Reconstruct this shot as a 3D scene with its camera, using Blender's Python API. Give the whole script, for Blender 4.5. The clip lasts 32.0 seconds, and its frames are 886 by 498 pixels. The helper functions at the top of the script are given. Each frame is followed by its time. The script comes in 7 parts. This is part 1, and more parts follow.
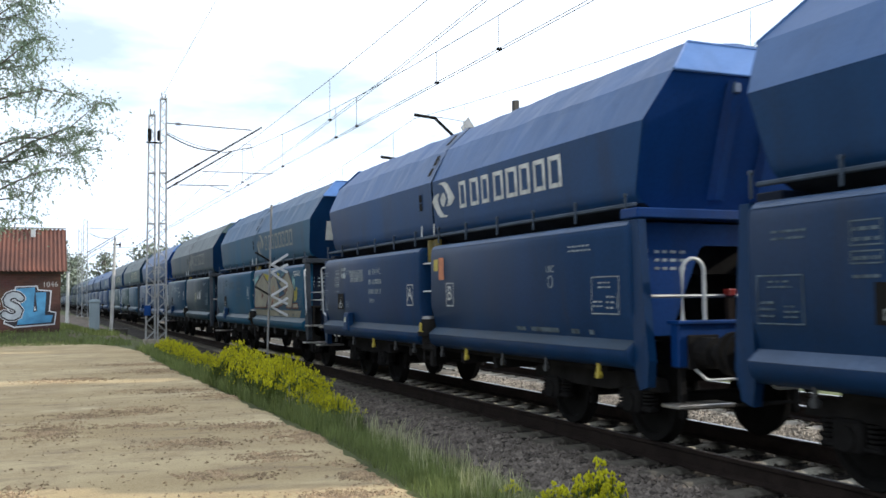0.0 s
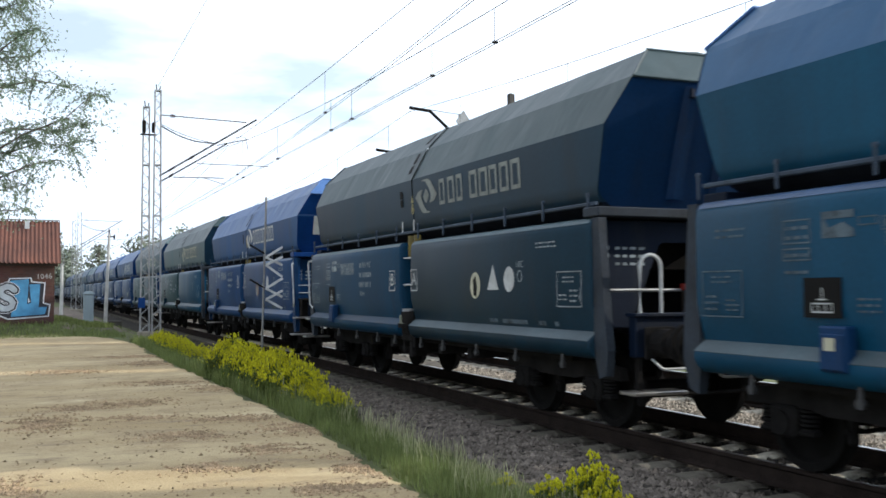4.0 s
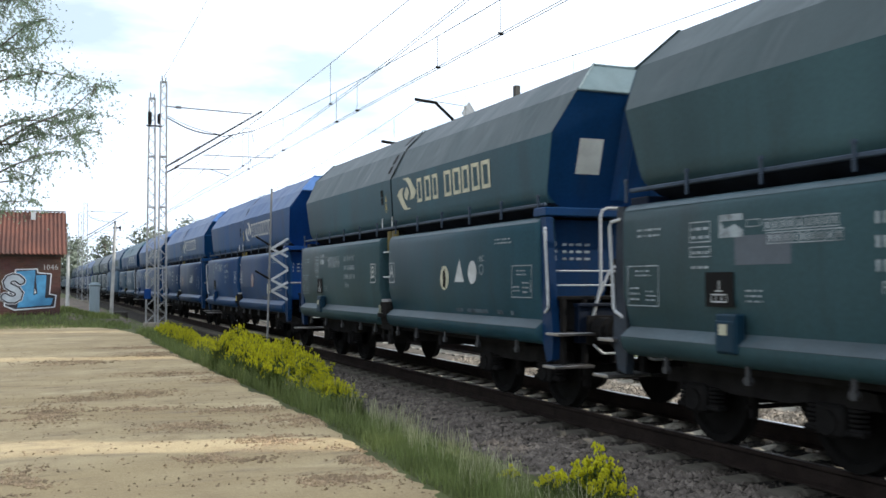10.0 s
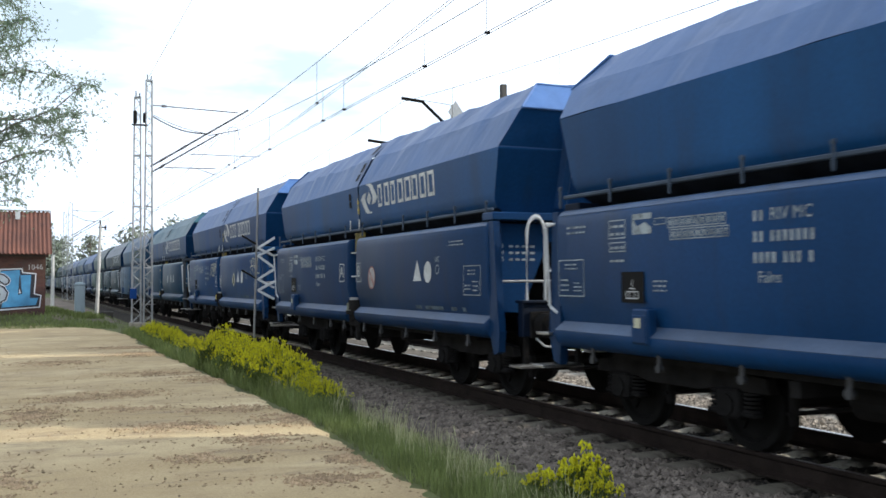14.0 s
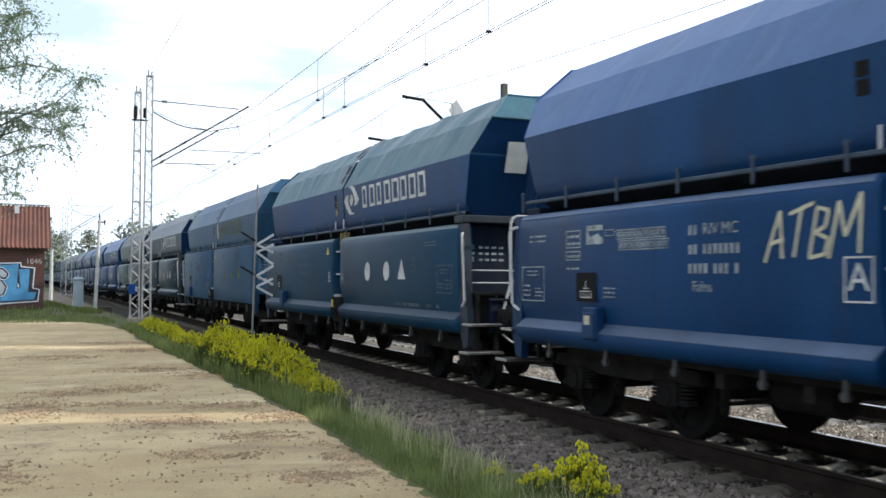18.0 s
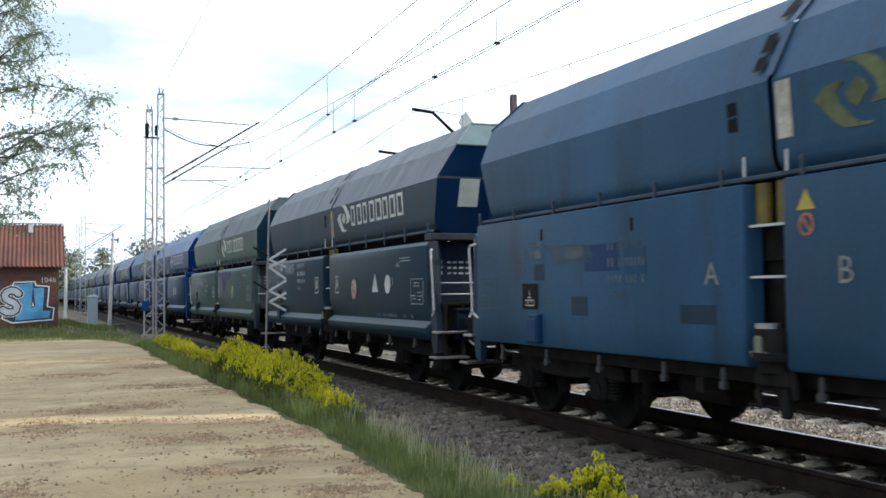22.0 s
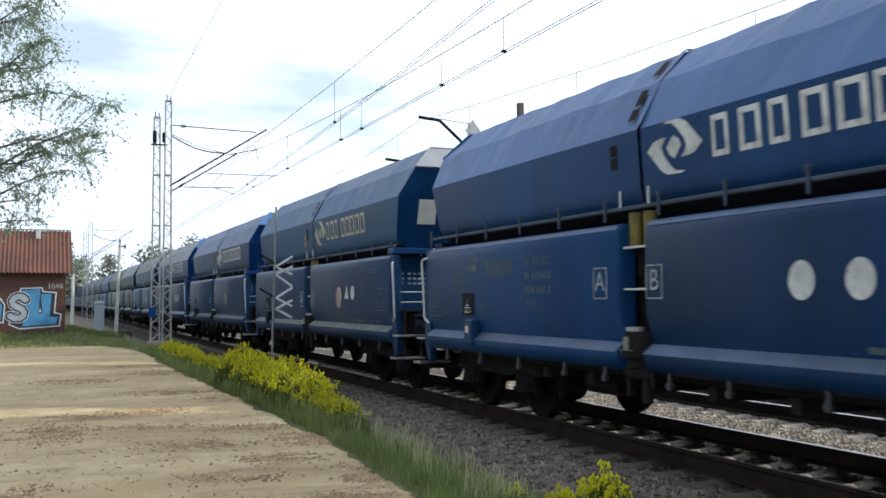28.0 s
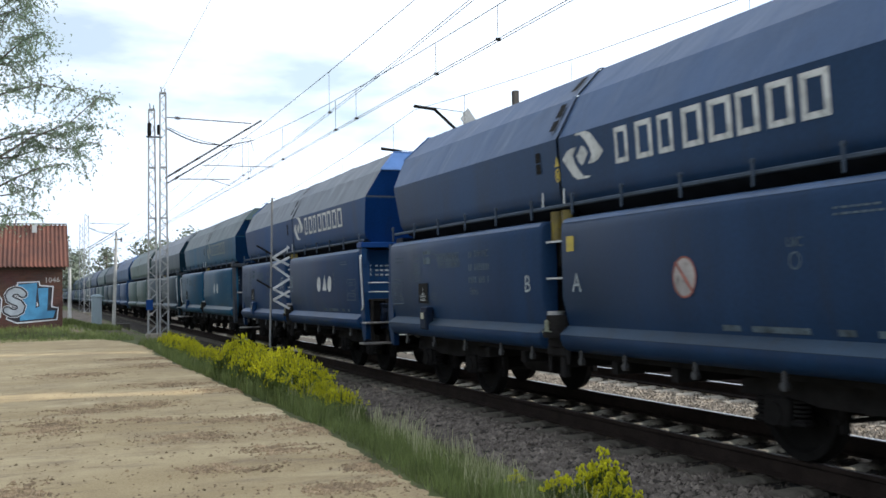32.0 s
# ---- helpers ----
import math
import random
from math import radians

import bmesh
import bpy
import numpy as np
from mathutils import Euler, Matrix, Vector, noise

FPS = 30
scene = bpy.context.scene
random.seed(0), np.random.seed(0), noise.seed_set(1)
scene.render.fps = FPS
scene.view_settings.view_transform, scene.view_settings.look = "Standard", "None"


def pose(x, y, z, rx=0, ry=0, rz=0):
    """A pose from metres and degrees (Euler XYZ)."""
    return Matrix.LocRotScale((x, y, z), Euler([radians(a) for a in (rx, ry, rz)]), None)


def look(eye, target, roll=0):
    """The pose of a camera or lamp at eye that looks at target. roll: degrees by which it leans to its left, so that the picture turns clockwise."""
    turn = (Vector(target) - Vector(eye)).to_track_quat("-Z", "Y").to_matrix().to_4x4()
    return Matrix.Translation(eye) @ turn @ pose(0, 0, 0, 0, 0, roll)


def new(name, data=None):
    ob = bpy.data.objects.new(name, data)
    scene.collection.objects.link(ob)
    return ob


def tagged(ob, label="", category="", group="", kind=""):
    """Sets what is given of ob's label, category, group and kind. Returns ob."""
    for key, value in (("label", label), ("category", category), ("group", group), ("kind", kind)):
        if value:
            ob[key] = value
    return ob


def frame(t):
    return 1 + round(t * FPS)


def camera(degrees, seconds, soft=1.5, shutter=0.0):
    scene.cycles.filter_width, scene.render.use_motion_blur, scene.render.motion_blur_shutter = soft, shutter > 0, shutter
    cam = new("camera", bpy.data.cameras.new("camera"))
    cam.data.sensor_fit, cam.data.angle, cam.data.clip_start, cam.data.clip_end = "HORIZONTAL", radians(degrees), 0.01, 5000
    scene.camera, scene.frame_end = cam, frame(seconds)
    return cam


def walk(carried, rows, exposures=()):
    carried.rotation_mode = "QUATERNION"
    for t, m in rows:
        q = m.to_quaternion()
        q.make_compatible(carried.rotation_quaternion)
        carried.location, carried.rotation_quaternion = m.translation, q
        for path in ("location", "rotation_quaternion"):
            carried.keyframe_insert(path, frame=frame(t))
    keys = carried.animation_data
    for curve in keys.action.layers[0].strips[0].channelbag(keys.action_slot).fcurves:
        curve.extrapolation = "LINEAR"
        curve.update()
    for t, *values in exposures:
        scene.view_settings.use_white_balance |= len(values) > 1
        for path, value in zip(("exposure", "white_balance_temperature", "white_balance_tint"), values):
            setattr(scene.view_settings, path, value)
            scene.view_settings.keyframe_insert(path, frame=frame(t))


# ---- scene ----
EYE = (0.0, 0.0, 1.65)


def aim(yaw, pitch, roll):
    """The pose of the hand-held camera, which stands on the dirt yard and only turns."""
    return pose(*EYE) @ pose(0, 0, 0, 0, 0, yaw) @ pose(0, 0, 0, 90 + pitch, 0, 0) @ pose(0, 0, 0, 0, 0, -roll)


TURNS = [
    (0, -22.953, 2.880, 0.421), (0.5, -22.929, 2.872, 0.885), (1, -22.949, 2.835, 1.104),
    (1.5, -23.020, 2.742, 0.860), (2, -23.077, 2.697, 0.694), (2.5, -23.115, 2.595, 0.692),
    (3, -23.192, 2.564, 0.511), (3.5, -23.188, 2.479, 0.308), (5.5, -23.544, 2.489, 0.290),
    (6, -23.600, 2.491, 0.486), (6.5, -23.699, 2.435, 0.443), (7, -23.625, 2.390, -0.042),
    (7.5, -23.491, 2.261, 0.215), (8, -23.228, 2.193, 0.429), (8.5, -23.111, 2.149, 0.229),
    (9, -22.956, 2.081, 0.177), (9.5, -22.935, 2.025, -0.005), (10, -22.943, 1.989, 0.109),
    (10.5, -23.061, 2.048, 0.105), (11, -23.174, 2.107, 0.181), (11.5, -23.303, 2.149, 0.245),
    (12, -23.438, 2.181, 0.305), (12.5, -23.538, 2.213, 0.253), (13, -23.581, 2.175, 0.263),
    (13.5, -23.660, 2.087, 0.248), (14, -23.721, 1.922, 0.244), (14.5, -23.868, 1.775, 0.477),
    (16.5, -24.012, 1.560, -0.194), (17, -23.961, 1.592, -0.271), (17.5, -23.953, 1.747, -0.356),
    (18, -23.777, 1.838, -0.373), (18.5, -23.684, 1.985, -0.444), (19, -23.542, 2.149, -0.354),
    (19.5, -23.306, 2.193, -0.109), (20, -23.122, 2.285, -0.066), (20.5, -23.072, 2.290, 0.267),
    (21, -23.060, 2.363, 0.609), (21.5, -23.061, 2.482, 0.525), (22, -23.064, 2.547, 0.576),
    (22.5, -23.079, 2.675, 0.627), (23, -22.989, 2.715, 0.510), (23.5, -23.085, 2.658, 0.521),
    (24, -23.023, 2.614, 0.511), (24.5, -23.025, 2.655, 0.794), (25, -22.976, 2.792, 0.857),
    (25.5, -22.909, 2.913, 0.830), (26, -22.925, 3.018, 0.801), (26.5, -22.859, 3.075, 0.763),
    (28.5, -22.672, 2.931, 0.249), (29, -22.638, 2.819, 0.326), (29.5, -22.653, 2.770, 0.470),
    (30, -22.656, 2.674, 0.782), (30.5, -22.692, 2.631, 0.868), (31, -22.720, 2.561, 0.774),
    (31.5, -22.849, 2.480, 0.881), (32, -22.873, 2.360, 1.042),
]
cam = camera(49.5, 32.0, soft=1.6, shutter=0.25)
walk(cam, [(t, aim(a, b, c)) for t, a, b, c in TURNS], [(0, 0.02), (1, -0.09), (2, -0.01), (3, -0.03), (6, 0.02), (9, 0.03), (14, 0.08), (19, 0.12), (23, 0.0), (26.5, -0.06), (30, -0.10), (32, -0.10)])

# ---- sky and sun ----
SUN_ELEVATION, SUN_AZIMUTH = 27.0, 103.0     # a veiled sun stands behind the train and shines through the gaps between wagons
world = bpy.data.worlds.new("sky")
scene.world = world
world.use_nodes = True
wn, wl = world.node_tree.nodes, world.node_tree.links
wn.clear()
w_out = wn.new("ShaderNodeOutputWorld")
w_bg = wn.new("ShaderNodeBackground")
w_sky = wn.new("ShaderNodeTexSky")
w_sky.sky_type = "NISHITA"
w_sky.sun_disc = False
w_sky.sun_elevation = radians(SUN_ELEVATION)
w_sky.sun_rotation = radians(SUN_AZIMUTH)
w_sky.air_density = 1.0
w_sky.dust_density = 2.0
w_co = wn.new("ShaderNodeTexCoord")
w_map = wn.new("ShaderNodeMapping")
w_map.inputs["Scale"].default_value = (1.0, 1.0, 3.2)
w_map.inputs["Location"].default_value = (0.15, 0.1, 0.25)
w_noise = wn.new("ShaderNodeTexNoise")
w_noise.inputs["Scale"].default_value = 3.4
w_noise.inputs["Detail"].default_value = 6.0
w_ramp = wn.new("ShaderNodeValToRGB")
w_ramp.color_ramp.elements[0].position = 0.34
w_ramp.color_ramp.elements[0].color = (0.54, 0.54, 0.54, 1)
w_ramp.color_ramp.elements[1].position = 0.45
w_scale = wn.new("ShaderNodeVectorMath")
w_scale.operation = "MULTIPLY"
w_scale.inputs[1].default_value = (0.104, 0.152, 0.150)
w_mix = wn.new("ShaderNodeMix")
w_mix.data_type = "RGBA"
# thin cloud, brighter towards the sun
w_dot = wn.new("ShaderNodeVectorMath")
w_dot.operation = "DOT_PRODUCT"
_e, _a = radians(SUN_ELEVATION), radians(SUN_AZIMUTH)
SUN_WAY = (math.sin(_a) * math.cos(_e), math.cos(_a) * math.cos(_e), math.sin(_e))
w_dot.inputs[1].default_value = SUN_WAY
w_bright = wn.new("ShaderNodeMath")
w_bright.operation = "MULTIPLY_ADD"
w_bright.inputs[1].default_value, w_bright.inputs[2].default_value = 0.60, 1.34
w_cloud = wn.new("ShaderNodeVectorMath")
w_cloud.operation = "SCALE"
w_cloud.inputs[0].default_value = (0.89, 1.0, 1.16)
wl.new(w_co.outputs["Generated"], w_dot.inputs[0])
wl.new(w_dot.outputs["Value"], w_bright.inputs[0])
wl.new(w_bright.outputs["Value"], w_cloud.inputs["Scale"])
wl.new(w_cloud.outputs["Vector"], w_mix.inputs["B"])
wl.new(w_co.outputs["Generated"], w_map.inputs["Vector"])
wl.new(w_map.outputs["Vector"], w_noise.inputs["Vector"])
wl.new(w_noise.outputs["Fac"], w_ramp.inputs["Fac"])
wl.new(w_sky.outputs["Color"], w_scale.inputs[0])
wl.new(w_ramp.outputs["Color"], w_mix.inputs["Factor"])
wl.new(w_scale.outputs["Vector"], w_mix.inputs["A"])
wl.new(w_mix.outputs["Result"], w_bg.inputs["Color"])
w_bg.inputs["Strength"].default_value = 1.0
wl.new(w_bg.outputs["Background"], w_out.inputs["Surface"])

sun = new("sun", bpy.data.lights.new("sun", "SUN"))
sun.data.energy = 4.6
sun.data.angle = radians(1.2)
sun.data.color = (1.0, 0.95, 0.86)
sun.matrix_world = look(Vector(SUN_WAY) * 80, (0, 0, 0))


# ---- materials ----
MATS = {}


def material(name, color, rough=0.6, metal=0.0, vary=0.25, scale=3.0, fine=40.0, bump=0.15, stain=None, stain_amount=0.0,
             streak=False, spec=0.5, random_tint=0.0, coat=0.0):
    """A surface with broad stains and fine grain, both in metres, and a small relief."""
    if name in MATS:
        return MATS[name]
    m = bpy.data.materials.new(name)
    m.use_nodes = True
    n, l = m.node_tree.nodes, m.node_tree.links
    b = n["Principled BSDF"]
    b.inputs["Roughness"].default_value = rough
    b.inputs["Metallic"].default_value = metal
    b.inputs["Specular IOR Level"].default_value = spec
    b.inputs["Coat Weight"].default_value = coat
    co = n.new("ShaderNodeTexCoord")
    mp = n.new("ShaderNodeMapping")
    if streak:
        mp.inputs["Scale"].default_value = (1.0, 1.0, 0.18)
    l.new(co.outputs["Object"], mp.inputs["Vector"])
    big = n.new("ShaderNodeTexNoise")
    big.inputs["Scale"].default_value = scale
    big.inputs["Detail"].default_value = 5.0
    l.new(mp.outputs["Vector"], big.inputs["Vector"])
    small = n.new("ShaderNodeTexNoise")
    small.inputs["Scale"].default_value = fine
    small.inputs["Detail"].default_value = 3.0
    l.new(co.outputs["Object"], small.inputs["Vector"])
    ramp = n.new("ShaderNodeValToRGB")
    d = [max(0.0, c * (1 - vary)) for c in color[:3]]
    e = [min(1.0, c * (1 + vary)) for c in color[:3]]
    ramp.color_ramp.elements[0].position, ramp.color_ramp.elements[0].color = 0.3, (*d, 1)
    ramp.color_ramp.elements[1].position, ramp.color_ramp.elements[1].color = 0.7, (*e, 1)
    l.new(big.outputs["Fac"], ramp.inputs["Fac"])
    mix = n.new("ShaderNodeMix")
    mix.data_type, mix.blend_type = "RGBA", "OVERLAY"
    mix.inputs["Factor"].default_value = min(0.6, vary * 1.2)
    l.new(ramp.outputs["Color"], mix.inputs["A"])
    l.new(small.outputs["Color"], mix.inputs["B"])
    bw = n.new("ShaderNodeRGBToBW")
    l.new(small.outputs["Color"], bw.inputs["Color"])
    l.new(bw.outputs["Val"], mix.inputs["B"])
    colour = mix.outputs["Result"]
    if stain:
        st = n.new("ShaderNodeTexNoise")
        st.inputs["Scale"].default_value = scale * 2.3
        st.inputs["Detail"].default_value = 8.0
        st.inputs["Roughness"].default_value = 0.65
        l.new(mp.outputs["Vector"], st.inputs["Vector"])
        sr = n.new("ShaderNodeMapRange")
        sr.inputs["From Min"].default_value, sr.inputs["From Max"].default_value = 0.52, 0.72
        sr.inputs["To Max"].default_value = stain_amount
        l.new(st.outputs["Fac"], sr.inputs["Value"])
        sm = n.new("ShaderNodeMix")
        sm.data_type = "RGBA"
        sm.inputs["B"].default_value = (*stain, 1)
        l.new(sr.outputs["Result"], sm.inputs["Factor"])
        l.new(colour, sm.inputs["A"])
        colour = sm.outputs["Result"]
    if random_tint:
        oi = n.new("ShaderNodeObjectInfo")
        gi = n.new("ShaderNodeNewGeometry")
        ad = n.new("ShaderNodeMath")
        ad.operation = "ADD"
        l.new(oi.outputs["Random"], ad.inputs[0])
        l.new(gi.outputs["Random Per Island"], ad.inputs[1])
        rr = n.new("ShaderNodeMapRange")
        rr.inputs["From Max"].default_value = 2.0
        rr.inputs["To Min"].default_value, rr.inputs["To Max"].default_value = 1 - random_tint, 1 + random_tint
        l.new(ad.outputs["Value"], rr.inputs["Value"])
        vm = n.new("ShaderNodeVectorMath")
        vm.operation = "SCALE"
        l.new(colour, vm.inputs[0])
        l.new(rr.outputs["Result"], vm.inputs["Scale"])
        colour = vm.outputs["Vector"]
    l.new(colour, b.inputs["Base Color"])
    rm = n.new("ShaderNodeMapRange")
    rm.inputs["To Min"].default_value, rm.inputs["To Max"].default_value = max(0.02, rough - 0.12), min(1.0, rough + 0.12)
    l.new(big.outputs["Fac"], rm.inputs["Value"])
    l.new(rm.outputs["Result"], b.inputs["Roughness"])
    if bump:
        bp = n.new("ShaderNodeBump")
        bp.inputs["Strength"].default_value = bump
        bp.inputs["Distance"].default_value = 0.02
        l.new(small.outputs["Fac"], bp.inputs["Height"])
        l.new(bp.outputs["Normal"], b.inputs["Normal"])
    MATS[name] = m
    return m


GRIME = (0.022, 0.024, 0.026)


def paint(name, color, grime=0.30, rough=0.42):
    """Old wagon enamel gone dull, streaked by rain."""
    return material("paint_" + name, color, rough, 0.0, 0.26, 0.9, 25.0, 0.04, GRIME, grime * 1.15, True, 0.14)


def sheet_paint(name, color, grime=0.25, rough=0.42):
    """Bleached roof enamel over dented sheet; some colours also carry sky sheen."""
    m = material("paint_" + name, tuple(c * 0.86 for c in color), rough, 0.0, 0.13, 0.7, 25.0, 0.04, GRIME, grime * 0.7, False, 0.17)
    n, l = m.node_tree.nodes, m.node_tree.links
    co = n.new("ShaderNodeTexCoord")
    mp = n.new("ShaderNodeMapping")
    mp.inputs["Rotation"].default_value = (radians(24), 0, 0)
    mp.inputs["Scale"].default_value = (0.9, 1.2, 0.9)
    no = n.new("ShaderNodeTexNoise")
    no.inputs["Scale"].default_value, no.inputs["Detail"].default_value = 1.25, 2.2
    no.inputs["Distortion"].default_value = 0.4
    bp = n.new("ShaderNodeBump")
    bp.inputs["Strength"].default_value, bp.inputs["Distance"].default_value = 0.28, 0.10
    l.new(co.outputs["Object"], mp.inputs["Vector"])
    l.new(mp.outputs["Vector"], no.inputs["Vector"])
    l.new(no.outputs["Fac"], bp.inputs["Height"])
    l.new(bp.outputs["Normal"], n["Principled BSDF"].inputs["Normal"])
    return m


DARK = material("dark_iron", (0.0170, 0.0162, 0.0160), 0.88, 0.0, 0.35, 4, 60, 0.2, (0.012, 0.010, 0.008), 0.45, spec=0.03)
STEEL = material("worn_steel", (0.32, 0.31, 0.30), 0.35, 0.9, 0.2, 5, 80, 0.1)
GALV = material("galvanised_steel", (0.33, 0.335, 0.335), 0.5, 0.55, 0.2, 6, 60, 0.1, (0.2, 0.17, 0.14), 0.3)
RUST = material("rusty_rail_web", (0.024, 0.0178, 0.0150), 0.9, 0.0, 0.3, 3, 60, 0.3, (0.008, 0.0065, 0.006), 0.5, spec=0.05)
# near rail's head: the train's dark reflection put into its colour
SHADED_TOP = material("shaded_rail_head", (0.06, 0.05, 0.045), 0.55, 0.5, 0.2, 2, 30, 0.1)
RAILTOP = material("polished_rail_head", (0.36, 0.35, 0.36), 0.32, 0.95, 0.12, 2, 30, 0.0)
WHITE = material("white_marking", (0.46, 0.48, 0.48), 0.7, 0, 0.2, 3, 40, 0.05, GRIME, 0.6, spec=0.1)
STENCIL = material("worn_stencil", (0.28, 0.32, 0.34), 0.7, 0, 0.3, 4, 40, 0.05, GRIME, 0.85, spec=0.1)
FAINT = material("faint_stencil", (0.085, 0.115, 0.14), 0.7, 0, 0.3, 4, 40, 0.05, GRIME, 0.85, spec=0.1)
CREAM = material("cream_marking", (0.46, 0.45, 0.33), 0.6, 0, 0.15, 3, 40, 0.05, GRIME, 0.45)
AGED = material("aged_cream_marking", (0.33, 0.33, 0.25), 0.65, 0, 0.2, 3, 40, 0.05, GRIME, 0.6)
FADED = material("faded_marking", (0.17, 0.19, 0.18), 0.65, 0, 0.25, 3, 40, 0.05, GRIME, 0.5)
FADEDYELLOW = material("faded_yellow_marking", (0.30, 0.27, 0.12), 0.65, 0, 0.25, 3, 40, 0.05, GRIME, 0.5)
YELLOW = material("yellow_paint", (0.40, 0.31, 0.035), 0.5, 0, 0.2, 5, 50, 0.05, GRIME, 0.35)
BANRED = material("faded_ban_red", (0.27, 0.075, 0.055), 0.6, 0, 0.4, 5, 50, 0.05, GRIME, 0.4)
DISC = material("chalky_disc", (0.32, 0.30, 0.29), 0.7, 0, 0.25, 4, 40, 0.05, GRIME, 0.6, spec=0.1)
ORANGE = material("orange_sign_red", (0.36, 0.13, 0.06), 0.6, 0, 0.45, 5, 50, 0.05)
RED = material("red_lamp_glass", (0.20, 0.02, 0.015), 0.25, 0, 0.1, 5, 50, 0.0)
HANDRAIL = material("white_handrail_paint", (0.46, 0.48, 0.49), 0.45, 0, 0.1, 5, 50, 0.03, (0.2, 0.18, 0.16), 0.25)
HOOKSTEEL = material("rubbed_hook_steel", (0.036, 0.037, 0.040), 0.6, 0.2, 0.35, 8, 60, 0.1, GRIME, 0.5)
ARMSTEEL = material("dull_arm_steel", (0.060, 0.058, 0.058), 0.6, 0.3, 0.2, 5, 50, 0.1)
BLACK = material("black_rubber", (0.008, 0.008, 0.008), 0.7, 0, 0.2, 5, 50, 0.05, spec=0.1)


# ---- building blocks ----
def part(name, bm, mat, parent=None, label="", smooth=False):
    """Link a bmesh as one mesh object under a thing or a part."""
    me = bpy.data.meshes.new(name)
    bm.to_mesh(me)
    bm.free()
    if smooth:
        me.polygons.foreach_set("use_smooth", [True] * len(me.polygons))
    me.materials.append(mat)
    ob = new(name, me)
    if parent is not None:
        ob.parent = parent
    if label:
        ob["label"] = label
    return ob


def mesh_of(name, bm, mat=None, smooth=False):
    me = bpy.data.meshes.new(name)
    bm.to_mesh(me)
    bm.free()
    if smooth:
        me.polygons.foreach_set("use_smooth", [True] * len(me.polygons))
    me.materials.append(mat)
    return me


def put(name, me, mat=None, parent=None, m=None, label=""):
    """An object on shared mesh data, with a material of its own."""
    ob = new(name, me)
    if mat is not None and me.materials[0] is not mat:
        ob.material_slots[0].link = "OBJECT"
        ob.material_slots[0].material = mat
    if parent is not None:
        ob.parent = parent
    if m is not None:
        ob.matrix_basis = m
    if label:
        ob["label"] = label
    return ob


def box(bm, x0, x1, y0, y1, z0, z1, bevel=0.0):
    b2 = bmesh.new()
    vs = [b2.verts.new((x, y, z)) for x in (x0, x1) for y in (y0, y1) for z in (z0, z1)]
    for f in ((0, 1, 3, 2), (4, 6, 7, 5), (0, 4, 5, 1), (2, 3, 7, 6), (0, 2, 6, 4), (1, 5, 7, 3)):
        b2.faces.new([vs[i] for i in f])
    if bevel:
        bmesh.ops.bevel(b2, geom=b2.edges[:], offset=bevel, segments=1, affect="EDGES")
    merge(bm, b2)


def merge(bm, b2, m=None):
    if m is not None:
        b2.transform(m)
    at = {}
    for v in b2.verts:
        at[v] = bm.verts.new(v.co)
    for f in b2.faces:
        try:
            bm.faces.new([at[v] for v in f.verts])
        except ValueError:
            pass
    b2.free()


def tube(bm, pts, r, sides=6, closed=False):
    """A round bar along a row of points."""
    pts = [Vector(p) for p in pts]
    rings = []
    for i, p in enumerate(pts):
        a = pts[max(0, i - 1)]
        b = pts[min(len(pts) - 1, i + 1)]
        d = (b - a).normalized()
        u = d.cross(Vector((0, 0, 1)))
        if u.length < 1e-3:
            u = d.cross(Vector((1, 0, 0)))
        u.normalize()
        w = d.cross(u)
        rad = r[i] if isinstance(r, (list, tuple)) else r
        rings.append([bm.verts.new(p + (u * math.cos(2 * math.pi * k / sides) + w * math.sin(2 * math.pi * k / sides)) * rad) for k in range(sides)])
    for a, b in zip(rings, rings[1:]):
        for k in range(sides):
            bm.faces.new((a[k], a[(k + 1) % sides], b[(k + 1) % sides], b[k]))
    bm.faces.new(rings[0][::-1])
    bm.faces.new(rings[-1])


def sweep(bm, profile, y0, y1, closed=True):
    """A profile of (x, z) drawn along y."""
    a = [bm.verts.new((x, y0, z)) for x, z in profile]
    b = [bm.verts.new((x, y1, z)) for x, z in profile]
    k = len(profile)
    for i in range(k if closed else k - 1):
        bm.faces.new((a[i], a[(i + 1) % k], b[(i + 1) % k], b[i]))
    if closed:
        bm.faces.new(a[::-1])
        bm.faces.new(b)


def disc(bm, c, r, axis="x", depth=0.02, sides=20):
    """A round plate or drum along an axis through c."""
    rings = []
    for s in (-0.5, 0.5):
        ring = []
        for k in range(sides):
            u, w = math.cos(2 * math.pi * k / sides) * r, math.sin(2 * math.pi * k / sides) * r
            p = {"x": (s * depth, u, w), "y": (u, s * depth, w), "z": (u, w, s * depth)}[axis]
            ring.append(bm.verts.new((c[0] + p[0], c[1] + p[1], c[2] + p[2])))
        rings.append(ring)
    for k in range(sides):
        bm.faces.new((rings[0][k], rings[0][(k + 1) % sides], rings[1][(k + 1) % sides], rings[1][k]))
    bm.faces.new(rings[0][::-1])
    bm.faces.new(rings[1])


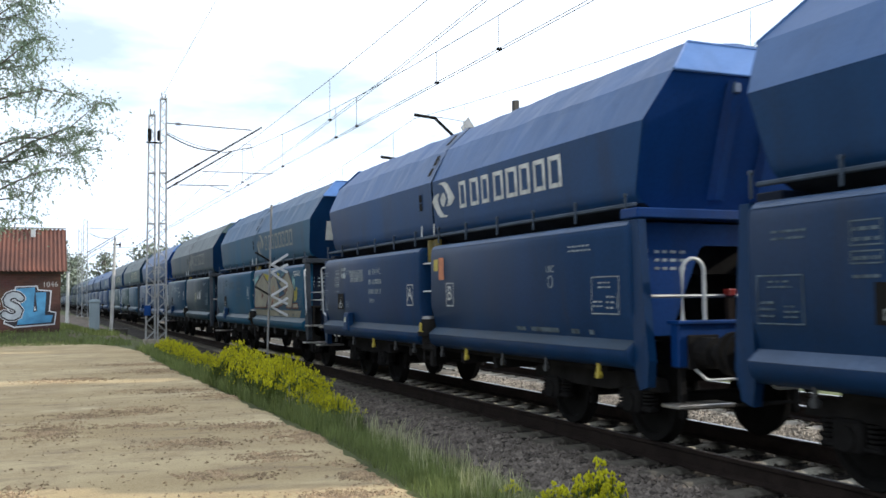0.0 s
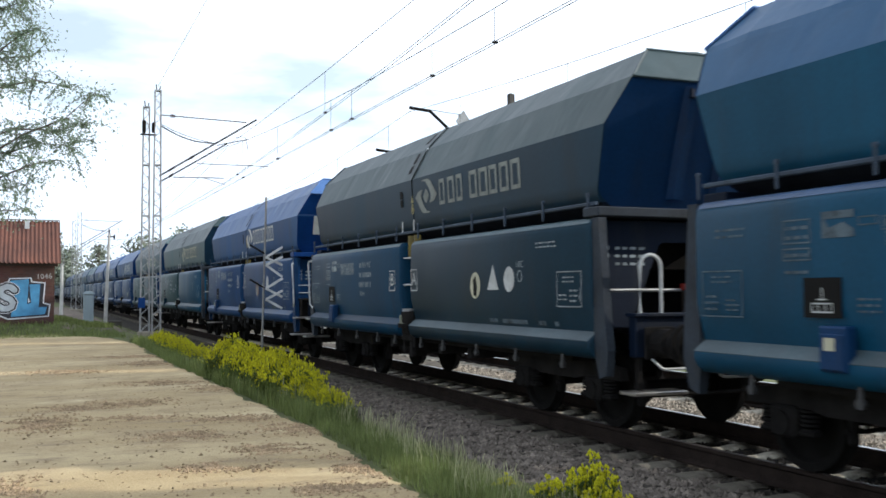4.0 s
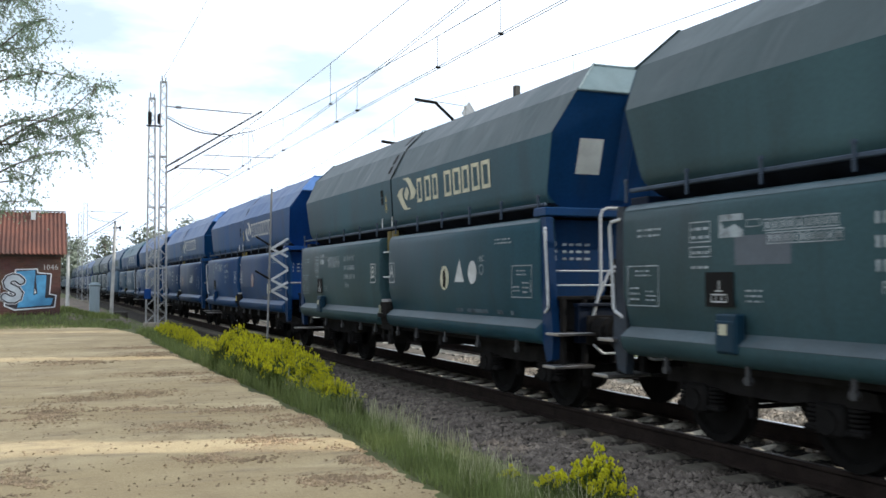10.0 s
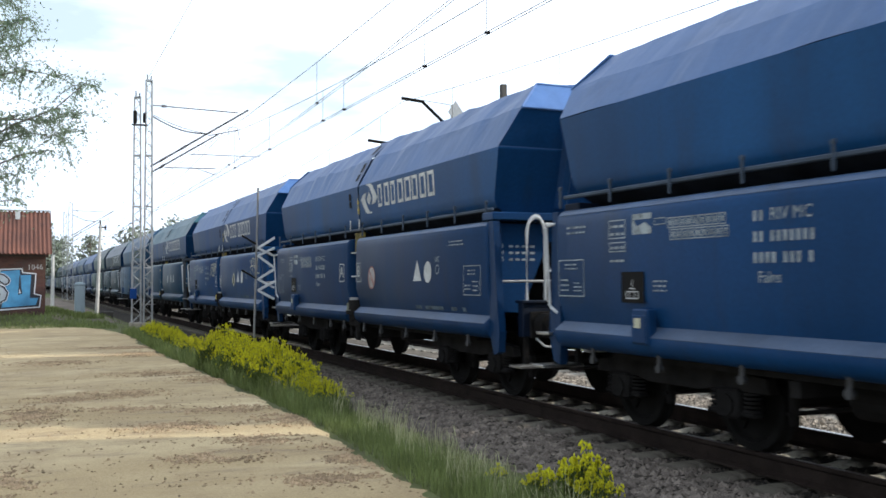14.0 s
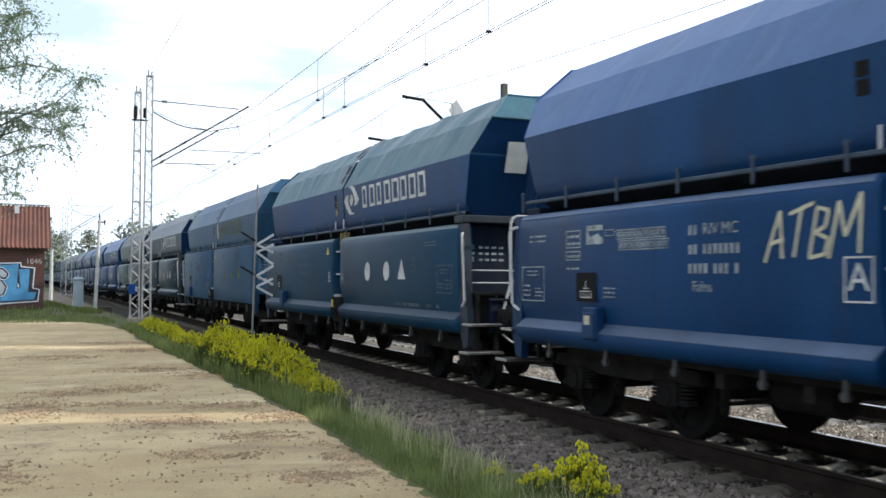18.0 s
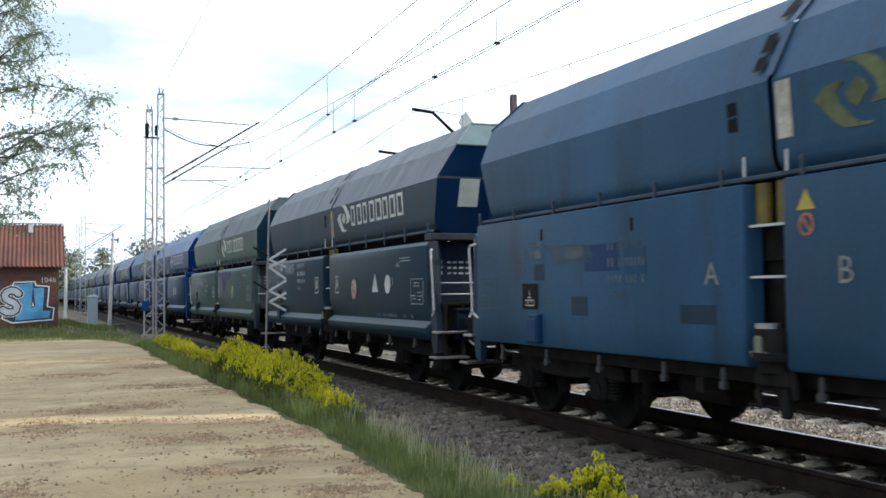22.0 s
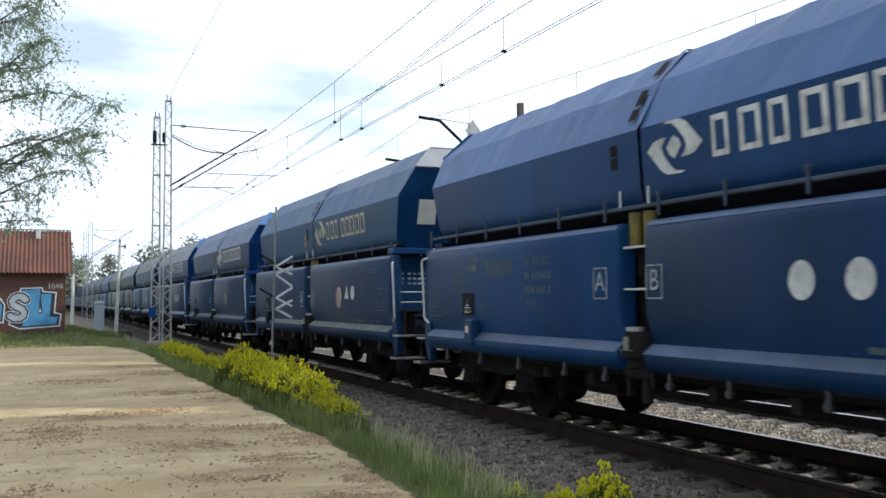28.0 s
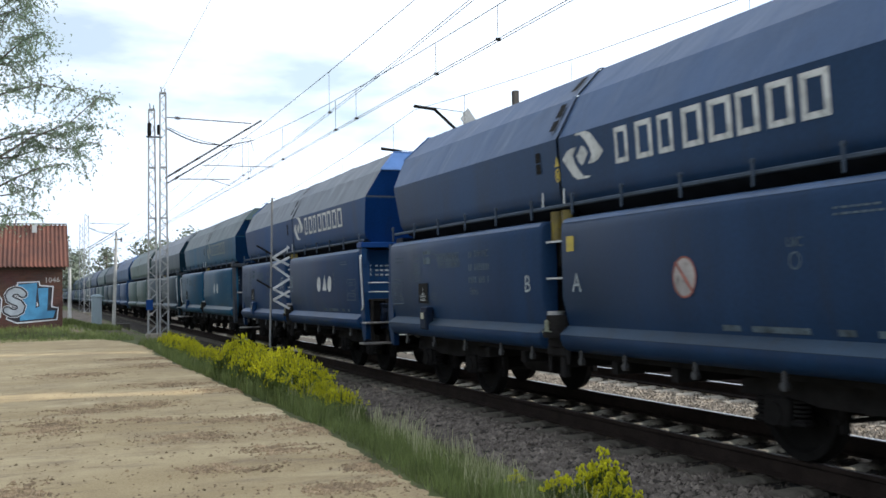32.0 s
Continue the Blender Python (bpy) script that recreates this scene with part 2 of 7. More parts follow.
# ---- the train ----
TRACK_X = 7.3
PITCH = 13.45          # from wagon to wagon
HW = 1.53              # half the wagon's width
GAP = 0.25             # half the gap between the two side doors
EAVES = (3.47, 3.52, 3.58)                   # height of the roof's edge, which differs a little from wagon to wagon
SLOPE = [(1.04, 5.604, 2.50), (1.20, 5.635, 2.60), (1.285, 5.654, 2.66)]     # the shade-dark slope under the hopper's upper wall: half width, half length, height
UPPER = SLOPE[2:] + [(1.328, 5.672, 2.715), (1.352, 5.69, 2.775), (1.364, 5.719, 2.87), (1.40, 5.911, 3.49)]
ROOF = [(1.40, 5.911, 3.49), (1.12, 6.07, 4.00), (0.75, 5.80, 4.38), (0.02, 5.78, 4.44)]
SHOULDER = [(-1.41, 2.470), (-1.455, 2.460), (-1.492, 2.436), (-1.516, 2.400), (-1.527, 2.355)]        # the door's rounded upper edge
LOWER = [(-1.30, 2.47)] + SHOULDER + [(-HW, 2.29), (-HW, 1.52), (-1.445, 1.175), (-1.57, 1.075), (-1.573, 1.02), (-1.545, 0.94), (-1.47, 0.88), (-1.30, 0.855)]
FLAT = [(-1.30, 2.585), (-1.50, 2.58), (-HW, 2.565), (-HW, 1.30), (-1.525, 1.28), (-1.525, 0.99), (-1.50, 0.96), (-1.30, 0.96)]


def upper_x(z):
    (x0, _, z0), (x1, _, z1) = UPPER[-2], UPPER[-1]
    return -(x0 + (x1 - x0) * (z - z0) / (z1 - z0))


def loft_half(rings, y_split, sign):
    """One end's half of a lofted body: rings of half width, half length and height."""
    bm = bmesh.new()
    cuts = []
    for hx, hy, z in rings:
        a = y_split
        b = sign * hy
        cuts.append([bm.verts.new(p) for p in ((-hx, a, z), (-hx, b, z), (hx, b, z), (hx, a, z))])
    for p, q in zip(cuts, cuts[1:]):
        for i in range(3):
            bm.faces.new((p[i], p[i + 1], q[i + 1], q[i]))
    bmesh.ops.recalc_face_normals(bm, faces=bm.faces[:])
    return bm


def at_eaves(rings, z):
    """The same rings with the roof's edge at height z."""
    return [(a, b, z) if c == 3.49 else (a, b, c) for a, b, c in rings]


def dented(bm, amount, seed):
    """Cut a roof skin finely and dent it a little, as old sheet is."""
    for axis, step in ((1, 0.3), (0, 0.22)):
        lo = min(v.co[axis] for v in bm.verts)
        hi = max(v.co[axis] for v in bm.verts)
        n = int((hi - lo) / step)
        for i in range(1, n):
            co = [0, 0, 0]
            co[axis] = lo + (hi - lo) * i / n
            no = [0, 0, 0]
            no[axis] = 1
            bmesh.ops.bisect_plane(bm, geom=bm.verts[:] + bm.edges[:] + bm.faces[:], plane_co=co, plane_no=no)
    for v in bm.verts:
        p = Vector((v.co.x * 0.8 + seed * 7.3, v.co.y * 1.5, v.co.z * 0.7))
        d = noise.noise(p) * amount + noise.noise(p * 2.7) * amount * 0.5
        edge = min(1.0, max(0.0, (v.co.z - 3.50) * 6))
        v.co.z += d * edge
        v.co.x += (d * 0.7 if v.co.x > 0 else -d * 0.7) * edge
    return bm


def wall_quad(bm, u0, u1, z0, z1, upper=False, off=0.006):
    """A flat mark on the near wall; u runs to the right along the wall, from the wagon's middle."""
    x = (lambda z: upper_x(z) - off) if upper else (lambda z: -HW - off)
    vs = [bm.verts.new((x(z), -u, z)) for u, z in ((u0, z0), (u1, z0), (u1, z1), (u0, z1))]
    bm.faces.new(vs)


def wall_poly(bm, pts, upper=False, off=0.006):
    x = (lambda z: upper_x(z) - off) if upper else (lambda z: -HW - off)
    bm.faces.new([bm.verts.new((x(z), -u, z)) for u, z in pts])


def wall_ring(bm, u, z, ru, rz, w, upper=False, sides=24, off=0.006):
    x = (lambda q: upper_x(q) - off) if upper else (lambda q: -HW - off)
    a, b = [], []
    for k in range(sides):
        c, s = math.cos(2 * math.pi * k / sides), math.sin(2 * math.pi * k / sides)
        for ring, f in ((a, 0), (b, w)):
            zz = z + (rz - f) * s
            ring.append(bm.verts.new((x(zz), -(u + (ru - f) * c), zz)))
    for k in range(sides):
        j = (k + 1) % sides
        bm.faces.new((a[k], a[j], b[j], b[k]))


def wall_disc(bm, u, z, ru, rz, off=0.006, sides=24):
    bm.faces.new([bm.verts.new((-HW - off, -(u + ru * math.cos(2 * math.pi * k / sides)), z + rz * math.sin(2 * math.pi * k / sides))) for k in range(sides)])


def frame_quad(bm, u0, u1, z0, z1, w, off=0.006):
    wall_quad(bm, u0, u1, z0, z0 + w, False, off)
    wall_quad(bm, u0, u1, z1 - w, z1, False, off)
    wall_quad(bm, u0, u0 + w, z0 + w, z1 - w, False, off)
    wall_quad(bm, u1 - w, u1, z0 + w, z1 - w, False, off)


TEXTS = {}


def letters(body, size, mat):
    """Letters as a flat mesh that reads along -y on the near wall, from the built-in font."""
    if (body, size, mat.name) not in TEXTS:
        cu = bpy.data.curves.new("letters", "FONT")
        cu.body, cu.size, cu.align_x, cu.align_y = body, size, "CENTER", "CENTER"
        cu.resolution_u = 2
        ob = bpy.data.objects.new("letters", cu)
        me = bpy.data.meshes.new_from_object(ob)
        bpy.data.objects.remove(ob)
        me.materials.clear()
        me.materials.append(mat)
        TEXTS[(body, size, mat.name)] = me
    return TEXTS[(body, size, mat.name)]


def write(body, u, z, size, mat, parent, off=0.008, name="lettering"):
    m = Matrix(((0, 0, -1, -HW - off), (-1, 0, 0, -u), (0, 1, 0, z), (0, 0, 0, 1)))
    ob = put(name, letters(body, size, mat), None, parent, m)
    ob["kind"] = "stuff"
    return ob


# shared shapes of all wagons
def creased(me, angle=38):
    """Shade the folds that are gentle as curves and leave the sharp ones sharp."""
    me.polygons.foreach_set("use_smooth", [True] * len(me.polygons))
    me.set_sharp_from_angle(angle=radians(angle))
    return me


def pressed_door(profile, y0, y1):
    """A door pressed from sheet, with its upright edges turned in."""
    bm = bmesh.new()
    way = 1 if y1 > y0 else -1
    cuts = []
    for y, turn in ((y0, 0.034), (y0 + way * 0.010, 0.012), (y0 + way * 0.030, 0.0), (y1 - way * 0.030, 0.0), (y1 - way * 0.010, 0.012), (y1, 0.034)):
        ring = []
        for x, z in profile:
            f = turn if abs(x) > 1.35 else 0.0
            ring.append(bm.verts.new((x + (f if x < 0 else -f), y, z - (turn if z > 2.34 else 0.0))))
        cuts.append(ring)
    n = len(profile)
    for a, b in zip(cuts, cuts[1:]):
        for i in range(n):
            j = (i + 1) % n
            bm.faces.new((a[i], a[j], b[j], b[i]))
    bm.faces.new(cuts[0])
    bm.faces.new(cuts[-1][::-1])
    bmesh.ops.recalc_face_normals(bm, faces=bm.faces[:])
    return bm


def make_shapes():
    S = {}
    for side, y in (("far", 1), ("near", -1)):
        for i, z in enumerate(EAVES):
            bm = loft_half(at_eaves(UPPER, z), 0.03 * y, y)
            S["upper_%s_%d" % (side, i)] = creased(mesh_of("hopper_wall", bm, DARK))
            for wr in (0, 1, 2):
                bm = loft_half(at_eaves(ROOF, z), 0.03 * y, y)
                bm = dented(bm, (0.004, 0.022, 0.036)[wr], wr + y)
                S["roof_%s_%d_%d" % (side, wr, i)] = mesh_of("roof_flap", bm, DARK)
        S["slope_" + side] = creased(mesh_of("hopper_slope", loft_half(SLOPE, 0.03 * y, y), DARK))
        for flat, prof in ((0, LOWER), (1, FLAT)):
            for mirror in (1, -1):
                S["side_%s_%d_%d" % (side, flat, mirror)] = creased(mesh_of("side_door", pressed_door([(x * mirror, z) for x, z in prof], GAP * y, 5.8 * y), DARK))
    # roof joint strip and the three slots at the middle
    bm = bmesh.new()
    for (a, _, za), (b, _, zb) in zip(ROOF[:-1], ROOF[1:]):
        for s in (-1, 1):
            vs = [bm.verts.new(p) for p in ((s * (a + 0.015), -0.05, za + 0.015), (s * (a + 0.015), 0.05, za + 0.015), (s * (b + 0.01), 0.05, zb + 0.02), (s * (b + 0.01), -0.05, zb + 0.02))]
            bm.faces.new(vs)
    S["joint"] = mesh_of("roof_joint", bm, DARK)
    bm = bmesh.new()
    for z0, z1 in ((3.09, 3.215), (3.235, 3.36)):
        wall_quad(bm, -0.57, -0.445, z0, z1, True, 0.008)
    S["slot"] = mesh_of("inspection_slot", bm, BLACK)
    bm = bmesh.new()
    for f0, f1 in ((0.15, 0.42), (0.5, 0.85)):
        (a, _, za), (b, _, zb) = ROOF[0], ROOF[1]
        vs = []
        for y in (0.10, 0.24):
            for f in ((f0, f1) if y < 0.2 else (f1, f0)):
                vs.append(bm.verts.new((-(a + (b - a) * f) - 0.02, y, za + (zb - za) * f + 0.02)))
        bm.faces.new(vs)
    (a, _, za), (b, _, zb) = ROOF[1], ROOF[2]
    vs = []
    for y in (0.10, 0.24):
        for f in ((0.25, 0.75) if y < 0.2 else (0.75, 0.25)):
            vs.append(bm.verts.new((-(a + (b - a) * f) - 0.02, y, za + (zb - za) * f + 0.02)))
    bm.faces.new(vs)
    S["roof_slot"] = mesh_of("roof_slot", bm, BLACK)
    # the inner hopper between the side doors, and the underframe
    bm = bmesh.new()
    box(bm, -1.26, 1.26, -5.2, 5.2, 1.9, 2.49)
    box(bm, -1.2, 1.2, -4.7, 4.7, 0.98, 1.9)
    S["hopper"] = mesh_of("hopper_core", bm, DARK)
    bm = bmesh.new()
    box(bm, -0.08, 0.08, -6.0, 6.0, 0.86, 1.12)
    S["sole"] = mesh_of("sole_bar", bm, DARK)
    bm = bmesh.new()
    box(bm, -1.3, 1.3, -5.0, 5.0, 0.80, 0.955)
    S["underframe"] = mesh_of("underframe", bm, DARK)
    bm = bmesh.new()
    box(bm, -1.36, 1.36, -0.06, 0.06, 0.66, 0.80)
    S["beam"] = mesh_of("cross_beam", bm, DARK)
    # gutter rail with its brackets
    bm = bmesh.new()
    box(bm, -1.45, -1.40, -5.78, 5.78, 2.605, 2.65, 0.01)
    S["rail"] = mesh_of("door_rail", bm, DARK)
    bm = bmesh.new()
    box(bm, -1.470, -1.442, -0.017, 0.017, 2.50, 2.735, 0.008)
    disc(bm, (-1.456, 0, 2.735), 0.024, "x", 0.034, 10)
    S["bracket"] = mesh_of("hinge_bracket", bm, DARK)
    # middle recess: post, ladder bars, valve
    bm = bmesh.new()
    box(bm, -1.14, -1.10, -GAP - 0.1, GAP + 0.1, 0.98, 2.5)
    S["post"] = mesh_of("middle_post", bm, DARK)
    bm = bmesh.new()
    box(bm, -1.46, -1.43, -0.235, 0.235, 0, 0.022)
    S["bar"] = mesh_of("step_bar", bm, HANDRAIL)
    bm = bmesh.new()
    disc(bm, (-1.44, -0.05, 1.20), 0.17, "z", 0.20, 18)
    disc(bm, (-1.44, -0.05, 1.07), 0.215, "z", 0.07, 18)
    disc(bm, (-1.44, -0.05, 0.98), 0.15, "z", 0.10, 16)
    box(bm, -1.53, -1.40, -0.26, 0.16, 0.80, 0.94, 0.03)
    box(bm, -1.50, -1.40, -0.22, -0.12, 0.55, 0.82, 0.02)
    tube(bm, [(-1.50, 0.10, 0.98), (-1.50, 0.10, 0.62)], 0.025, 8)
    tube(bm, [(-1.47, -0.26, 1.10), (-1.47, -0.30, 0.72)], 0.03, 8)
    S["valve"] = mesh_of("door_valve", bm, DARK)
    bm = bmesh.new()
    for y in (0.20, -0.07):
        n, rings = 10, []
        for z in (2.215, 2.585):
            rings.append([bm.verts.new((-1.30 - 0.085 * math.cos(radians(-90 + 180 * i / n)), y + 0.085 * math.sin(radians(-90 + 180 * i / n)), z)) for i in range(n + 1)])
        for i in range(n):
            bm.faces.new((rings[0][i], rings[0][i + 1], rings[1][i + 1], rings[1][i]))
        bm.faces.new(rings[1])
        bm.faces.new(rings[0][::-1])
    bmesh.ops.recalc_face_normals(bm, faces=bm.faces[:])
    S["lever"] = mesh_of("lock_cylinder", bm, YELLOW)
    bm = bmesh.new()
    disc(bm, (-1.44, 0.05, 1.325), 0.105, "z", 0.045, 16)
    S["valve_cap"] = mesh_of("valve_cap", bm, GALV)
    bm = bmesh.new()
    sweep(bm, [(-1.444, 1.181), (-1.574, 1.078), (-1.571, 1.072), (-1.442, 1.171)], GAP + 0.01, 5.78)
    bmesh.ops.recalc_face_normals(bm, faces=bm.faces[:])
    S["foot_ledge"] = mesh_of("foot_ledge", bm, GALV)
    # strip laid over the door's upper edge to carry its sky highlight
    bm = bmesh.new()
    sweep(bm, [(x - 0.004, z + 0.003) for x, z in SHOULDER[:4]] + [(-1.505, 2.398), (-1.45, 2.450), (-1.41, 2.462)], GAP + 0.04, 5.76)
    bmesh.ops.recalc_face_normals(bm, faces=bm.faces[:])
    S["door_lip"] = creased(mesh_of("door_lip", bm, GALV), 50)
    bm = bmesh.new()
    box(bm, -1.625, -1.60, -0.065, 0.025, 1.08, 1.25, 0.02)
    tube(bm, [(-1.61, 0.07, 1.11), (-1.61, 0.05, 1.06), (-1.61, -0.09, 1.05), (-1.61, -0.11, 1.11)], 0.016, 8)
    S["hook_lever"] = mesh_of("hook_lever", bm, YELLOW)
    bm = bmesh.new()
    tube(bm, [(-1.46, 0, 2.645), (-1.46, 0, 2.825)], 0.013, 6)
    S["pin"] = mesh_of("rail_pin", bm, HANDRAIL)
    # pocket on the far half's foot
    bm = bmesh.new()
    box(bm, -1.60, -1.48, 3.92, 4.20, 1.00, 1.36, 0.015)
    box(bm, -1.615, -1.60, 3.94, 4.18, 1.02, 1.30, 0.006)
    S["pocket"] = mesh_of("hand_wheel_box", bm, DARK)
    bm = bmesh.new()
    wall_quad(bm, -4.13, -4.02, 1.17, 1.27, off=0.088)
    S["pocket_note"] = mesh_of("sticker", bm, CREAM)
    # end posts, headstock, end slopes
    bm = bmesh.new()
    vs = [(-1.50, 5.80, 2.46), (-1.50, 5.93, 2.46), (-1.49, 6.03, 1.30), (-1.48, 6.06, 0.98), (-1.46, 6.0, 0.70), (-1.46, 5.86, 0.66), (-1.48, 5.80, 0.90)]
    a = [bm.verts.new(p) for p in vs]
    b = [bm.verts.new((p[0] + 0.10, p[1], p[2])) for p in vs]
    k = len(vs)
    for i in range(k):
        bm.faces.new((a[i], a[(i + 1) % k], b[(i + 1) % k], b[i]))
    bm.faces.new(a)
    bm.faces.new(b[::-1])
    bmesh.ops.recalc_face_normals(bm, faces=bm.faces[:])
    S["corner"] = mesh_of("corner_post", bm, DARK)
    bm = bmesh.new()
    box(bm, -1.18, 1.18, 6.02, 6.16, 0.90, 1.37, 0.015)
    box(bm, -1.20, 1.20, 5.99, 6.19, 1.35, 1.39, 0.008)
    box(bm, -0.62, 0.62, 5.4, 6.02, 0.90, 1.30)
    S["headstock"] = mesh_of("headstock", bm, DARK)
    bm = bmesh.new()
    box(bm, -1.50, 1.50, 5.60, 5.93, 2.475, 2.585, 0.012)
    S["ledge"] = mesh_of("end_ledge", bm, DARK)
    for key, vs in (("H", [(-1.42, 2.44), (0.0, 2.44), (1.42, 2.44), (1.42, 1.22), (0.96, 1.22), (0.90, 1.38), (0.56, 2.16), (0.50, 2.20), (-0.50, 2.20), (-0.56, 2.16), (-0.90, 1.38), (-0.96, 1.22), (-1.42, 1.22)]),
                    ("P", [(-1.42, 2.44), (1.42, 2.44), (1.42, 1.25), (0.62, 1.25), (0.40, 1.95), (-0.40, 1.95), (-0.62, 1.25), (-1.42, 1.25)])):
        bm = bmesh.new()
        a = [bm.verts.new((x, 5.74, z)) for x, z in vs]
        b = [bm.verts.new((x, 5.71, z)) for x, z in vs]
        k = len(vs)
        bm.faces.new(a)
        bm.faces.new(b[::-1])
        for i in range(k):
            bm.faces.new((a[i], a[(i + 1) % k], b[(i + 1) % k], b[i]))
        bmesh.ops.recalc_face_normals(bm, faces=bm.faces[:])
        S["end_sheet_" + key] = mesh_of("end_sheet", bm, DARK)
    # ribs on the upper end wall
    bm = bmesh.new()
    for c in (-0.30, 0.30):
        rows = []
        for hx, hy, z in UPPER + [ROOF[1]]:
            z = min(z, 3.93)
            rows.append([bm.verts.new((c + a, hy + b, z)) for a, b in ((-0.11, 0.004), (-0.055, 0.085), (0.055, 0.085), (0.11, 0.004))])
        for p, q in zip(rows, rows[1:]):
            for i in range(3):
                bm.faces.new((p[i], p[i + 1], q[i + 1], q[i]))
        bm.faces.new(rows[-1])
    bmesh.ops.recalc_face_normals(bm, faces=bm.faces[:])
    S["rib"] = mesh_of("end_rib", bm, DARK)
    bm = bmesh.new()
    box(bm, -0.375, -0.285, 6.045, 6.16, 3.84, 3.96, 0.01)
    S["lug"] = mesh_of("lifting_lug", bm, DARK)
    # buffer, coupling, brake hose
    bm = bmesh.new()
    disc(bm, (0, 6.28, 1.06), 0.16, "y", 0.26, 16)
    box(bm, -0.2, 0.2, 6.16, 6.19, 0.88, 1.24, 0.01)
    disc(bm, (0, 6.47, 1.06), 0.10, "y", 0.30, 12)
    disc(bm, (0, 6.66, 1.06), 0.225, "y", 0.05, 20)
    S["buffer"] = mesh_of("buffer", bm, DARK)
    bm = bmesh.new()
    tube(bm, [(0, 6.1, 1.05), (0, 6.38, 1.0)], 0.05, 8)
    box(bm, -0.12, 0.12, 6.36, 6.70, 0.93, 0.99, 0.01)
    tube(bm, [(0.28, 6.1, 0.95), (0.30, 6.4, 0.62), (0.25, 6.62, 0.7)], 0.03, 6)
    S["coupling"] = mesh_of("screw_coupling", bm, DARK)
    bm = bmesh.new()       # shunter's handle under the buffer
    tube(bm, [(-1.0, 6.15, 0.92), (-0.97, 6.20, 0.86), (-0.88, 6.22, 0.78), (-0.84, 6.22, 0.77), (-0.50, 6.22, 0.77), (-0.46, 6.22, 0.79), (-0.52, 6.20, 0.88), (-0.52, 6.15, 0.92)], 0.016, 6)
    S["grab"] = mesh_of("shunter_handle", bm, HANDRAIL)
    # end kind H: hoop rail, cross bar, wide step
    bm = bmesh.new()
    pts = [(-1.09, 6.12, 1.38), (-1.09, 6.12, 1.90)] + [(-1.09 + 0.14 * (1 - math.cos(radians(a))), 6.12, 1.90 + 0.14 * math.sin(radians(a))) for a in range(20, 180, 20)] + [(-0.81, 6.12, 1.90), (-0.81, 6.12, 1.38)]
    tube(bm, pts, 0.020, 8)
    S["hoop"] = mesh_of("hoop_handrail", bm, HANDRAIL)
    bm = bmesh.new()
    tube(bm, [(-0.81, 6.12, 2.42), (-0.58, 6.12, 2.42), (-0.50, 6.12, 2.34), (-0.50, 6.12, 1.88), (-0.58, 6.12, 1.80), (-0.81, 6.12, 1.78)], 0.018, 8)
    S["loop"] = mesh_of("side_loop", bm, HANDRAIL)
    bm = bmesh.new()
    tube(bm, [(-1.40, 5.95, 1.645), (1.40, 5.95, 1.645)], 0.019, 8)
    S["crossbar"] = mesh_of("cross_bar", bm, GALV)
    bm = bmesh.new()
    box(bm, -0.41, -0.33, 5.96, 6.02, 1.2, 1.66)
    S["stake"] = mesh_of("lamp_bracket", bm, DARK)
    bm = bmesh.new()
    box(bm, -0.42, -0.32, 5.94, 6.05, 1.64, 1.72, 0.012)
    S["lamp"] = mesh_of("tail_lamp", bm, RED)
    bm = bmesh.new()
    box(bm, -1.32, -0.62, 6.04, 6.34, 0.50, 0.54, 0.008)
    S["step_board"] = mesh_of("step_board", bm, STEEL)
    bm = bmesh.new()
    box(bm, -1.14, -1.08, 6.08, 6.14, 0.54, 1.0)
    S["step_hanger"] = mesh_of("step_hanger", bm, DARK)
    # end kind P: platform with rails and two steps
    bm = bmesh.new()
    box(bm, -1.40, 1.40, 5.60, 6.12, 1.43, 1.475, 0.008)
    S["platform"] = mesh_of("platform_floor", bm, DARK)
    bm = bmesh.new()
    tube(bm, [(-1.48, 5.86, 1.27), (-1.50, 5.98, 1.33), (-1.51, 6.0, 1.36), (-1.555, 6.0, 2.26), (-1.55, 5.98, 2.30), (-1.48, 5.88, 2.33)], 0.019, 8)
    S["corner_rail"] = mesh_of("corner_handrail", bm, HANDRAIL)
    bm = bmesh.new()
    tube(bm, [(-0.98, 6.16, 1.22), (-0.93, 6.16, 1.36), (-0.86, 6.16, 1.60), (-0.86, 6.16, 2.46), (-0.83, 6.16, 2.54), (-0.76, 6.16, 2.57), (-0.38, 6.16, 2.57), (-0.30, 6.16, 2.54), (-0.27, 6.16, 2.46), (-0.27, 6.16, 1.45)], 0.020, 8)
    tube(bm, [(-0.90, 6.16, 1.45), (-0.74, 6.16, 1.78), (-0.66, 6.16, 1.84), (-0.27, 6.16, 1.84)], 0.017, 8)
    tube(bm, [(-1.40, 5.9, 1.61), (1.40, 5.9, 1.61)], 0.012, 6)
    tube(bm, [(-1.40, 5.9, 1.79), (1.40, 5.9, 1.79)], 0.012, 6)
    S["guard"] = mesh_of("platform_handrail", bm, HANDRAIL)
    bm = bmesh.new()
    box(bm, -1.54, -0.98, 5.98, 6.28, 0.0, 0.035, 0.006)
    S["step"] = mesh_of("step", bm, STEEL)
    bm = bmesh.new()
    for x in (-1.36, -1.06):
        box(bm, x - 0.025, x + 0.025, 6.06, 6.14, 0.64, 1.44)
    box(bm, -1.38, -1.04, 6.05, 6.065, 1.06, 1.43)
    S["step_plate"] = mesh_of("step_plate", bm, DARK)
    # hanging gear under the doors
    bm = bmesh.new()
    box(bm, -1.50, -1.46, -0.025, 0.025, 0.78, 0.93, 0.01)
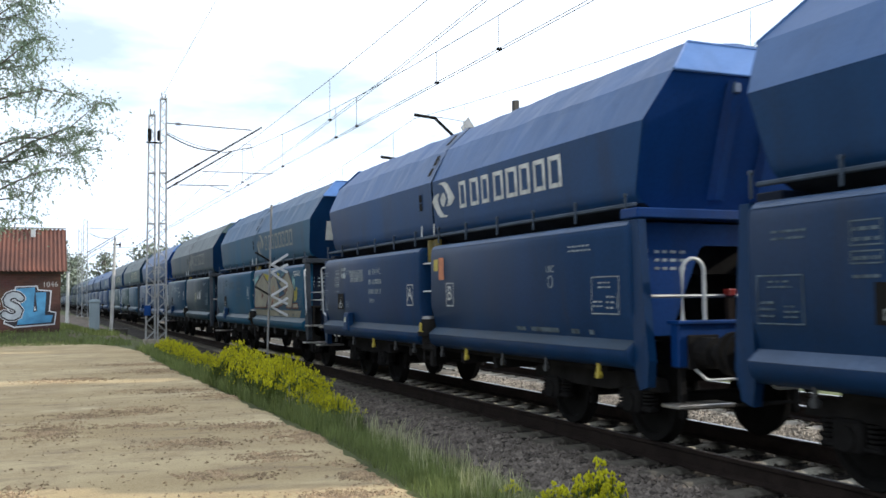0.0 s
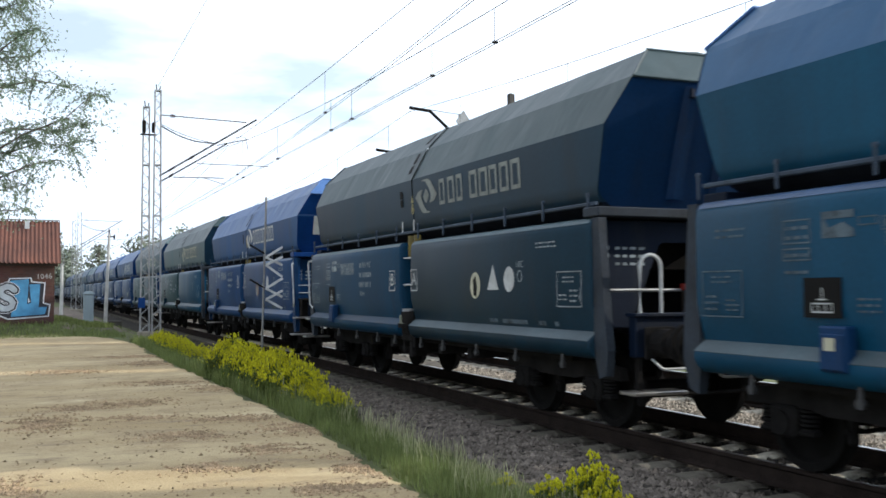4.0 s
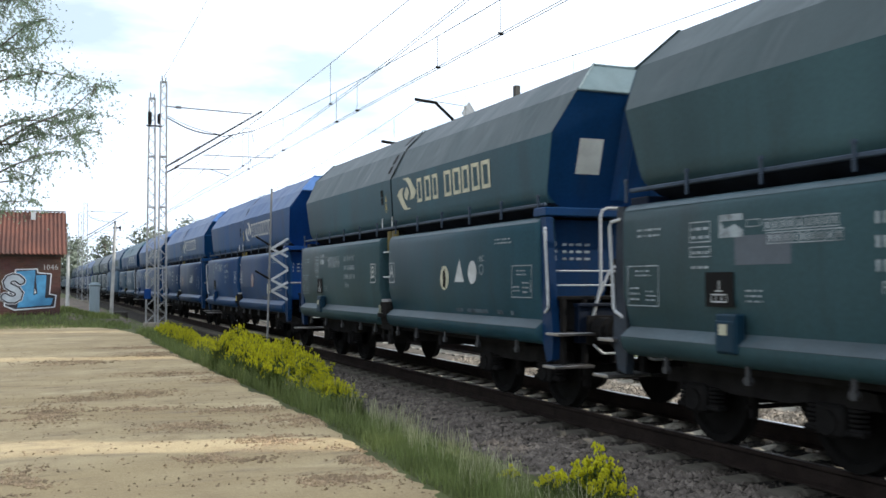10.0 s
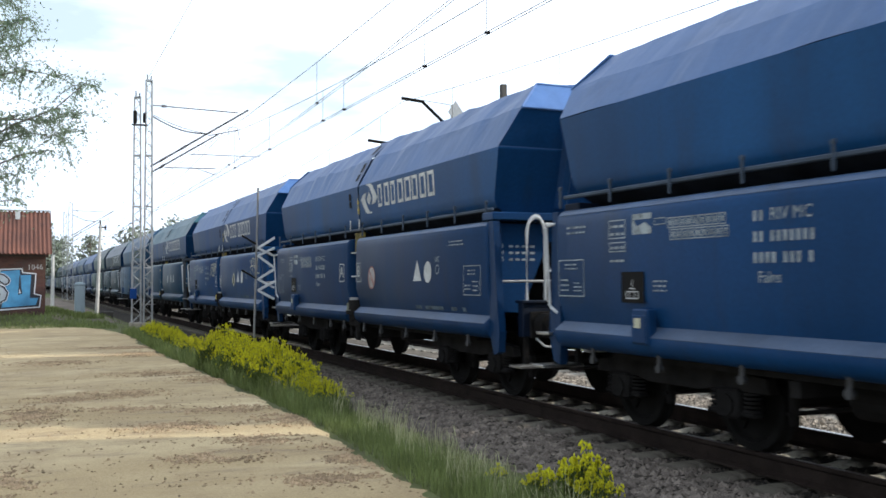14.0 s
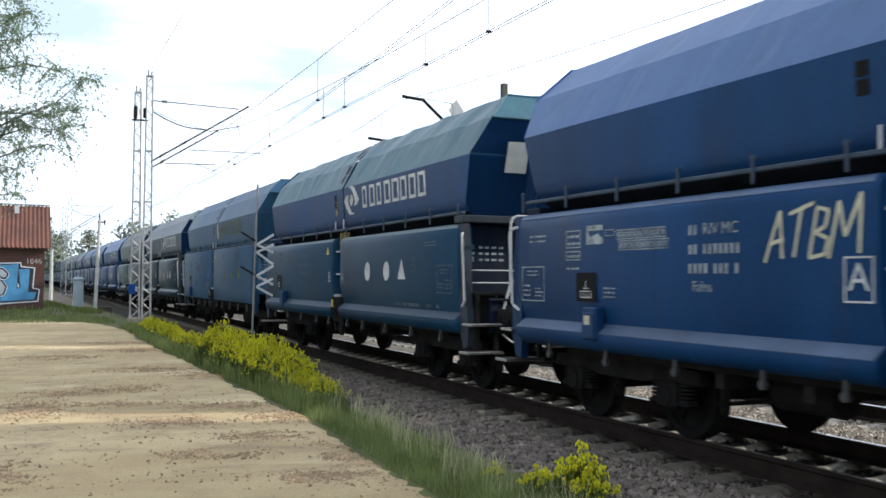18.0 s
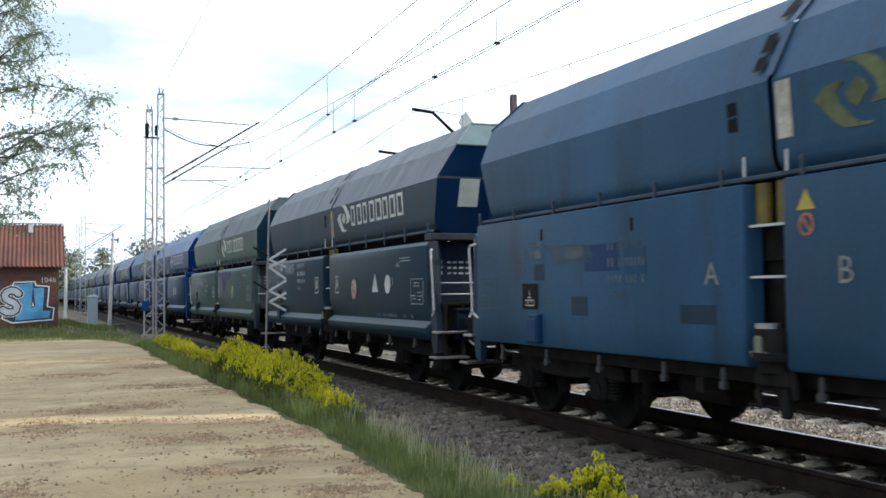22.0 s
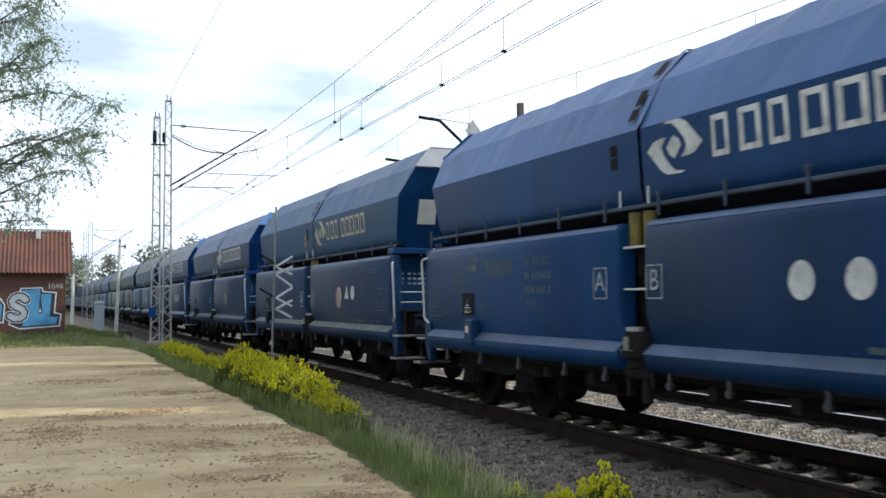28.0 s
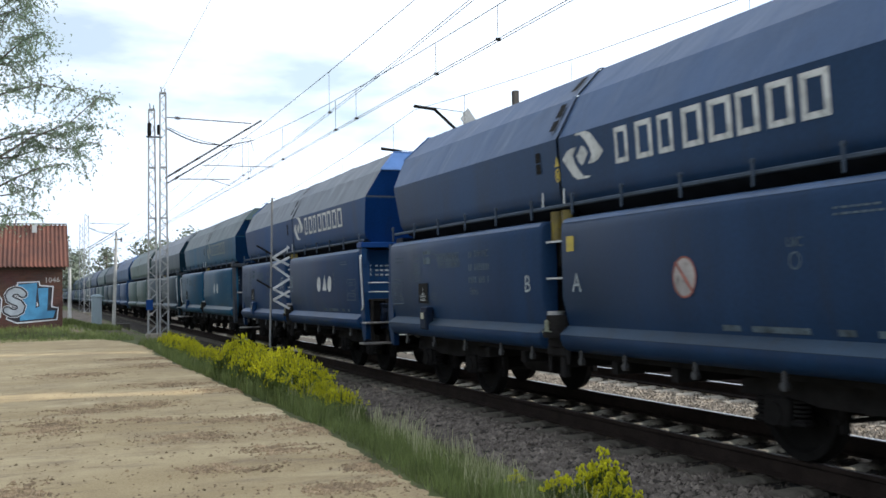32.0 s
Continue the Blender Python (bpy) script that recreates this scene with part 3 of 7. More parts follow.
    disc(bm, (-1.48, 0, 0.77), 0.042, "x", 0.05, 10)
    S["hook"] = mesh_of("door_hook", bm, DARK)
    # bogie side frame with axle boxes and springs, around its pivot
    bm = bmesh.new()
    for s in (-1, 1):
        x0, x1 = sorted((s * 0.94, s * 1.06))
        prof = [(-1.42, 0.60), (-1.38, 0.74), (-0.70, 0.80), (-0.40, 0.86), (0.40, 0.86), (0.70, 0.80), (1.38, 0.74), (1.42, 0.60), (0.62, 0.60), (0.42, 0.56), (-0.42, 0.56), (-0.62, 0.60)]
        a = [bm.verts.new((x0, y, z)) for y, z in prof]
        b = [bm.verts.new((x1, y, z)) for y, z in prof]
        k = len(prof)
        for i in range(k):
            bm.faces.new((a[i], a[(i + 1) % k], b[(i + 1) % k], b[i]))
        bm.faces.new(a)
        bm.faces.new(b[::-1])
    box(bm, -1.0, 1.0, -0.22, 0.22, 0.58, 0.86)
    bmesh.ops.recalc_face_normals(bm, faces=bm.faces[:])
    S["bogie"] = mesh_of("side_frame", bm, DARK)
    bm = bmesh.new()
    for x in (-0.78, 0.78):
        box(bm, x - 0.05, x + 0.05, -0.04, 0.04, 0.30, 0.62, 0.02)
    tube(bm, [(-0.86, 0, 0.42), (0.86, 0, 0.42)], 0.025, 6)
    S["rigging"] = mesh_of("brake_beam", bm, DARK)
    bm = bmesh.new()
    disc(bm, (-0.70, 0.0, 0.62), 0.17, "y", 0.75, 16)
    disc(bm, (-0.70, 0.42, 0.62), 0.08, "y", 0.14, 12)
    S["air_tank"] = mesh_of("air_tank", bm, DARK)
    bm = bmesh.new()
    for dy in (-1.14, -0.66, 0.66, 1.14):
        for i in range(5):
            disc(bm, (-1.0, dy, 0.42 + i * 0.04), 0.085, "z", 0.022, 8)
    S["spring"] = mesh_of("spring_nest", bm, DARK)
    bm = bmesh.new()
    box(bm, -1.12, -0.98, -0.16, 0.16, 0.33, 0.62, 0.03)
    box(bm, -1.08, -0.95, -0.34, 0.34, 0.36, 0.41, 0.015)
    disc(bm, (-1.12, 0, 0.46), 0.11, "x", 0.04, 12)
    S["axle_box"] = mesh_of("axle_box", bm, DARK)
    # wheelset round its own axle
    bm = bmesh.new()
    tube(bm, [(-0.8, 0, 0), (0.8, 0, 0)], 0.085, 10)
    for s in (-1, 1):
        n = 28
        rings = []
        for x, r in ((0.68, 0.12), (0.685, 0.36), (0.69, 0.49), (0.715, 0.49), (0.725, 0.463), (0.82, 0.455), (0.825, 0.38), (0.77, 0.35), (0.77, 0.14), (0.84, 0.12), (0.84, 0.02)):
            rings.append([bm.verts.new((s * x, r * math.cos(2 * math.pi * k / n), r * math.sin(2 * math.pi * k / n))) for k in range(n)])
        for a, b in zip(rings, rings[1:]):
            for k in range(n):
                bm.faces.new((a[k], a[(k + 1) % n], b[(k + 1) % n], b[k]))
        bm.faces.new(rings[-1])
        box(bm, *sorted((s * 0.775, s * 0.80)), -0.30, -0.18, -0.03, 0.03)
    bmesh.ops.recalc_face_normals(bm, faces=bm.faces[:])
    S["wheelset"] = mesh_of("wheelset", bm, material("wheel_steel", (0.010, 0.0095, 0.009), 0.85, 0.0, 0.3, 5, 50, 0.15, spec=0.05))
    # brand marks, plain shapes
    bm = bmesh.new()
    hook = [(-0.461, 0.006), (-0.343, 0.092), (-0.229, 0.115), (-0.120, 0.115), (-0.208, 0.023), (-0.175, -0.070), (-0.082, -0.172), (0.010, -0.241), (0.159, -0.257), (0.101, -0.277), (-0.133, -0.271), (-0.229, -0.222)]
    for flip in (1, -1):
        wall_poly(bm, [(flip * u, 3.19 + flip * v) for u, v in hook], True)
    wall_poly(bm, [(-0.001, 3.31), (0.079, 3.267), (0.123, 3.197), (0.003, 3.07), (-0.078, 3.118), (-0.123, 3.198)], True)
    S["emblem"] = mesh_of("emblem", bm, WHITE)
    bm = bmesh.new()      # plain hollow blocks along the brand's row
    e, b, t = 0.25, 0.056, 0.058
    wall_quad(bm, 0.0, b, 3.0, 3.40, True)
    wall_quad(bm, e - b, e, 3.0, 3.40, True)
    wall_quad(bm, b, e - b, 3.0, 3.0 + t, True)
    wall_quad(bm, b, e - b, 3.40 - t, 3.40, True)
    S["brand"] = mesh_of("brand_block", bm, WHITE)
    # small stencilled marks on the doors
    bm = bmesh.new()
    rnd = random.Random(5)
    def lines(u0, u1, z0, z1, rows, fill=0.8):
        h = (z1 - z0) / rows
        for r in range(rows):
            u = u0
            while u < u1 - 0.02:
                w = rnd.uniform(0.03, 0.09)
                wall_quad(bm, u, min(u1, u + w), z0 + r * h + h * 0.2, z0 + r * h + h * 0.2 + h * 0.36)
                u += w + rnd.uniform(0.015, 0.035)
    def blocks(u, z, groups, wide=0.036, tall=0.092, gap=0.038):
        for n in groups:                # each figure of the wagon's number is a plain block
            for _ in range(n):
                wall_quad(bm, u, u + wide, z - tall / 2, z + tall / 2)
                u += wide + gap
            u += 0.06
    blocks(-2.42, 2.13, (2,))
    blocks(-2.42, 1.95, (2, 7))
    blocks(-2.42, 1.77, (4, 3, 1))
    S["number"] = mesh_of("number_bars", bm, WHITE)
    bm = bmesh.new()
    frame_quad(bm, -4.64, -4.33, 2.02, 2.22, 0.012)
    lines(-4.61, -4.36, 2.04, 2.20, 2)
    frame_quad(bm, -4.64, -4.33, 1.88, 1.985, 0.012)
    lines(-4.61, -4.36, 1.895, 1.975, 1)
    lines(-4.62, -4.34, 1.76, 1.83, 1)
    for r in range(2):                  # table of loading limits, ruled in small cells
        for i in range(9):
            u = -3.62 + 0.095 * i + 0.04 * (1 - r)
            frame_quad(bm, u, u + 0.085, 1.97 + 0.115 * r, 2.075 + 0.115 * r, 0.010)
            wall_quad(bm, u + 0.028, u + 0.057, 1.995 + 0.115 * r, 2.05 + 0.115 * r)
    frame_quad(bm, -3.84, -3.66, 2.13, 2.20, 0.010)
    wall_poly(bm, [(-4.21, 2.05), (-3.88, 2.05), (-3.88, 2.11), (-3.99, 2.17), (-4.13, 2.13), (-4.18, 2.20)])
    wall_quad(bm, -4.21, -3.88, 2.20, 2.26)
    wall_quad(bm, -4.21, -4.18, 2.05, 2.20)
    frame_quad(bm, -5.69, -5.14, 1.40, 1.82, 0.012)
    lines(-5.55, -5.28, 1.70, 1.79, 2)
    lines(-5.64, -5.48, 1.45, 1.62, 3)
    lines(-5.36, -5.20, 1.45, 1.58, 3)
    lines(-3.86, -3.64, 1.46, 1.60, 3)
    lines(-5.50, -5.10, 2.10, 2.22, 2)
    S["stencil_far"] = mesh_of("stencil_marks", bm, WHITE)
    bm = bmesh.new()
    frame_quad(bm, 5.06, 5.62, 1.45, 1.87, 0.012)
    lines(5.20, 5.44, 1.73, 1.83, 2)
    lines(5.10, 5.28, 1.52, 1.62, 2)
    lines(5.36, 5.52, 1.50, 1.68, 3)
    wall_poly(bm, [(5.565, 1.68), (5.58, 1.66), (5.592, 1.60), (5.58, 1.53), (5.565, 1.51), (5.575, 1.60)])
    lines(4.55, 5.05, 2.16, 2.26, 2)
    wall_ring(bm, 4.12, 1.83, 0.07, 0.075, 0.013)
    S["stencil_near"] = mesh_of("stencil_marks", bm, WHITE)
    bm = bmesh.new()
    for u0, u1 in ((3.1, 3.35), (3.5, 4.2), (4.5, 4.68), (4.9, 5.0)):
        pts = [(u0, 1.215), (u1, 1.215), (u1, 1.27), (u0, 1.27)]
        bm.faces.new([bm.verts.new((-HW + 0.085 * (1.52 - z) / 0.345 - 0.008, -u, z)) for u, z in pts])
    S["stencil_low"] = mesh_of("stencil_marks", bm, FADED)
    bm = bmesh.new()
    wall_quad(bm, -4.28, -3.88, 1.42, 1.74, off=0.01)
    S["plate"] = mesh_of("hazard_plate", bm, BLACK)
    bm = bmesh.new()
    frame_quad(bm, -4.190, -3.970, 1.46, 1.54, 0.012, 0.014)
    wall_quad(bm, -4.125, -4.113, 1.47, 1.53, off=0.014)
    wall_quad(bm, -4.050, -4.038, 1.47, 1.53, off=0.014)
    wall_quad(bm, -4.085, -4.073, 1.56, 1.66, off=0.014)
    wall_quad(bm, -4.130, -4.030, 1.56, 1.572, off=0.014)
    S["plate_mark"] = mesh_of("plate_mark", bm, WHITE)
    bm = bmesh.new()
    wall_ring(bm, 0, 1.72, 0.185, 0.205, 0.02, off=0.010)
    wall_poly(bm, [(-0.15, 1.86), (-0.12, 1.88), (0.15, 1.58), (0.12, 1.56)], off=0.011)
    S["ban_ring"] = mesh_of("ban_ring", bm, ORANGE)
    bm = bmesh.new()
    wall_disc(bm, 0, 1.72, 0.165, 0.185, 0.007)
    S["round_mark"] = mesh_of("round_mark", bm, WHITE)
    bm = bmesh.new()
    wall_poly(bm, [(-0.19, 1.60), (0.19, 1.60), (0.0, 1.98)])
    S["triangle_mark"] = mesh_of("triangle_mark", bm, WHITE)
    bm = bmesh.new()
    frame_quad(bm, -0.15, 0.15, 1.60, 2.02, 0.018)
    S["box_mark"] = mesh_of("box_mark", bm, WHITE)
    bm = bmesh.new()
    wall_quad(bm, 0.40, 0.57, 2.06, 2.24)
    S["label"] = mesh_of("yellow_label", bm, YELLOW)
    bm = bmesh.new()
    wall_poly(bm, [(-0.06, 3.13), (0.06, 3.13), (0.0, 3.26)], True)
    wall_ring(bm, 0.0, 3.02, 0.06, 0.085, 0.022, True, 14)
    wall_quad(bm, -0.02, 0.02, 2.98, 3.06, True)
    S["warning"] = mesh_of("warning_label", bm, YELLOW)
    # white square on the upper end wall
    (x0, y0, z0), (x1, y1, z1) = UPPER[1], UPPER[2]
    bm = bmesh.new()
    def on_end(x, z):
        return (x, y0 + (y1 - y0) * (z - z0) / (z1 - z0) + 0.016, z)
    bm.faces.new([bm.verts.new(on_end(*p)) for p in ((-0.99, 3.03), (-0.64, 3.03), (-0.64, 3.47), (-0.99, 3.47))])
    S["end_square"] = mesh_of("end_plate", bm, material("pale_plate", (0.55, 0.56, 0.52), 0.5, 0, 0.15, 4, 40, 0.03))
    bm = bmesh.new()
    for r in range(3):
        for a, b in ((-1.16, -1.08), (-1.06, -0.98), (-0.96, -0.86), (-0.84, -0.74)):
            bm.faces.new([bm.verts.new((x, 5.745, z)) for x, z in ((a, 2.11 - r * 0.09), (b - 0.02, 2.11 - r * 0.09), (b - 0.02, 2.142 - r * 0.09), (a, 2.142 - r * 0.09))])
    S["brake_marks"] = mesh_of("brake_date_bars", bm, WHITE)
    return S


SHAPES = make_shapes()
MIRROR_Y = Matrix.Diagonal((1, -1, 1, 1))

NAVY = paint("navy", (0.004, 0.028, 0.084))
BLUE = paint("blue", (0.0045, 0.038, 0.115))
BRIGHT = paint("bright_blue", (0.004, 0.036, 0.150))
TEAL = paint("teal_blue", (0.004, 0.053, 0.107))
GREEN = paint("grey_green", (0.028, 0.062, 0.072), 0.3)
OLIVE = paint("olive_grey", (0.046, 0.080, 0.078), 0.3)
SLATE = paint("slate", (0.006, 0.026, 0.045))
PALE = paint("pale_blue", (0.024, 0.073, 0.138), 0.5)
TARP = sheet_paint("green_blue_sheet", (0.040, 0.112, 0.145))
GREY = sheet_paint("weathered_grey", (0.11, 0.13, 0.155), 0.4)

# roofs: bleached, and the sky's sheen put into their paler colours
SKYBLUE = sheet_paint("bleached_sheen_blue", (0.062, 0.128, 0.280))
SEA = sheet_paint("bleached_sheen_teal", (0.018, 0.080, 0.175))
MOSS = sheet_paint("bleached_sheen_green", (0.043, 0.068, 0.072))
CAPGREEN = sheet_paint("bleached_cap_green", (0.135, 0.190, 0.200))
# end cap: the end's blue, bleached, with grazing sun put into the colour
CAPBLUE = sheet_paint("bleached_sunlit_cap_blue", (0.085, 0.180, 0.400))
SPRUCE = paint("spruce_teal", (0.016, 0.055, 0.076))
DEEP = paint("deep_teal", (0.004, 0.038, 0.082))
OCEAN = paint("ocean_blue", (0.005, 0.048, 0.110))
RAILGREY = material("dusty_rail_steel", (0.040, 0.058, 0.086), 0.6, 0, 0.25, 2, 40, 0.1, GRIME, 0.5, spec=0.2)
# slope under the upper wall: the overhang's shade painted as a dark colour
SLOPE_SHADE = material("slope_shade", (0.013, 0.0175, 0.027), 0.9, 0, 0.4, 3, 40, 0.1, (0.004, 0.010, 0.022), 0.5, spec=0.05)
STEELBLUE = paint("steel_blue", (0.014, 0.042, 0.078))
DUSK = paint("dusk_blue", (0.011, 0.034, 0.084))
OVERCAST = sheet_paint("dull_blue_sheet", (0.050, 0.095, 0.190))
FRAME = material("dusty_frame_paint", (0.028, 0.036, 0.048), 0.6, 0, 0.35, 2, 30, 0.08, (0.045, 0.046, 0.045), 0.5, spec=0.15)
# navy for recesses and wagon ends, shade and grime put into the colour
GRIMY_SHADE = paint("grimy_shade_navy", (0.003, 0.009, 0.024), 0.5, 0.6)
# ledge colours: dust, with the sky's sheen put into the blue and green ones
LEDGE_BLUE = material("dusty_sheen_blue_ledge", (0.054, 0.084, 0.142), 0.55, 0, 0.3, 1.2, 30, 0.1, (0.03, 0.06, 0.12), 0.8, spec=0.4)
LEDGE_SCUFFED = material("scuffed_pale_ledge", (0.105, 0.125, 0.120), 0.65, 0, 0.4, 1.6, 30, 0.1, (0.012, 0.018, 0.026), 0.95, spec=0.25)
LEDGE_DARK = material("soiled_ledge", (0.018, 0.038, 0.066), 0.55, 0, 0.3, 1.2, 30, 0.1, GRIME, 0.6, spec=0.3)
LEDGE_GREEN = material("dusty_sheen_green_ledge", (0.060, 0.084, 0.096), 0.55, 0, 0.3, 1.2, 30, 0.1, (0.035, 0.07, 0.085), 0.8, spec=0.4)
DUSTY = sheet_paint("dusty_white_cap", (0.30, 0.31, 0.32))
DIM = material("washed_out_marking", (0.098, 0.120, 0.066), 0.7, 0, 0.3, 3, 40, 0.05, GRIME, 0.5, spec=0.1)
# door lips: the rounded edge's sky highlight put into a paler colour
LIP_BLUE = material("highlight_blue_lip", (0.040, 0.075, 0.145), 0.45, 0, 0.25, 1.2, 30, 0.05, GRIME, 0.5, spec=0.4)
LIP_GREEN = material("highlight_green_lip", (0.050, 0.085, 0.100), 0.45, 0, 0.25, 1.2, 30, 0.05, GRIME, 0.5, spec=0.4)
WORNLEVER = material("worn_lever_paint", (0.16, 0.17, 0.12), 0.6, 0, 0.3, 5, 40, 0.05, GRIME, 0.5)
OCHRE = material("ochre_cylinder_paint", (0.15, 0.115, 0.014), 0.5, 0, 0.25, 5, 40, 0.05, GRIME, 0.5)

# upper wall, far door, near door, roof, end wall, kind of end, square, brand (gap, colour), letters, marks, roof dents, flat foot
FLEET = {
    -1: (NAVY, NAVY, BLUE, SKYBLUE, BLUE, "H", 0, (0, WHITE), "AB", "", 0, 0),
    0: (NAVY, NAVY, NAVY, SKYBLUE, BRIGHT, "H", 0, (0, WHITE), "AB", "l", 1, 0),
    1: (TEAL, TEAL, TEAL, SEA, NAVY, "P", 1, (0, FADED), "B", "G", 1, 0),
    2: (SLATE, DEEP, SLATE, MOSS, NAVY, "H", 0, (1, FADED), "BA", "sto", 0, 0),
    3: (BLUE, BLUE, BLUE, SKYBLUE, BRIGHT, "P", 1, (0, WHITE), "BA", "nto", 1, 0),
    4: (GREEN, GREEN, TEAL, MOSS, STEELBLUE, "H", 0, (1, AGED), "A", "", 0, 0),
    5: (SPRUCE, GREEN, SPRUCE, MOSS, BLUE, "P", 1, (1, CREAM), "BA", "sto", 0, 0),
    6: (BLUE, BLUE, BLUE, SKYBLUE, BRIGHT, "H", 0, (0, WHITE), "AB", "nq", 1, 0),
    7: (BLUE, NAVY, NAVY, SKYBLUE, BLUE, "H", 0, (0, WHITE), "AB", "nto", 2, 0),
    8: (NAVY, BLUE, BLUE, SKYBLUE, BLUE, "H", 0, (1, WHITE), "AB", "stog", 0, 0),
    9: (NAVY, DEEP, DEEP, TARP, NAVY, "P", 1, (0, WHITE), "BA", "oot", 2, 0),
    10: (PALE, PALE, PALE, PALE, PALE, "H", 0, (0, DIM), "AB", "nTO", 0, 1),
    11: (SLATE, SLATE, SLATE, GREY, NAVY, "P", 1, (0, WHITE), "BA", "nto", 1, 0),
    12: (OLIVE, OLIVE, OLIVE, MOSS, STEELBLUE, "H", 0, (1, WHITE), "AB", "sb", 0, 0),
    13: (NAVY, BLUE, NAVY, SKYBLUE, BRIGHT, "H", 0, (0, WHITE), "AB", "oo", 1, 0),
    14: (OCEAN, DUSK, DUSK, SEA, BLUE, "P", 1, (1, AGED), "BA", "nto", 0, 0),
    15: (DUSK, DUSK, DUSK, OVERCAST, BRIGHT, "P", 0, (0, WHITE), "BA", "nl", 0, 0),
    16: (NAVY, NAVY, NAVY, GREY, BRIGHT, "P", 0, (0, WHITE), "AB", "oto", 1, 0),
    17: (TEAL, TEAL, TEAL, MOSS, NAVY, "H", 0, (0, FADED), "", "oo", 0, 0),
    18: (SLATE, SLATE, SLATE, GREY, SLATE, "P", 0, None, "", "", 0, 0),
}
# where the round and three-cornered marks sit on each near door
SPOTS = {2: (2.78, 3.34, 3.82), 3: (2.12, 2.86, 3.32), 5: (2.80, 3.36, 3.82), 6: (2.03, 4.16), 7: (1.16, 3.32, 3.75), 8: (2.39, 3.02, 3.54), 9: (1.90, 2.88, 3.59),
         10: (2.14, 3.19, 4.19), 11: (1.98, 3.24, 3.92), 12: (2.87,), 13: (2.49, 3.11), 14: (2.63, 3.18, 3.58), 15: (2.64,), 16: (2.94, 3.4, 3.79), 17: (2.6, 3.2)}
LAST = 36
HIGH_EAVES = {6: 2}
RAISED = (0, 1, 2, 4, 5, 12, 14)          # wagons that stand a little higher on their springs
EMBLEM = {0: 0.45, 1: 0.43, 3: 0.35, 4: 0.63, 5: 0.78, 6: 0.70, 8: 0.56, 9: 0.50, 10: 0.95, 11: 0.86, 12: 0.62, 14: 0.62, 15: 0.56}
WARNINGS = {2: -0.02, 5: -0.3, 6: -0.04, 7: -0.04, 9: -0.46, 12: -0.32, 14: -0.76, 15: -0.04, 3: -0.04, 8: -0.04}
DATA_SHIFT = {0: -0.40, 3: 0.25, 6: -0.05, 9: -0.32}        # doors on which the written tables stand further along
DATA_RISE = {11: 0.16, 3: 0.06, 6: 0.07}        # doors on which the number stands higher
YELLOW_LEVERS = (0, 6, 8, 9)
BRAND_SPAN = {0: (1.08, 4.2), 1: (1.06, 4.2), 3: (0.84, 3.37), 4: (1.15, 3.97), 5: (1.28, 4.14), 6: (1.17, 3.74), 7: (1.08, 3.7), 8: (1.11, 3.91), 9: (1.15, 4.27), 10: (1.42, 3.82), 11: (1.36, 4.37), 12: (1.12, 3.84), 13: (1.2, 4.3), 14: (1.15, 3.93), 15: (1.26, 4.45), 16: (1.2, 4.3)}
STRONG = (0, 2, 3, 4, 5, 6, 7, 8, 11, 12)
BACKDROP_LIVERIES = (GREEN, NAVY, TEAL, OLIVE, BLUE, SLATE, GREEN, NAVY)
COLOUR_WORDS = {"navy": "dark navy", "blue": "blue", "bright_blue": "bright blue", "teal_blue": "teal-blue", "grey_green": "grey-green", "olive_grey": "olive-grey",
                "slate": "slate-dark", "pale_blue": "pale weathered blue", "green_blue_sheet": "green-blue", "weathered_grey": "weathered grey", "bleached_sheen_blue": "bleached blue", "bleached_sheen_teal": "bleached teal", "bleached_sheen_green": "bleached green", "bleached_sunlit_cap_blue": "bleached blue", "grimy_shade_navy": "grimy navy", "spruce_teal": "spruce-teal", "deep_teal": "deep teal", "ocean_blue": "ocean-blue", "dusk_blue": "dusky blue", "steel_blue": "steel-blue", "dull_blue_sheet": "dull blue"}


# upper walls: paler copies of the door paints, sky light put into them
SKYLIT = {m: paint(m.name.replace("paint_", "") + "_skylit", c) for m, c in (
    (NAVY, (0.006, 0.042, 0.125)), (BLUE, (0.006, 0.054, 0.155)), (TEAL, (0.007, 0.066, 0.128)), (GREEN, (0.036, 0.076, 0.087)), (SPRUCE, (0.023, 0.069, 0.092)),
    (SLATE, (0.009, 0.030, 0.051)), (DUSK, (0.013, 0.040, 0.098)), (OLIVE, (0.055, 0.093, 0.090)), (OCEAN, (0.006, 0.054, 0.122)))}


def words(mat):
    return COLOUR_WORDS[mat.name.replace("paint_", "")]


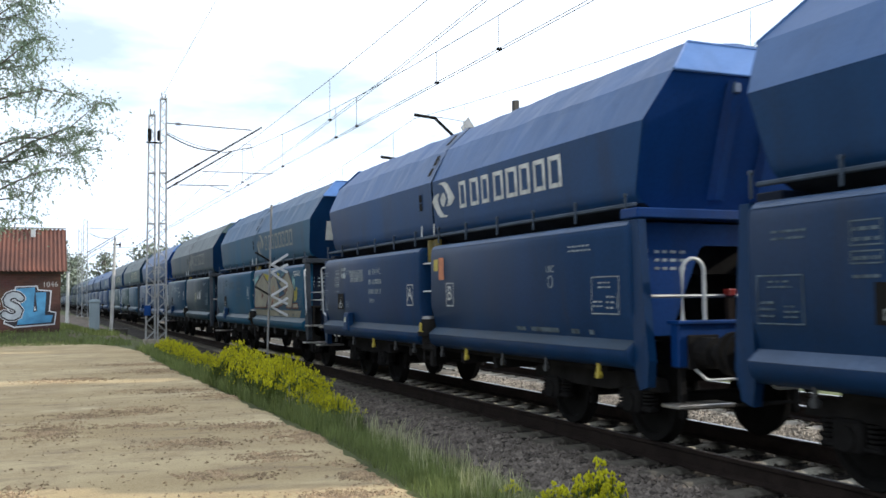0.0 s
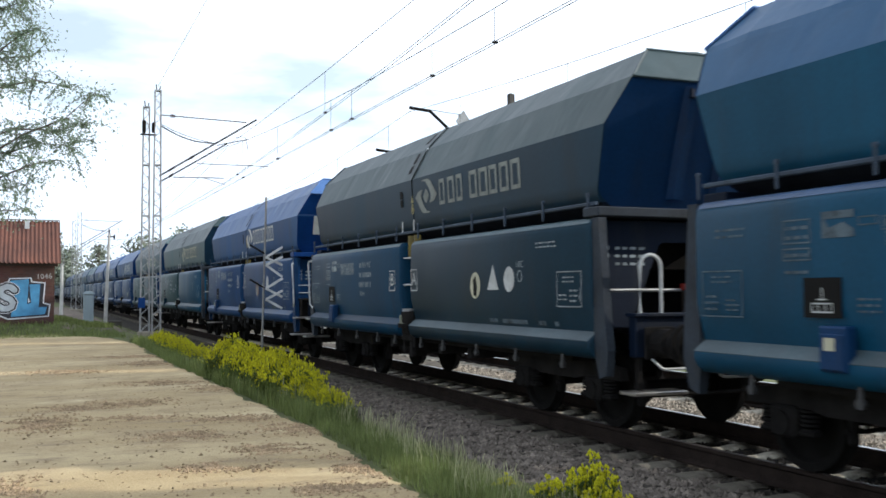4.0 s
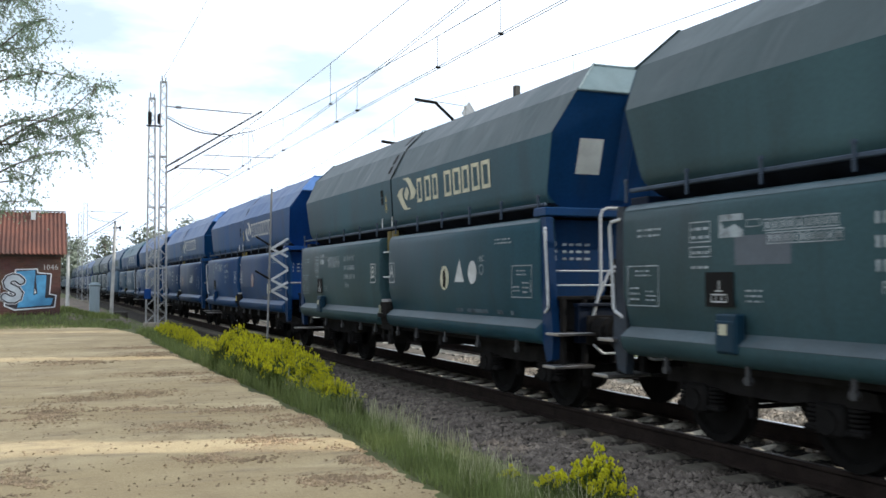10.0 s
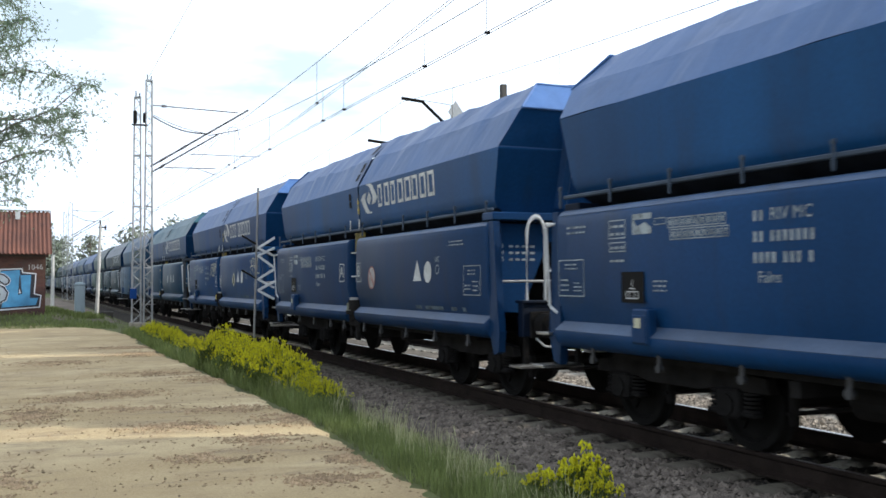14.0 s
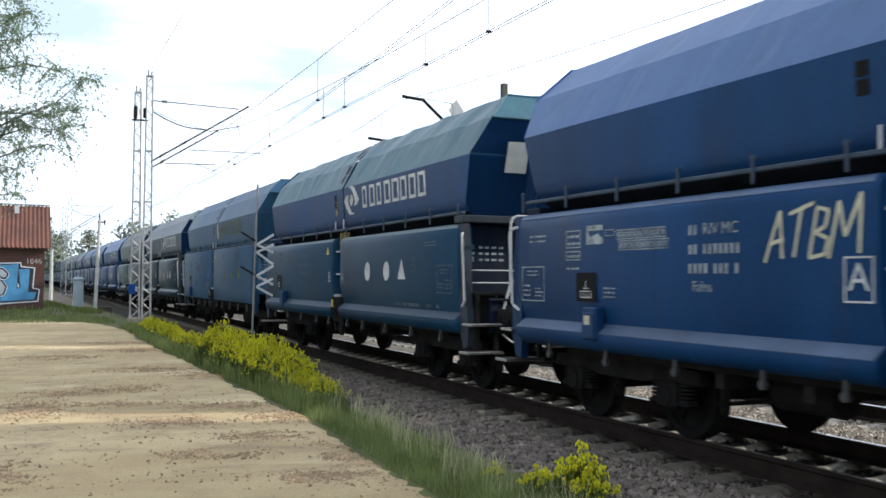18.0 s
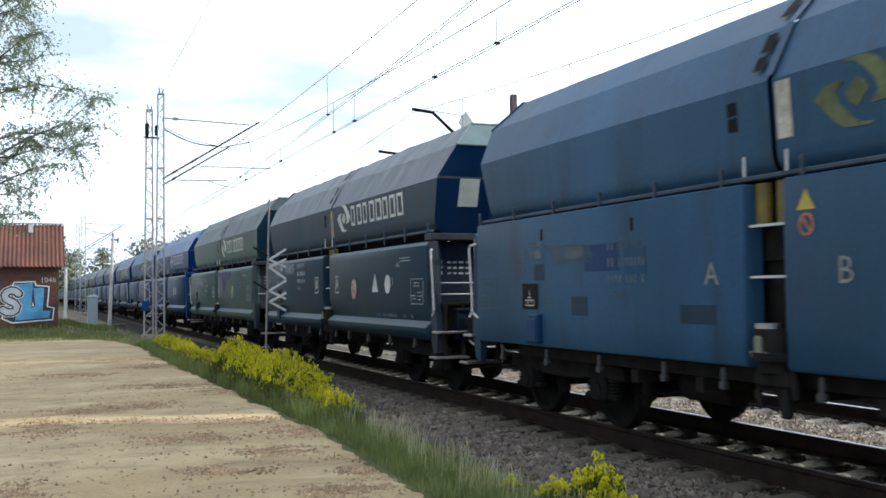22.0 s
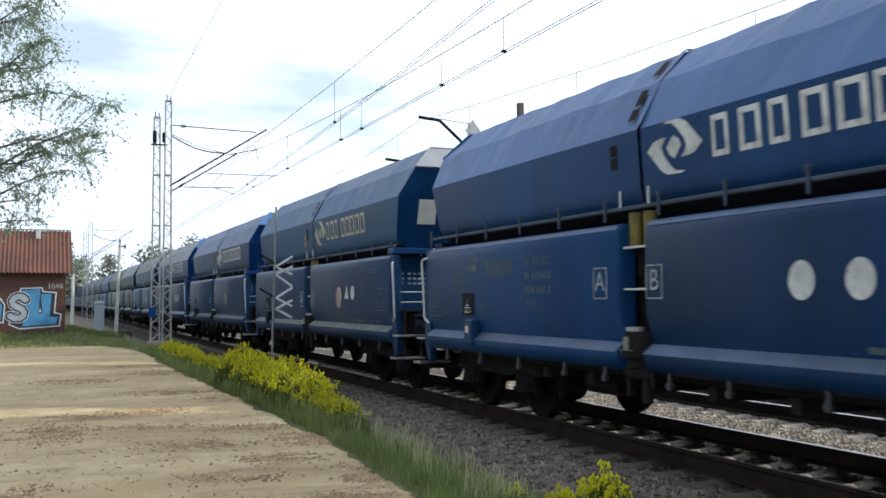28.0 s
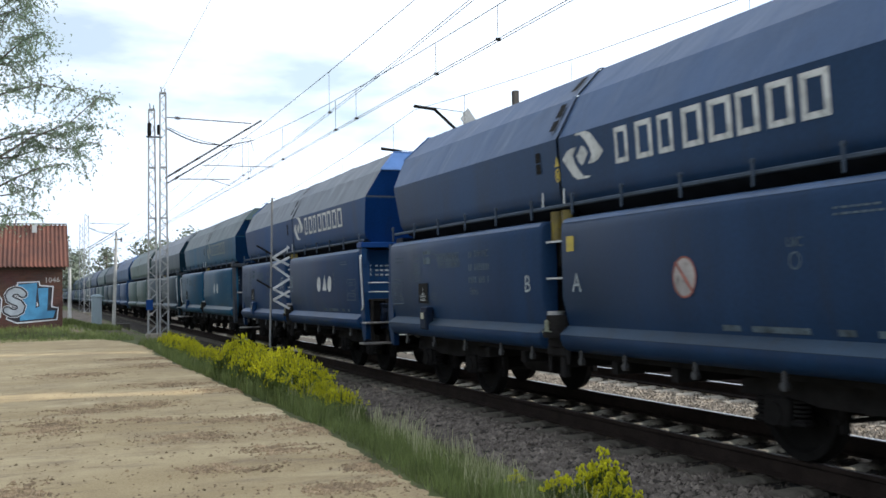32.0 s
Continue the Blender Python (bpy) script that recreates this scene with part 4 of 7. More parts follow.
def wagon(k):
    S = SHAPES
    if k in FLEET:
        up, far, near, roof, end, kind, square, brand, ab, marks, dents, flat = FLEET[k]
    else:
        c = BACKDROP_LIVERIES[k % 8]
        up = far = near = roof = end = c
        kind, square, brand, ab, marks, dents, flat = "HP"[k % 2], 0, None, "", "", 0, 0
    detail = k <= 18
    eaves = 1 if k in RAISED else HIGH_EAVES.get(k, 0)
    top = pose(0, 0, 0.05 if k in RAISED else 0.0)
    w = new("hopper_wagon")
    text = "%s bogie hopper wagon with %s" % (words(up), "end platform and white handrails" if kind == "P" else "bare end and hoop handrail")
    tagged(w, text, "freight wagon", "wagons of the coal train")
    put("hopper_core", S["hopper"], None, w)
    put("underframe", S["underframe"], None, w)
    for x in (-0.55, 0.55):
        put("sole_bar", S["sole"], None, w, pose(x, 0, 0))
    if detail:
        for y in (-2.2, -1.1, 0.0, 1.1, 2.2):
            put("cross_beam", S["beam"], None, w, pose(0, y, 0))
    for side in ("far", "near"):
        put("hopper_wall", S["upper_%s_%d" % (side, eaves)], SKYLIT.get(up, up), w)
        put("hopper_slope", S["slope_" + side], SLOPE_SHADE, w, None, "sooty slope over the side doors")
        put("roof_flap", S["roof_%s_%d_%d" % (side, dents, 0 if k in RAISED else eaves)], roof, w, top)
        put("side_door", S["side_%s_%d_1" % (side, flat)], far if side == "far" else near, w)
        put("side_door", S["side_%s_%d_-1" % (side, flat)], up, w)
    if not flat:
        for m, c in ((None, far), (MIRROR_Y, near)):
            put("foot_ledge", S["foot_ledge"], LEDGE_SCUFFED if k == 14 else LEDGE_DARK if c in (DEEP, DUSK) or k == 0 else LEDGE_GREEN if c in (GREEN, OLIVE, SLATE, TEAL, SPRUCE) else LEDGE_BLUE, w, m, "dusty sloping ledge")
            put("door_lip", S["door_lip"], LIP_GREEN if c in (GREEN, OLIVE, SLATE, SPRUCE, DEEP) else LIP_BLUE, w, m)
    put("roof_joint", S["joint"], roof, w, top)
    put("roof_slot", S["roof_slot"], None, w, top)["kind"] = "stuff"
    put("inspection_slot", S["slot"], None, w)["kind"] = "stuff"
    put("door_rail", S["rail"], RAILGREY, w)
    # the recess's shade is in this post's colour
    put("middle_post", S["post"], GRIMY_SHADE, w)
    # end walls in the end's own colour, just outside the hopper wall
    for s in (1, -1):
        rot = Matrix.Identity(4) if s == 1 else MIRROR_Y
        over = pose(0, 0.018, 0.05) if k in RAISED else Matrix.Identity(4)
        e = put("end_wall", END_WALL, end, w, rot @ over)
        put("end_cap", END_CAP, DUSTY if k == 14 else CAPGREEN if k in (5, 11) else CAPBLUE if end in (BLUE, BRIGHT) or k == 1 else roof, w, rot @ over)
        put("end_rib", S["rib"], end, e)
        post = NAVY if end in (BRIGHT, BLUE) else STEELBLUE if end is PALE else FRAME if end in (SPRUCE, NAVY, STEELBLUE) else end
        put("corner_post", S["corner"], post, w, rot)
        put("corner_post", S["corner"], post, w, rot @ Matrix.Diagonal((-1, 1, 1, 1)))
        # the next wagon's shade is in the darkest colour of these end parts
        put("headstock", S["headstock"], (end if k == 0 else GRIMY_SHADE) if detail else None, w, rot)
        put("end_ledge", S["ledge"], {BRIGHT: BRIGHT, BLUE: BLUE, PALE: RAILGREY}.get(end, FRAME) if s == -1 else GRIMY_SHADE, w, rot if s == -1 else pose(0, -0.09, -0.03) @ Matrix.Diagonal((0.93, 1, 1, 1)))
        put("lifting_lug", S["lug"], LIP_BLUE if end in (BRIGHT, BLUE) and s == -1 else GRIMY_SHADE, w, rot)
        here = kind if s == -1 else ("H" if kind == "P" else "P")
        put("end_sheet", S["end_sheet_" + here], GRIMY_SHADE if end in (SLATE, NAVY, GREEN) else FRAME if end in (STEELBLUE, SPRUCE) else end if here == "H" else NAVY, w, rot)
        for x in (-0.875, 0.875):
            put("buffer", S["buffer"], None, w, rot @ pose(x, 0, 0))
    if detail:
        for i in range(6):
            for y in (-0.42 - 1.045 * i, 0.60 + 1.045 * i):
                put("hinge_bracket", S["bracket"], RAILGREY, w, pose(0, y, 0))
        for z in (1.74, 2.19):
            put("step_bar", S["bar"], None, w, pose(0, 0, z))
        put("air_tank", S["air_tank"], None, w, pose(0, 1.7, 0))
        put("door_valve", S["valve"], None, w)
        put("lock_cylinder", S["lever"], OCHRE, w, None, "pair of ochre lock cylinders")
        put("valve_cap", S["valve_cap"], None, w)
        if k in YELLOW_LEVERS:
            put("hook_lever", S["hook_lever"], None, w, None, "yellow hook lever")
        else:
            put("hook_lever", S["hook_lever"], WORNLEVER, w, None, "worn grey-green hook lever")
        for y in (-0.247, 0.28):
            put("rail_pin", S["pin"], None, w, pose(0, y, 0))
        for y in (-5.1, -3.9, -2.7, -1.5, -0.6, 0.6, 1.5, 2.7, 3.9, 5.1):
            put("door_hook", S["hook"], YELLOW if k in (0, -1) and y in (-5.1, -1.5, 2.7) else HOOKSTEEL, w, pose(0, y, 0))
        b = put("hand_wheel_box", S["pocket"], SLATE if far in (GREEN, OLIVE, SLATE) else GRIMY_SHADE if far is DUSK else NAVY, w)
        if k not in (2, 9, 10, 11, 12, 14):
            put("sticker", S["pocket_note"], CREAM, b, None, "small pale inspection sticker")
        for s in (1, -1):
            rot = Matrix.Identity(4) if s == 1 else MIRROR_Y
            put("screw_coupling", S["coupling"], None, w, rot)
            put("shunter_handle", S["grab"], None, w, rot)
            if k == -1 and s == 1:
                continue
            if (kind == "P") == (s == -1):
                put("platform_floor", S["platform"], None, w, rot)
                put("corner_handrail", S["corner_rail"], None, w, rot)
                put("platform_handrail", S["guard"], None, w, rot, "white tubular handrail")
                put("step", S["step"], None, w, rot @ pose(0, 0, 1.0))
                put("step", S["step"], None, w, rot @ pose(-0.06, 0.02, 0.61))
                put("step_plate", S["step_plate"], None, w, rot)
            else:
                rot = rot if s == -1 else Matrix.Diagonal((-1, 1, 1, 1))
                put("hoop_handrail", S["hoop"], None, w, rot @ pose(0, 0, 1.38) @ Matrix.Diagonal((1, 1, 1.72 if k in (6, 7) else 1.0, 1)) @ pose(0, 0, -1.38), "white hoop handrail")
                if k in (6, 7):
                    put("side_loop", S["loop"], None, w, rot)
                put("cross_bar", S["crossbar"], None, w, rot)
                put("lamp_bracket", S["stake"], RUST, w, rot)
                put("tail_lamp", S["lamp"], None, w, rot)
                put("step_board", S["step_board"], None, w, rot)
                put("step_hanger", S["step_hanger"], None, w, rot)
        put("brake_stencil", S["brake_marks"], STENCIL, w, MIRROR_Y)["kind"] = "stuff"
        for i, word in enumerate(("P3", "P4", "P5")):
            put("lettering", letters(word, 0.085, STENCIL), None, w, Matrix(((1, 0, 0, -1.28), (0, 0, -1, -5.748), (0, 1, 0, 2.13 - i * 0.09), (0, 0, 0, 1))))["kind"] = "stuff"
        if square:
            put("end_plate", S["end_square"], None, w, MIRROR_Y @ (pose(0.18, 0.08, 0.20) if k == 9 else Matrix.Identity(4)), "pale square plate")
        ink = STENCIL if k in STRONG else FAINT
        for name, key in (("number_stencil", "number"), ("data_stencil", "stencil_far"), ("data_stencil", "stencil_near"), ("data_stencil", "stencil_low")):
            shift, rise = DATA_SHIFT.get(k, 0.0), DATA_RISE.get(k, 0.0) if key in ("number", "stencil_far") else 0.0
            put(name, S[key], FAINT if key == "stencil_low" else ink, w, pose(0, -shift if key != "stencil_near" and key != "stencil_low" else 0.0, rise))["kind"] = "stuff"
        p = put("hazard_plate", S["plate"], None, w, pose(0, -DATA_SHIFT.get(k, 0.0) + 0.13, 0))
        put("plate_mark", S["plate_mark"], None, p)
        write("UIC", 4.45 if k == 11 else 4.12, 2.12 if k == 11 else 1.98, 0.12, ink, w)
        rise = DATA_RISE.get(k, 0.0)
        write("RIV MC", -1.98 + shift, 2.13 + rise, 0.15, ink, w)
        write("Falns", -2.23 + shift, 1.60 + rise, 0.14, ink, w)
        pos = {0: (-0.66, 1.03), 10: (-0.67, 0.93), 15: (-0.60, 0.62), 11: (-0.72, 0.85), 14: (-0.52, 0.52), 12: (-0.60, 0.56), 8: (-0.42, 0.43), 9: (-0.42, 0.43)}.get(k, (-0.60, 0.43))
        lift = {9: -0.14, 10: -0.04, 14: -0.13, 3: 0.13, 0: -0.12, 15: -0.14, 8: -0.14, 12: -0.10}.get(k, 0.01)
        for c, u in zip(ab, pos):
            write(c, u, 1.82 + lift, 0.31, WHITE if k in STRONG else FADED if k == 10 else STENCIL, w)
            if k not in (4, 9, 10, 15):
                put("box_mark", S["box_mark"], WHITE if k in STRONG else STENCIL, w, pose(0, -u, 1.82 + lift) @ Matrix.Diagonal((1, 0.95, 0.84, 1)) @ pose(0, 0, -1.82))
        if brand:
            put("emblem", S["emblem"], brand[1], w, pose(0, -EMBLEM.get(k, 0.6), 0), "plain interlocking emblem shape")
            u0, u1 = BRAND_SPAN.get(k, (1.15, 3.9))
            step = (u1 - u0) / (8.3 if brand[0] else 7.9)
            for i in range(8):
                u = u0 + step * (i + (0.4 if brand[0] and i > 2 else 0))
                put("brand_block", S["brand"], brand[1], w, pose(0, -u, 0) @ Matrix.Diagonal((1, step * (0.62, 0.74, 0.62, 0.78, 0.84, 0.74, 0.78, 0.82)[i] / 0.25, 1, 1)))["kind"] = "stuff"
        spots = list(SPOTS.get(k, ()))
        pale = DIM if flat else WHITE
        fit = 0.76 if k == 14 else 0.90
        small = pose(0, 0, 1.76) @ Matrix.Diagonal((1, fit, fit, 1)) @ pose(0, 0, -1.76)
        for c in marks:
            if c in "nstoTOq":
                u = spots.pop(0)
            if c == "n":
                big = pose(0, -u, 1.76) @ Matrix.Diagonal((1, 1.16, 1.16, 1)) @ pose(0, 0, -1.76) if k == 14 else pose(0, -u, 0)
                put("ban_ring", S["ban_ring"], BANRED, w, big)
                put("round_mark", S["round_mark"], FAINT if flat else FADED if k == 3 else DISC, w, big)
            elif c == "s":
                put("round_mark", S["round_mark"], CREAM, w, pose(0, -u, 0))
                put("bell_mark", BELL, None, w, pose(0, -u, 0))
            elif c in "tT":
                put("triangle_mark", S["triangle_mark"], pale, w, pose(0, -u, 0.12 if k == 3 else 0.04) @ small)
            elif c in "oO":
                put("round_mark", S["round_mark"], pale, w, pose(0, -u, 0.16 if k == 3 else 0.07) @ small)
            elif c == "l":
                put("yellow_label", S["label"], None, w)
                if k == 0:
                    put("orange_label", LABEL2, None, w)
            elif c == "q":
                put("pale_plate", SQUARE, None, w, pose(0, -u, 0))
            elif c == "b":
                put("paint_smear", SMEAR, material("indigo_smear", (0.012, 0.021, 0.078), 0.5, 0, 0.3, 3, 40, 0.05, GRIME, 0.4), w, None, "dark indigo touched-up paint patch")
            elif c == "g":
                put("graffiti_scrawl", SCRAWL, CREAM, w, pose(0, -5.1, 0))["kind"] = "stuff"
                put("graffiti_tag", TAG, CREAM, w, pose(0, 0.95, 0.08))["kind"] = "stuff"
            elif c == "G":
                tan = material("graffiti_tan", (0.19, 0.185, 0.15), 0.7, 0, 0.2, 2, 30, 0.05, GRIME, 0.4, spec=0.1)
                g = put("graffiti", GRAFFITI[0], tan, w, None, "large tan graffiti shapes with dark red edges")
                put("graffiti_outline", GRAFFITI[1], material("graffiti_red", (0.07, 0.030, 0.028), 0.7, 0, 0.2, 2, 30, 0.05, spec=0.1), g)
                put("graffiti_yellow", GRAFFITI[2], material("graffiti_yellow", (0.26, 0.24, 0.05), 0.7, 0, 0.2, 2, 30, 0.05, spec=0.1), g)
                put("graffiti_pale_green", GRAFFITI[3], material("graffiti_pale_green", (0.17, 0.30, 0.30), 0.7, 0, 0.2, 2, 30, 0.05, spec=0.1), g)
                put("graffiti_foot", GRAFFITI[4], tan, g)
                for o in (g, *g.children):
                    o["kind"] = "stuff"
                write("KRAKE", 5.2, 2.24, 0.20, WHITE, w)
                put("ban_ring", S["ban_ring"], None, w, pose(-0.01, -2.79, 0.06))
        for u0, u1, z0, z1, tone in TOUCHED.get(k, ()):
            bm = bmesh.new()
            wall_quad(bm, u0, u1, z0, z1, off=0.003)
            part("repaint_patch", bm, tone, w, "square of newer paint")
        if flat:
            bm = bmesh.new()
            for u in (-3.9, -1.95, 1.95, 3.9):
                wall_quad(bm, u - 0.028, u + 0.028, 2.27, 2.41, off=0.004)
            part("drain_slot", bm, BLACK, w, "narrow dark slots under the rail")["kind"] = "stuff"
        if k == 10:
            put("warning_sticker", STICKERS[0], YELLOW, w)
            put("ban_sticker", STICKERS[1], ORANGE, w)
        if k == 9:
            put("warning_sticker", STICKERS[0], YELLOW, w, pose(0, 1.08, -0.14))
        if k == 10:
            put("paper_label", STICKERS[2], None, w, None, "tall torn pale label")
        if k == 11:
            put("paper_label", STICKERS[3], None, w, None, "tall pale warning label under a yellow triangle")
            put("warning_mark", STICKERS[4], ORANGE, w)["kind"] = "stuff"
            put("warning_triangle", STICKERS[5], YELLOW, w)
        if k in WARNINGS:
            put("warning_label", S["warning"], FADEDYELLOW if k in (2, 5, 12) else None, w, pose(0, -WARNINGS[k], 0))["kind"] = "stuff"
    # bogies with their wheelsets
    wheels = []
    for y in (-4.25, 4.25):
        b = put("bogie", S["bogie"], None, w, pose(0, y, 0))
        if detail:
            put("spring_nest", S["spring"], None, b)["kind"] = "stuff"
            for dy in (-1.44, -0.40, 0.40, 1.44):
                put("brake_beam", S["rigging"], None, b, pose(0, dy, 0))
        for dy in (-0.9, 0.9):
            if detail:
                put("axle_box", S["axle_box"], None, b, pose(0, dy, 0))
            ws = put("wheelset", S["wheelset"], None, b, pose(0, dy, 0.46))
            wheels.append((ws, dy))
    return w, wheels


# squares where numbers were painted over
TOUCHED = {10: ((-2.9, -2.2, 1.86, 2.16, NAVY), (-3.35, -2.95, 2.02, 2.16, GREY), (-3.2, -2.85, 1.36, 1.58, SLATE), (-1.15, -0.62, 1.32, 1.50, SLATE), (-4.1, -3.85, 1.78, 1.98, SLATE), (-2.1, -1.7, 1.8, 2.1, OCEAN)),
           4: ((-4.0, -3.3, 1.80, 2.06, GREY), (-1.55, -0.95, 1.62, 1.80, SLATE))}


def stickers():
    bm = bmesh.new()
    wall_poly(bm, [(0.43, 2.29), (0.63, 2.29), (0.53, 2.46)], off=0.007)
    a = mesh_of("warning_sticker", bm, YELLOW)
    bm = bmesh.new()
    wall_ring(bm, 0.53, 2.17, 0.085, 0.095, 0.022, off=0.007)
    wall_poly(bm, [(0.47, 2.23), (0.49, 2.24), (0.59, 2.11), (0.57, 2.10)], off=0.008)
    b = mesh_of("ban_sticker", bm, ORANGE)
    bm = bmesh.new()
    wall_quad(bm, 0.06, 0.24, 2.94, 3.44, True, 0.007)
    torn = mesh_of("paper_label", bm, material("torn_paper", (0.36, 0.35, 0.30), 0.8, 0, 0.3, 4, 30, 0.05, (0.15, 0.15, 0.14), 0.6))
    bm = bmesh.new()
    wall_quad(bm, -0.11, 0.105, 2.84, 3.30, True, 0.006)
    plate = mesh_of("paper_label", bm, material("sooty_label", (0.20, 0.18, 0.16), 0.8, 0, 0.3, 4, 30, 0.05, GRIME, 0.4))
    bm = bmesh.new()
    wall_ring(bm, 0.0, 2.95, 0.075, 0.085, 0.018, True, 18, 0.008)
    wall_quad(bm, -0.03, 0.03, 2.90, 3.0, True, 0.008)
    marks = mesh_of("warning_mark", bm, ORANGE)
    bm = bmesh.new()
    wall_poly(bm, [(-0.075, 3.30), (0.075, 3.30), (0.0, 3.44)], True, 0.009)
    return a, b, torn, plate, marks, mesh_of("warning_triangle", bm, YELLOW)


STICKERS = stickers()


def end_wall_mesh():
    """The hopper's sloping end wall, a skin 5 mm outside the hopper."""
    bm = bmesh.new()
    rows = SLOPE + UPPER[1:] + [ROOF[1]]
    cuts = [[bm.verts.new((s * (hx - 0.002), hy + 0.006, z)) for s in (-1, 1)] for hx, hy, z in rows]
    for a, b in zip(cuts, cuts[1:]):
        bm.faces.new((a[0], a[1], b[1], b[0]))
    bmesh.ops.recalc_face_normals(bm, faces=bm.faces[:])
    return mesh_of("end_wall", bm, DARK)


def end_cap_mesh():
    bm = bmesh.new()
    (a, ya, za), (b, yb, zb) = ROOF[1], ROOF[2]
    p = [(-a - 0.01, ya + 0.015, za), (a + 0.01, ya + 0.015, za), (b, yb + 0.015, zb + 0.012), (-b, yb + 0.015, zb + 0.012)]
    bm.faces.new([bm.verts.new(q) for q in p])
    tube(bm, [p[0], p[1]], 0.018, 6)
    tube(bm, [p[1], p[2]], 0.014, 6)
    tube(bm, [p[3], p[0]], 0.014, 6)
    tube(bm, [p[2], p[3]], 0.018, 6)
    return mesh_of("end_cap", bm, DARK)


END_WALL, END_CAP = end_wall_mesh(), end_cap_mesh()


def loose_marks():
    bm = bmesh.new()
    wall_poly(bm, [(-0.05, 1.58), (0.05, 1.56), (0.07, 1.70), (0.02, 1.86), (-0.06, 1.80)], off=0.011)
    bell = mesh_of("bell_mark", bm, BLACK)
    bm = bmesh.new()
    wall_quad(bm, 0.60, 0.80, 1.92, 2.26)
    label2 = mesh_of("orange_label", bm, ORANGE)
    bm = bmesh.new()
    wall_quad(bm, -0.2, 0.2, 1.36, 1.62)
    square = mesh_of("pale_plate", bm, CREAM)
    bm = bmesh.new()
    rnd = random.Random(3)
    top = [(0.25 + 0.1 * i, 2.36) for i in range(26)]
    low = []
    for i in range(26):
        u = 0.25 + 0.1 * i
        d = 0.14 + 0.46 * math.exp(-((u - 1.42) / 0.34) ** 2) + 0.12 * math.exp(-((u - 2.3) / 0.3) ** 2) + rnd.uniform(-0.035, 0.05)
        low.append((u, 2.36 - d))
    for (p, q), (r, s) in zip(zip(top, top[1:]), zip(low, low[1:])):
        wall_poly(bm, [r, s, q, p])
    for u in (0.72, 1.1, 1.22, 1.36, 1.52, 1.6, 1.75, 2.32):
        z = 2.36 - 0.14 - 0.40 * math.exp(-((u - 1.42) / 0.34) ** 2)
        wall_quad(bm, u - 0.012, u + 0.012, z - rnd.uniform(0.1, 0.3), z)
    for u0, u1 in ((-1.15, -0.3), (0.3, 2.2)):
        bm.faces.new([bm.verts.new(p) for p in ((-1.581, -u0, 1.083), (-1.581, -u1, 1.083), (-1.454, -u1 + 0.2, 1.183), (-1.454, -u0 - 0.1, 1.183))])
    smear = mesh_of("paint_smear", bm, BRIGHT)
    bm = bmesh.new()
    def stroke(pts, w=0.028):
        for (a, b), (c, d) in zip(pts, pts[1:]):
            n = Vector((-(d - b), c - a)).normalized() * w / 2
            wall_poly(bm, [(a + n.x, b + n.y), (c + n.x, d + n.y), (c - n.x, d - n.y), (a - n.x, b - n.y)], off=0.009)
    for ox, runs in ((-0.42, [[(0, 0), (0.16, 0.40), (0.34, 0.42), (0.24, 0.04)], [(-0.04, 0.18), (0.30, 0.22)]]), (-0.02, [[(0, 0.02), (0.08, 0.40), (0.24, 0.36), (0.20, 0.22), (0.04, 0.20), (0.30, 0.0)]]),
                     (0.36, [[(0.04, 0.42), (0, 0.02), (0.28, 0.0)]])):
        for run in runs:
            stroke([(ox + a + 0.08 * b, 1.88 + b) for a, b in run], 0.028)
    scrawl = mesh_of("graffiti_scrawl", bm, CREAM)
    bm = bmesh.new()         # a sprayed tag of four letters
    for ox, runs in ((-0.46, [[(0, 0), (0.13, 0.42), (0.20, 0.02)], [(0.03, 0.15), (0.20, 0.18)]]), (-0.22, [[(0, 0.38), (0.26, 0.44)], [(0.13, 0.42), (0.09, 0.02)]]),
                     (0.02, [[(0.02, 0), (0.06, 0.40), (0.18, 0.36), (0.16, 0.24), (0.06, 0.20), (0.20, 0.14), (0.18, 0.02), (0.02, 0)]]), (0.24, [[(0, -0.02), (0.06, 0.42), (0.15, 0.14), (0.27, 0.46), (0.30, 0.0)]])):
        for run in runs:
            stroke([(ox + a + 0.12 * b, 1.76 + b + 0.06 * (ox + a)) for a, b in run], 0.032)
    tag = mesh_of("graffiti_tag", bm, CREAM)
    tan, shade, shards, pale, low = bmesh.new(), bmesh.new(), bmesh.new(), bmesh.new(), bmesh.new()
    shapes = [[(0.46, 2.01), (1.44, 2.34), (2.18, 2.03), (2.15, 1.67), (1.89, 1.48), (2.02, 1.41), (0.44, 1.40)],
              [(2.22, 2.12), (2.89, 2.31), (3.43, 1.87), (3.34, 1.43), (2.66, 1.40), (2.07, 1.46), (2.17, 1.77)],
              [(3.39, 2.04), (4.31, 2.34), (4.96, 1.87), (4.70, 1.41), (4.13, 1.42), (4.31, 1.56), (3.41, 1.45), (3.39, 1.66), (4.11, 1.77)],
              [(4.81, 1.52), (5.29, 1.54), (5.37, 1.41), (5.16, 1.42), (4.81, 1.41)]]
    for i, pts in enumerate(shapes):
        wall_poly(tan, pts, off=0.007 + 0.001 * i)
        for (a, b), (c, d) in zip(pts, pts[1:] + pts[:1]):
            n = Vector((-(d - b), c - a)).normalized() * 0.015
            wall_poly(shade, [(a + n.x, b + n.y), (c + n.x, d + n.y), (c - n.x, d - n.y), (a - n.x, b - n.y)], off=0.012)
    wall_poly(shade, [(1.35, 1.62), (1.35, 1.86), (1.58, 1.74)], off=0.012)
    wall_poly(shade, [(2.55, 1.44), (2.62, 1.62), (2.74, 1.62), (2.68, 1.44)], off=0.012)
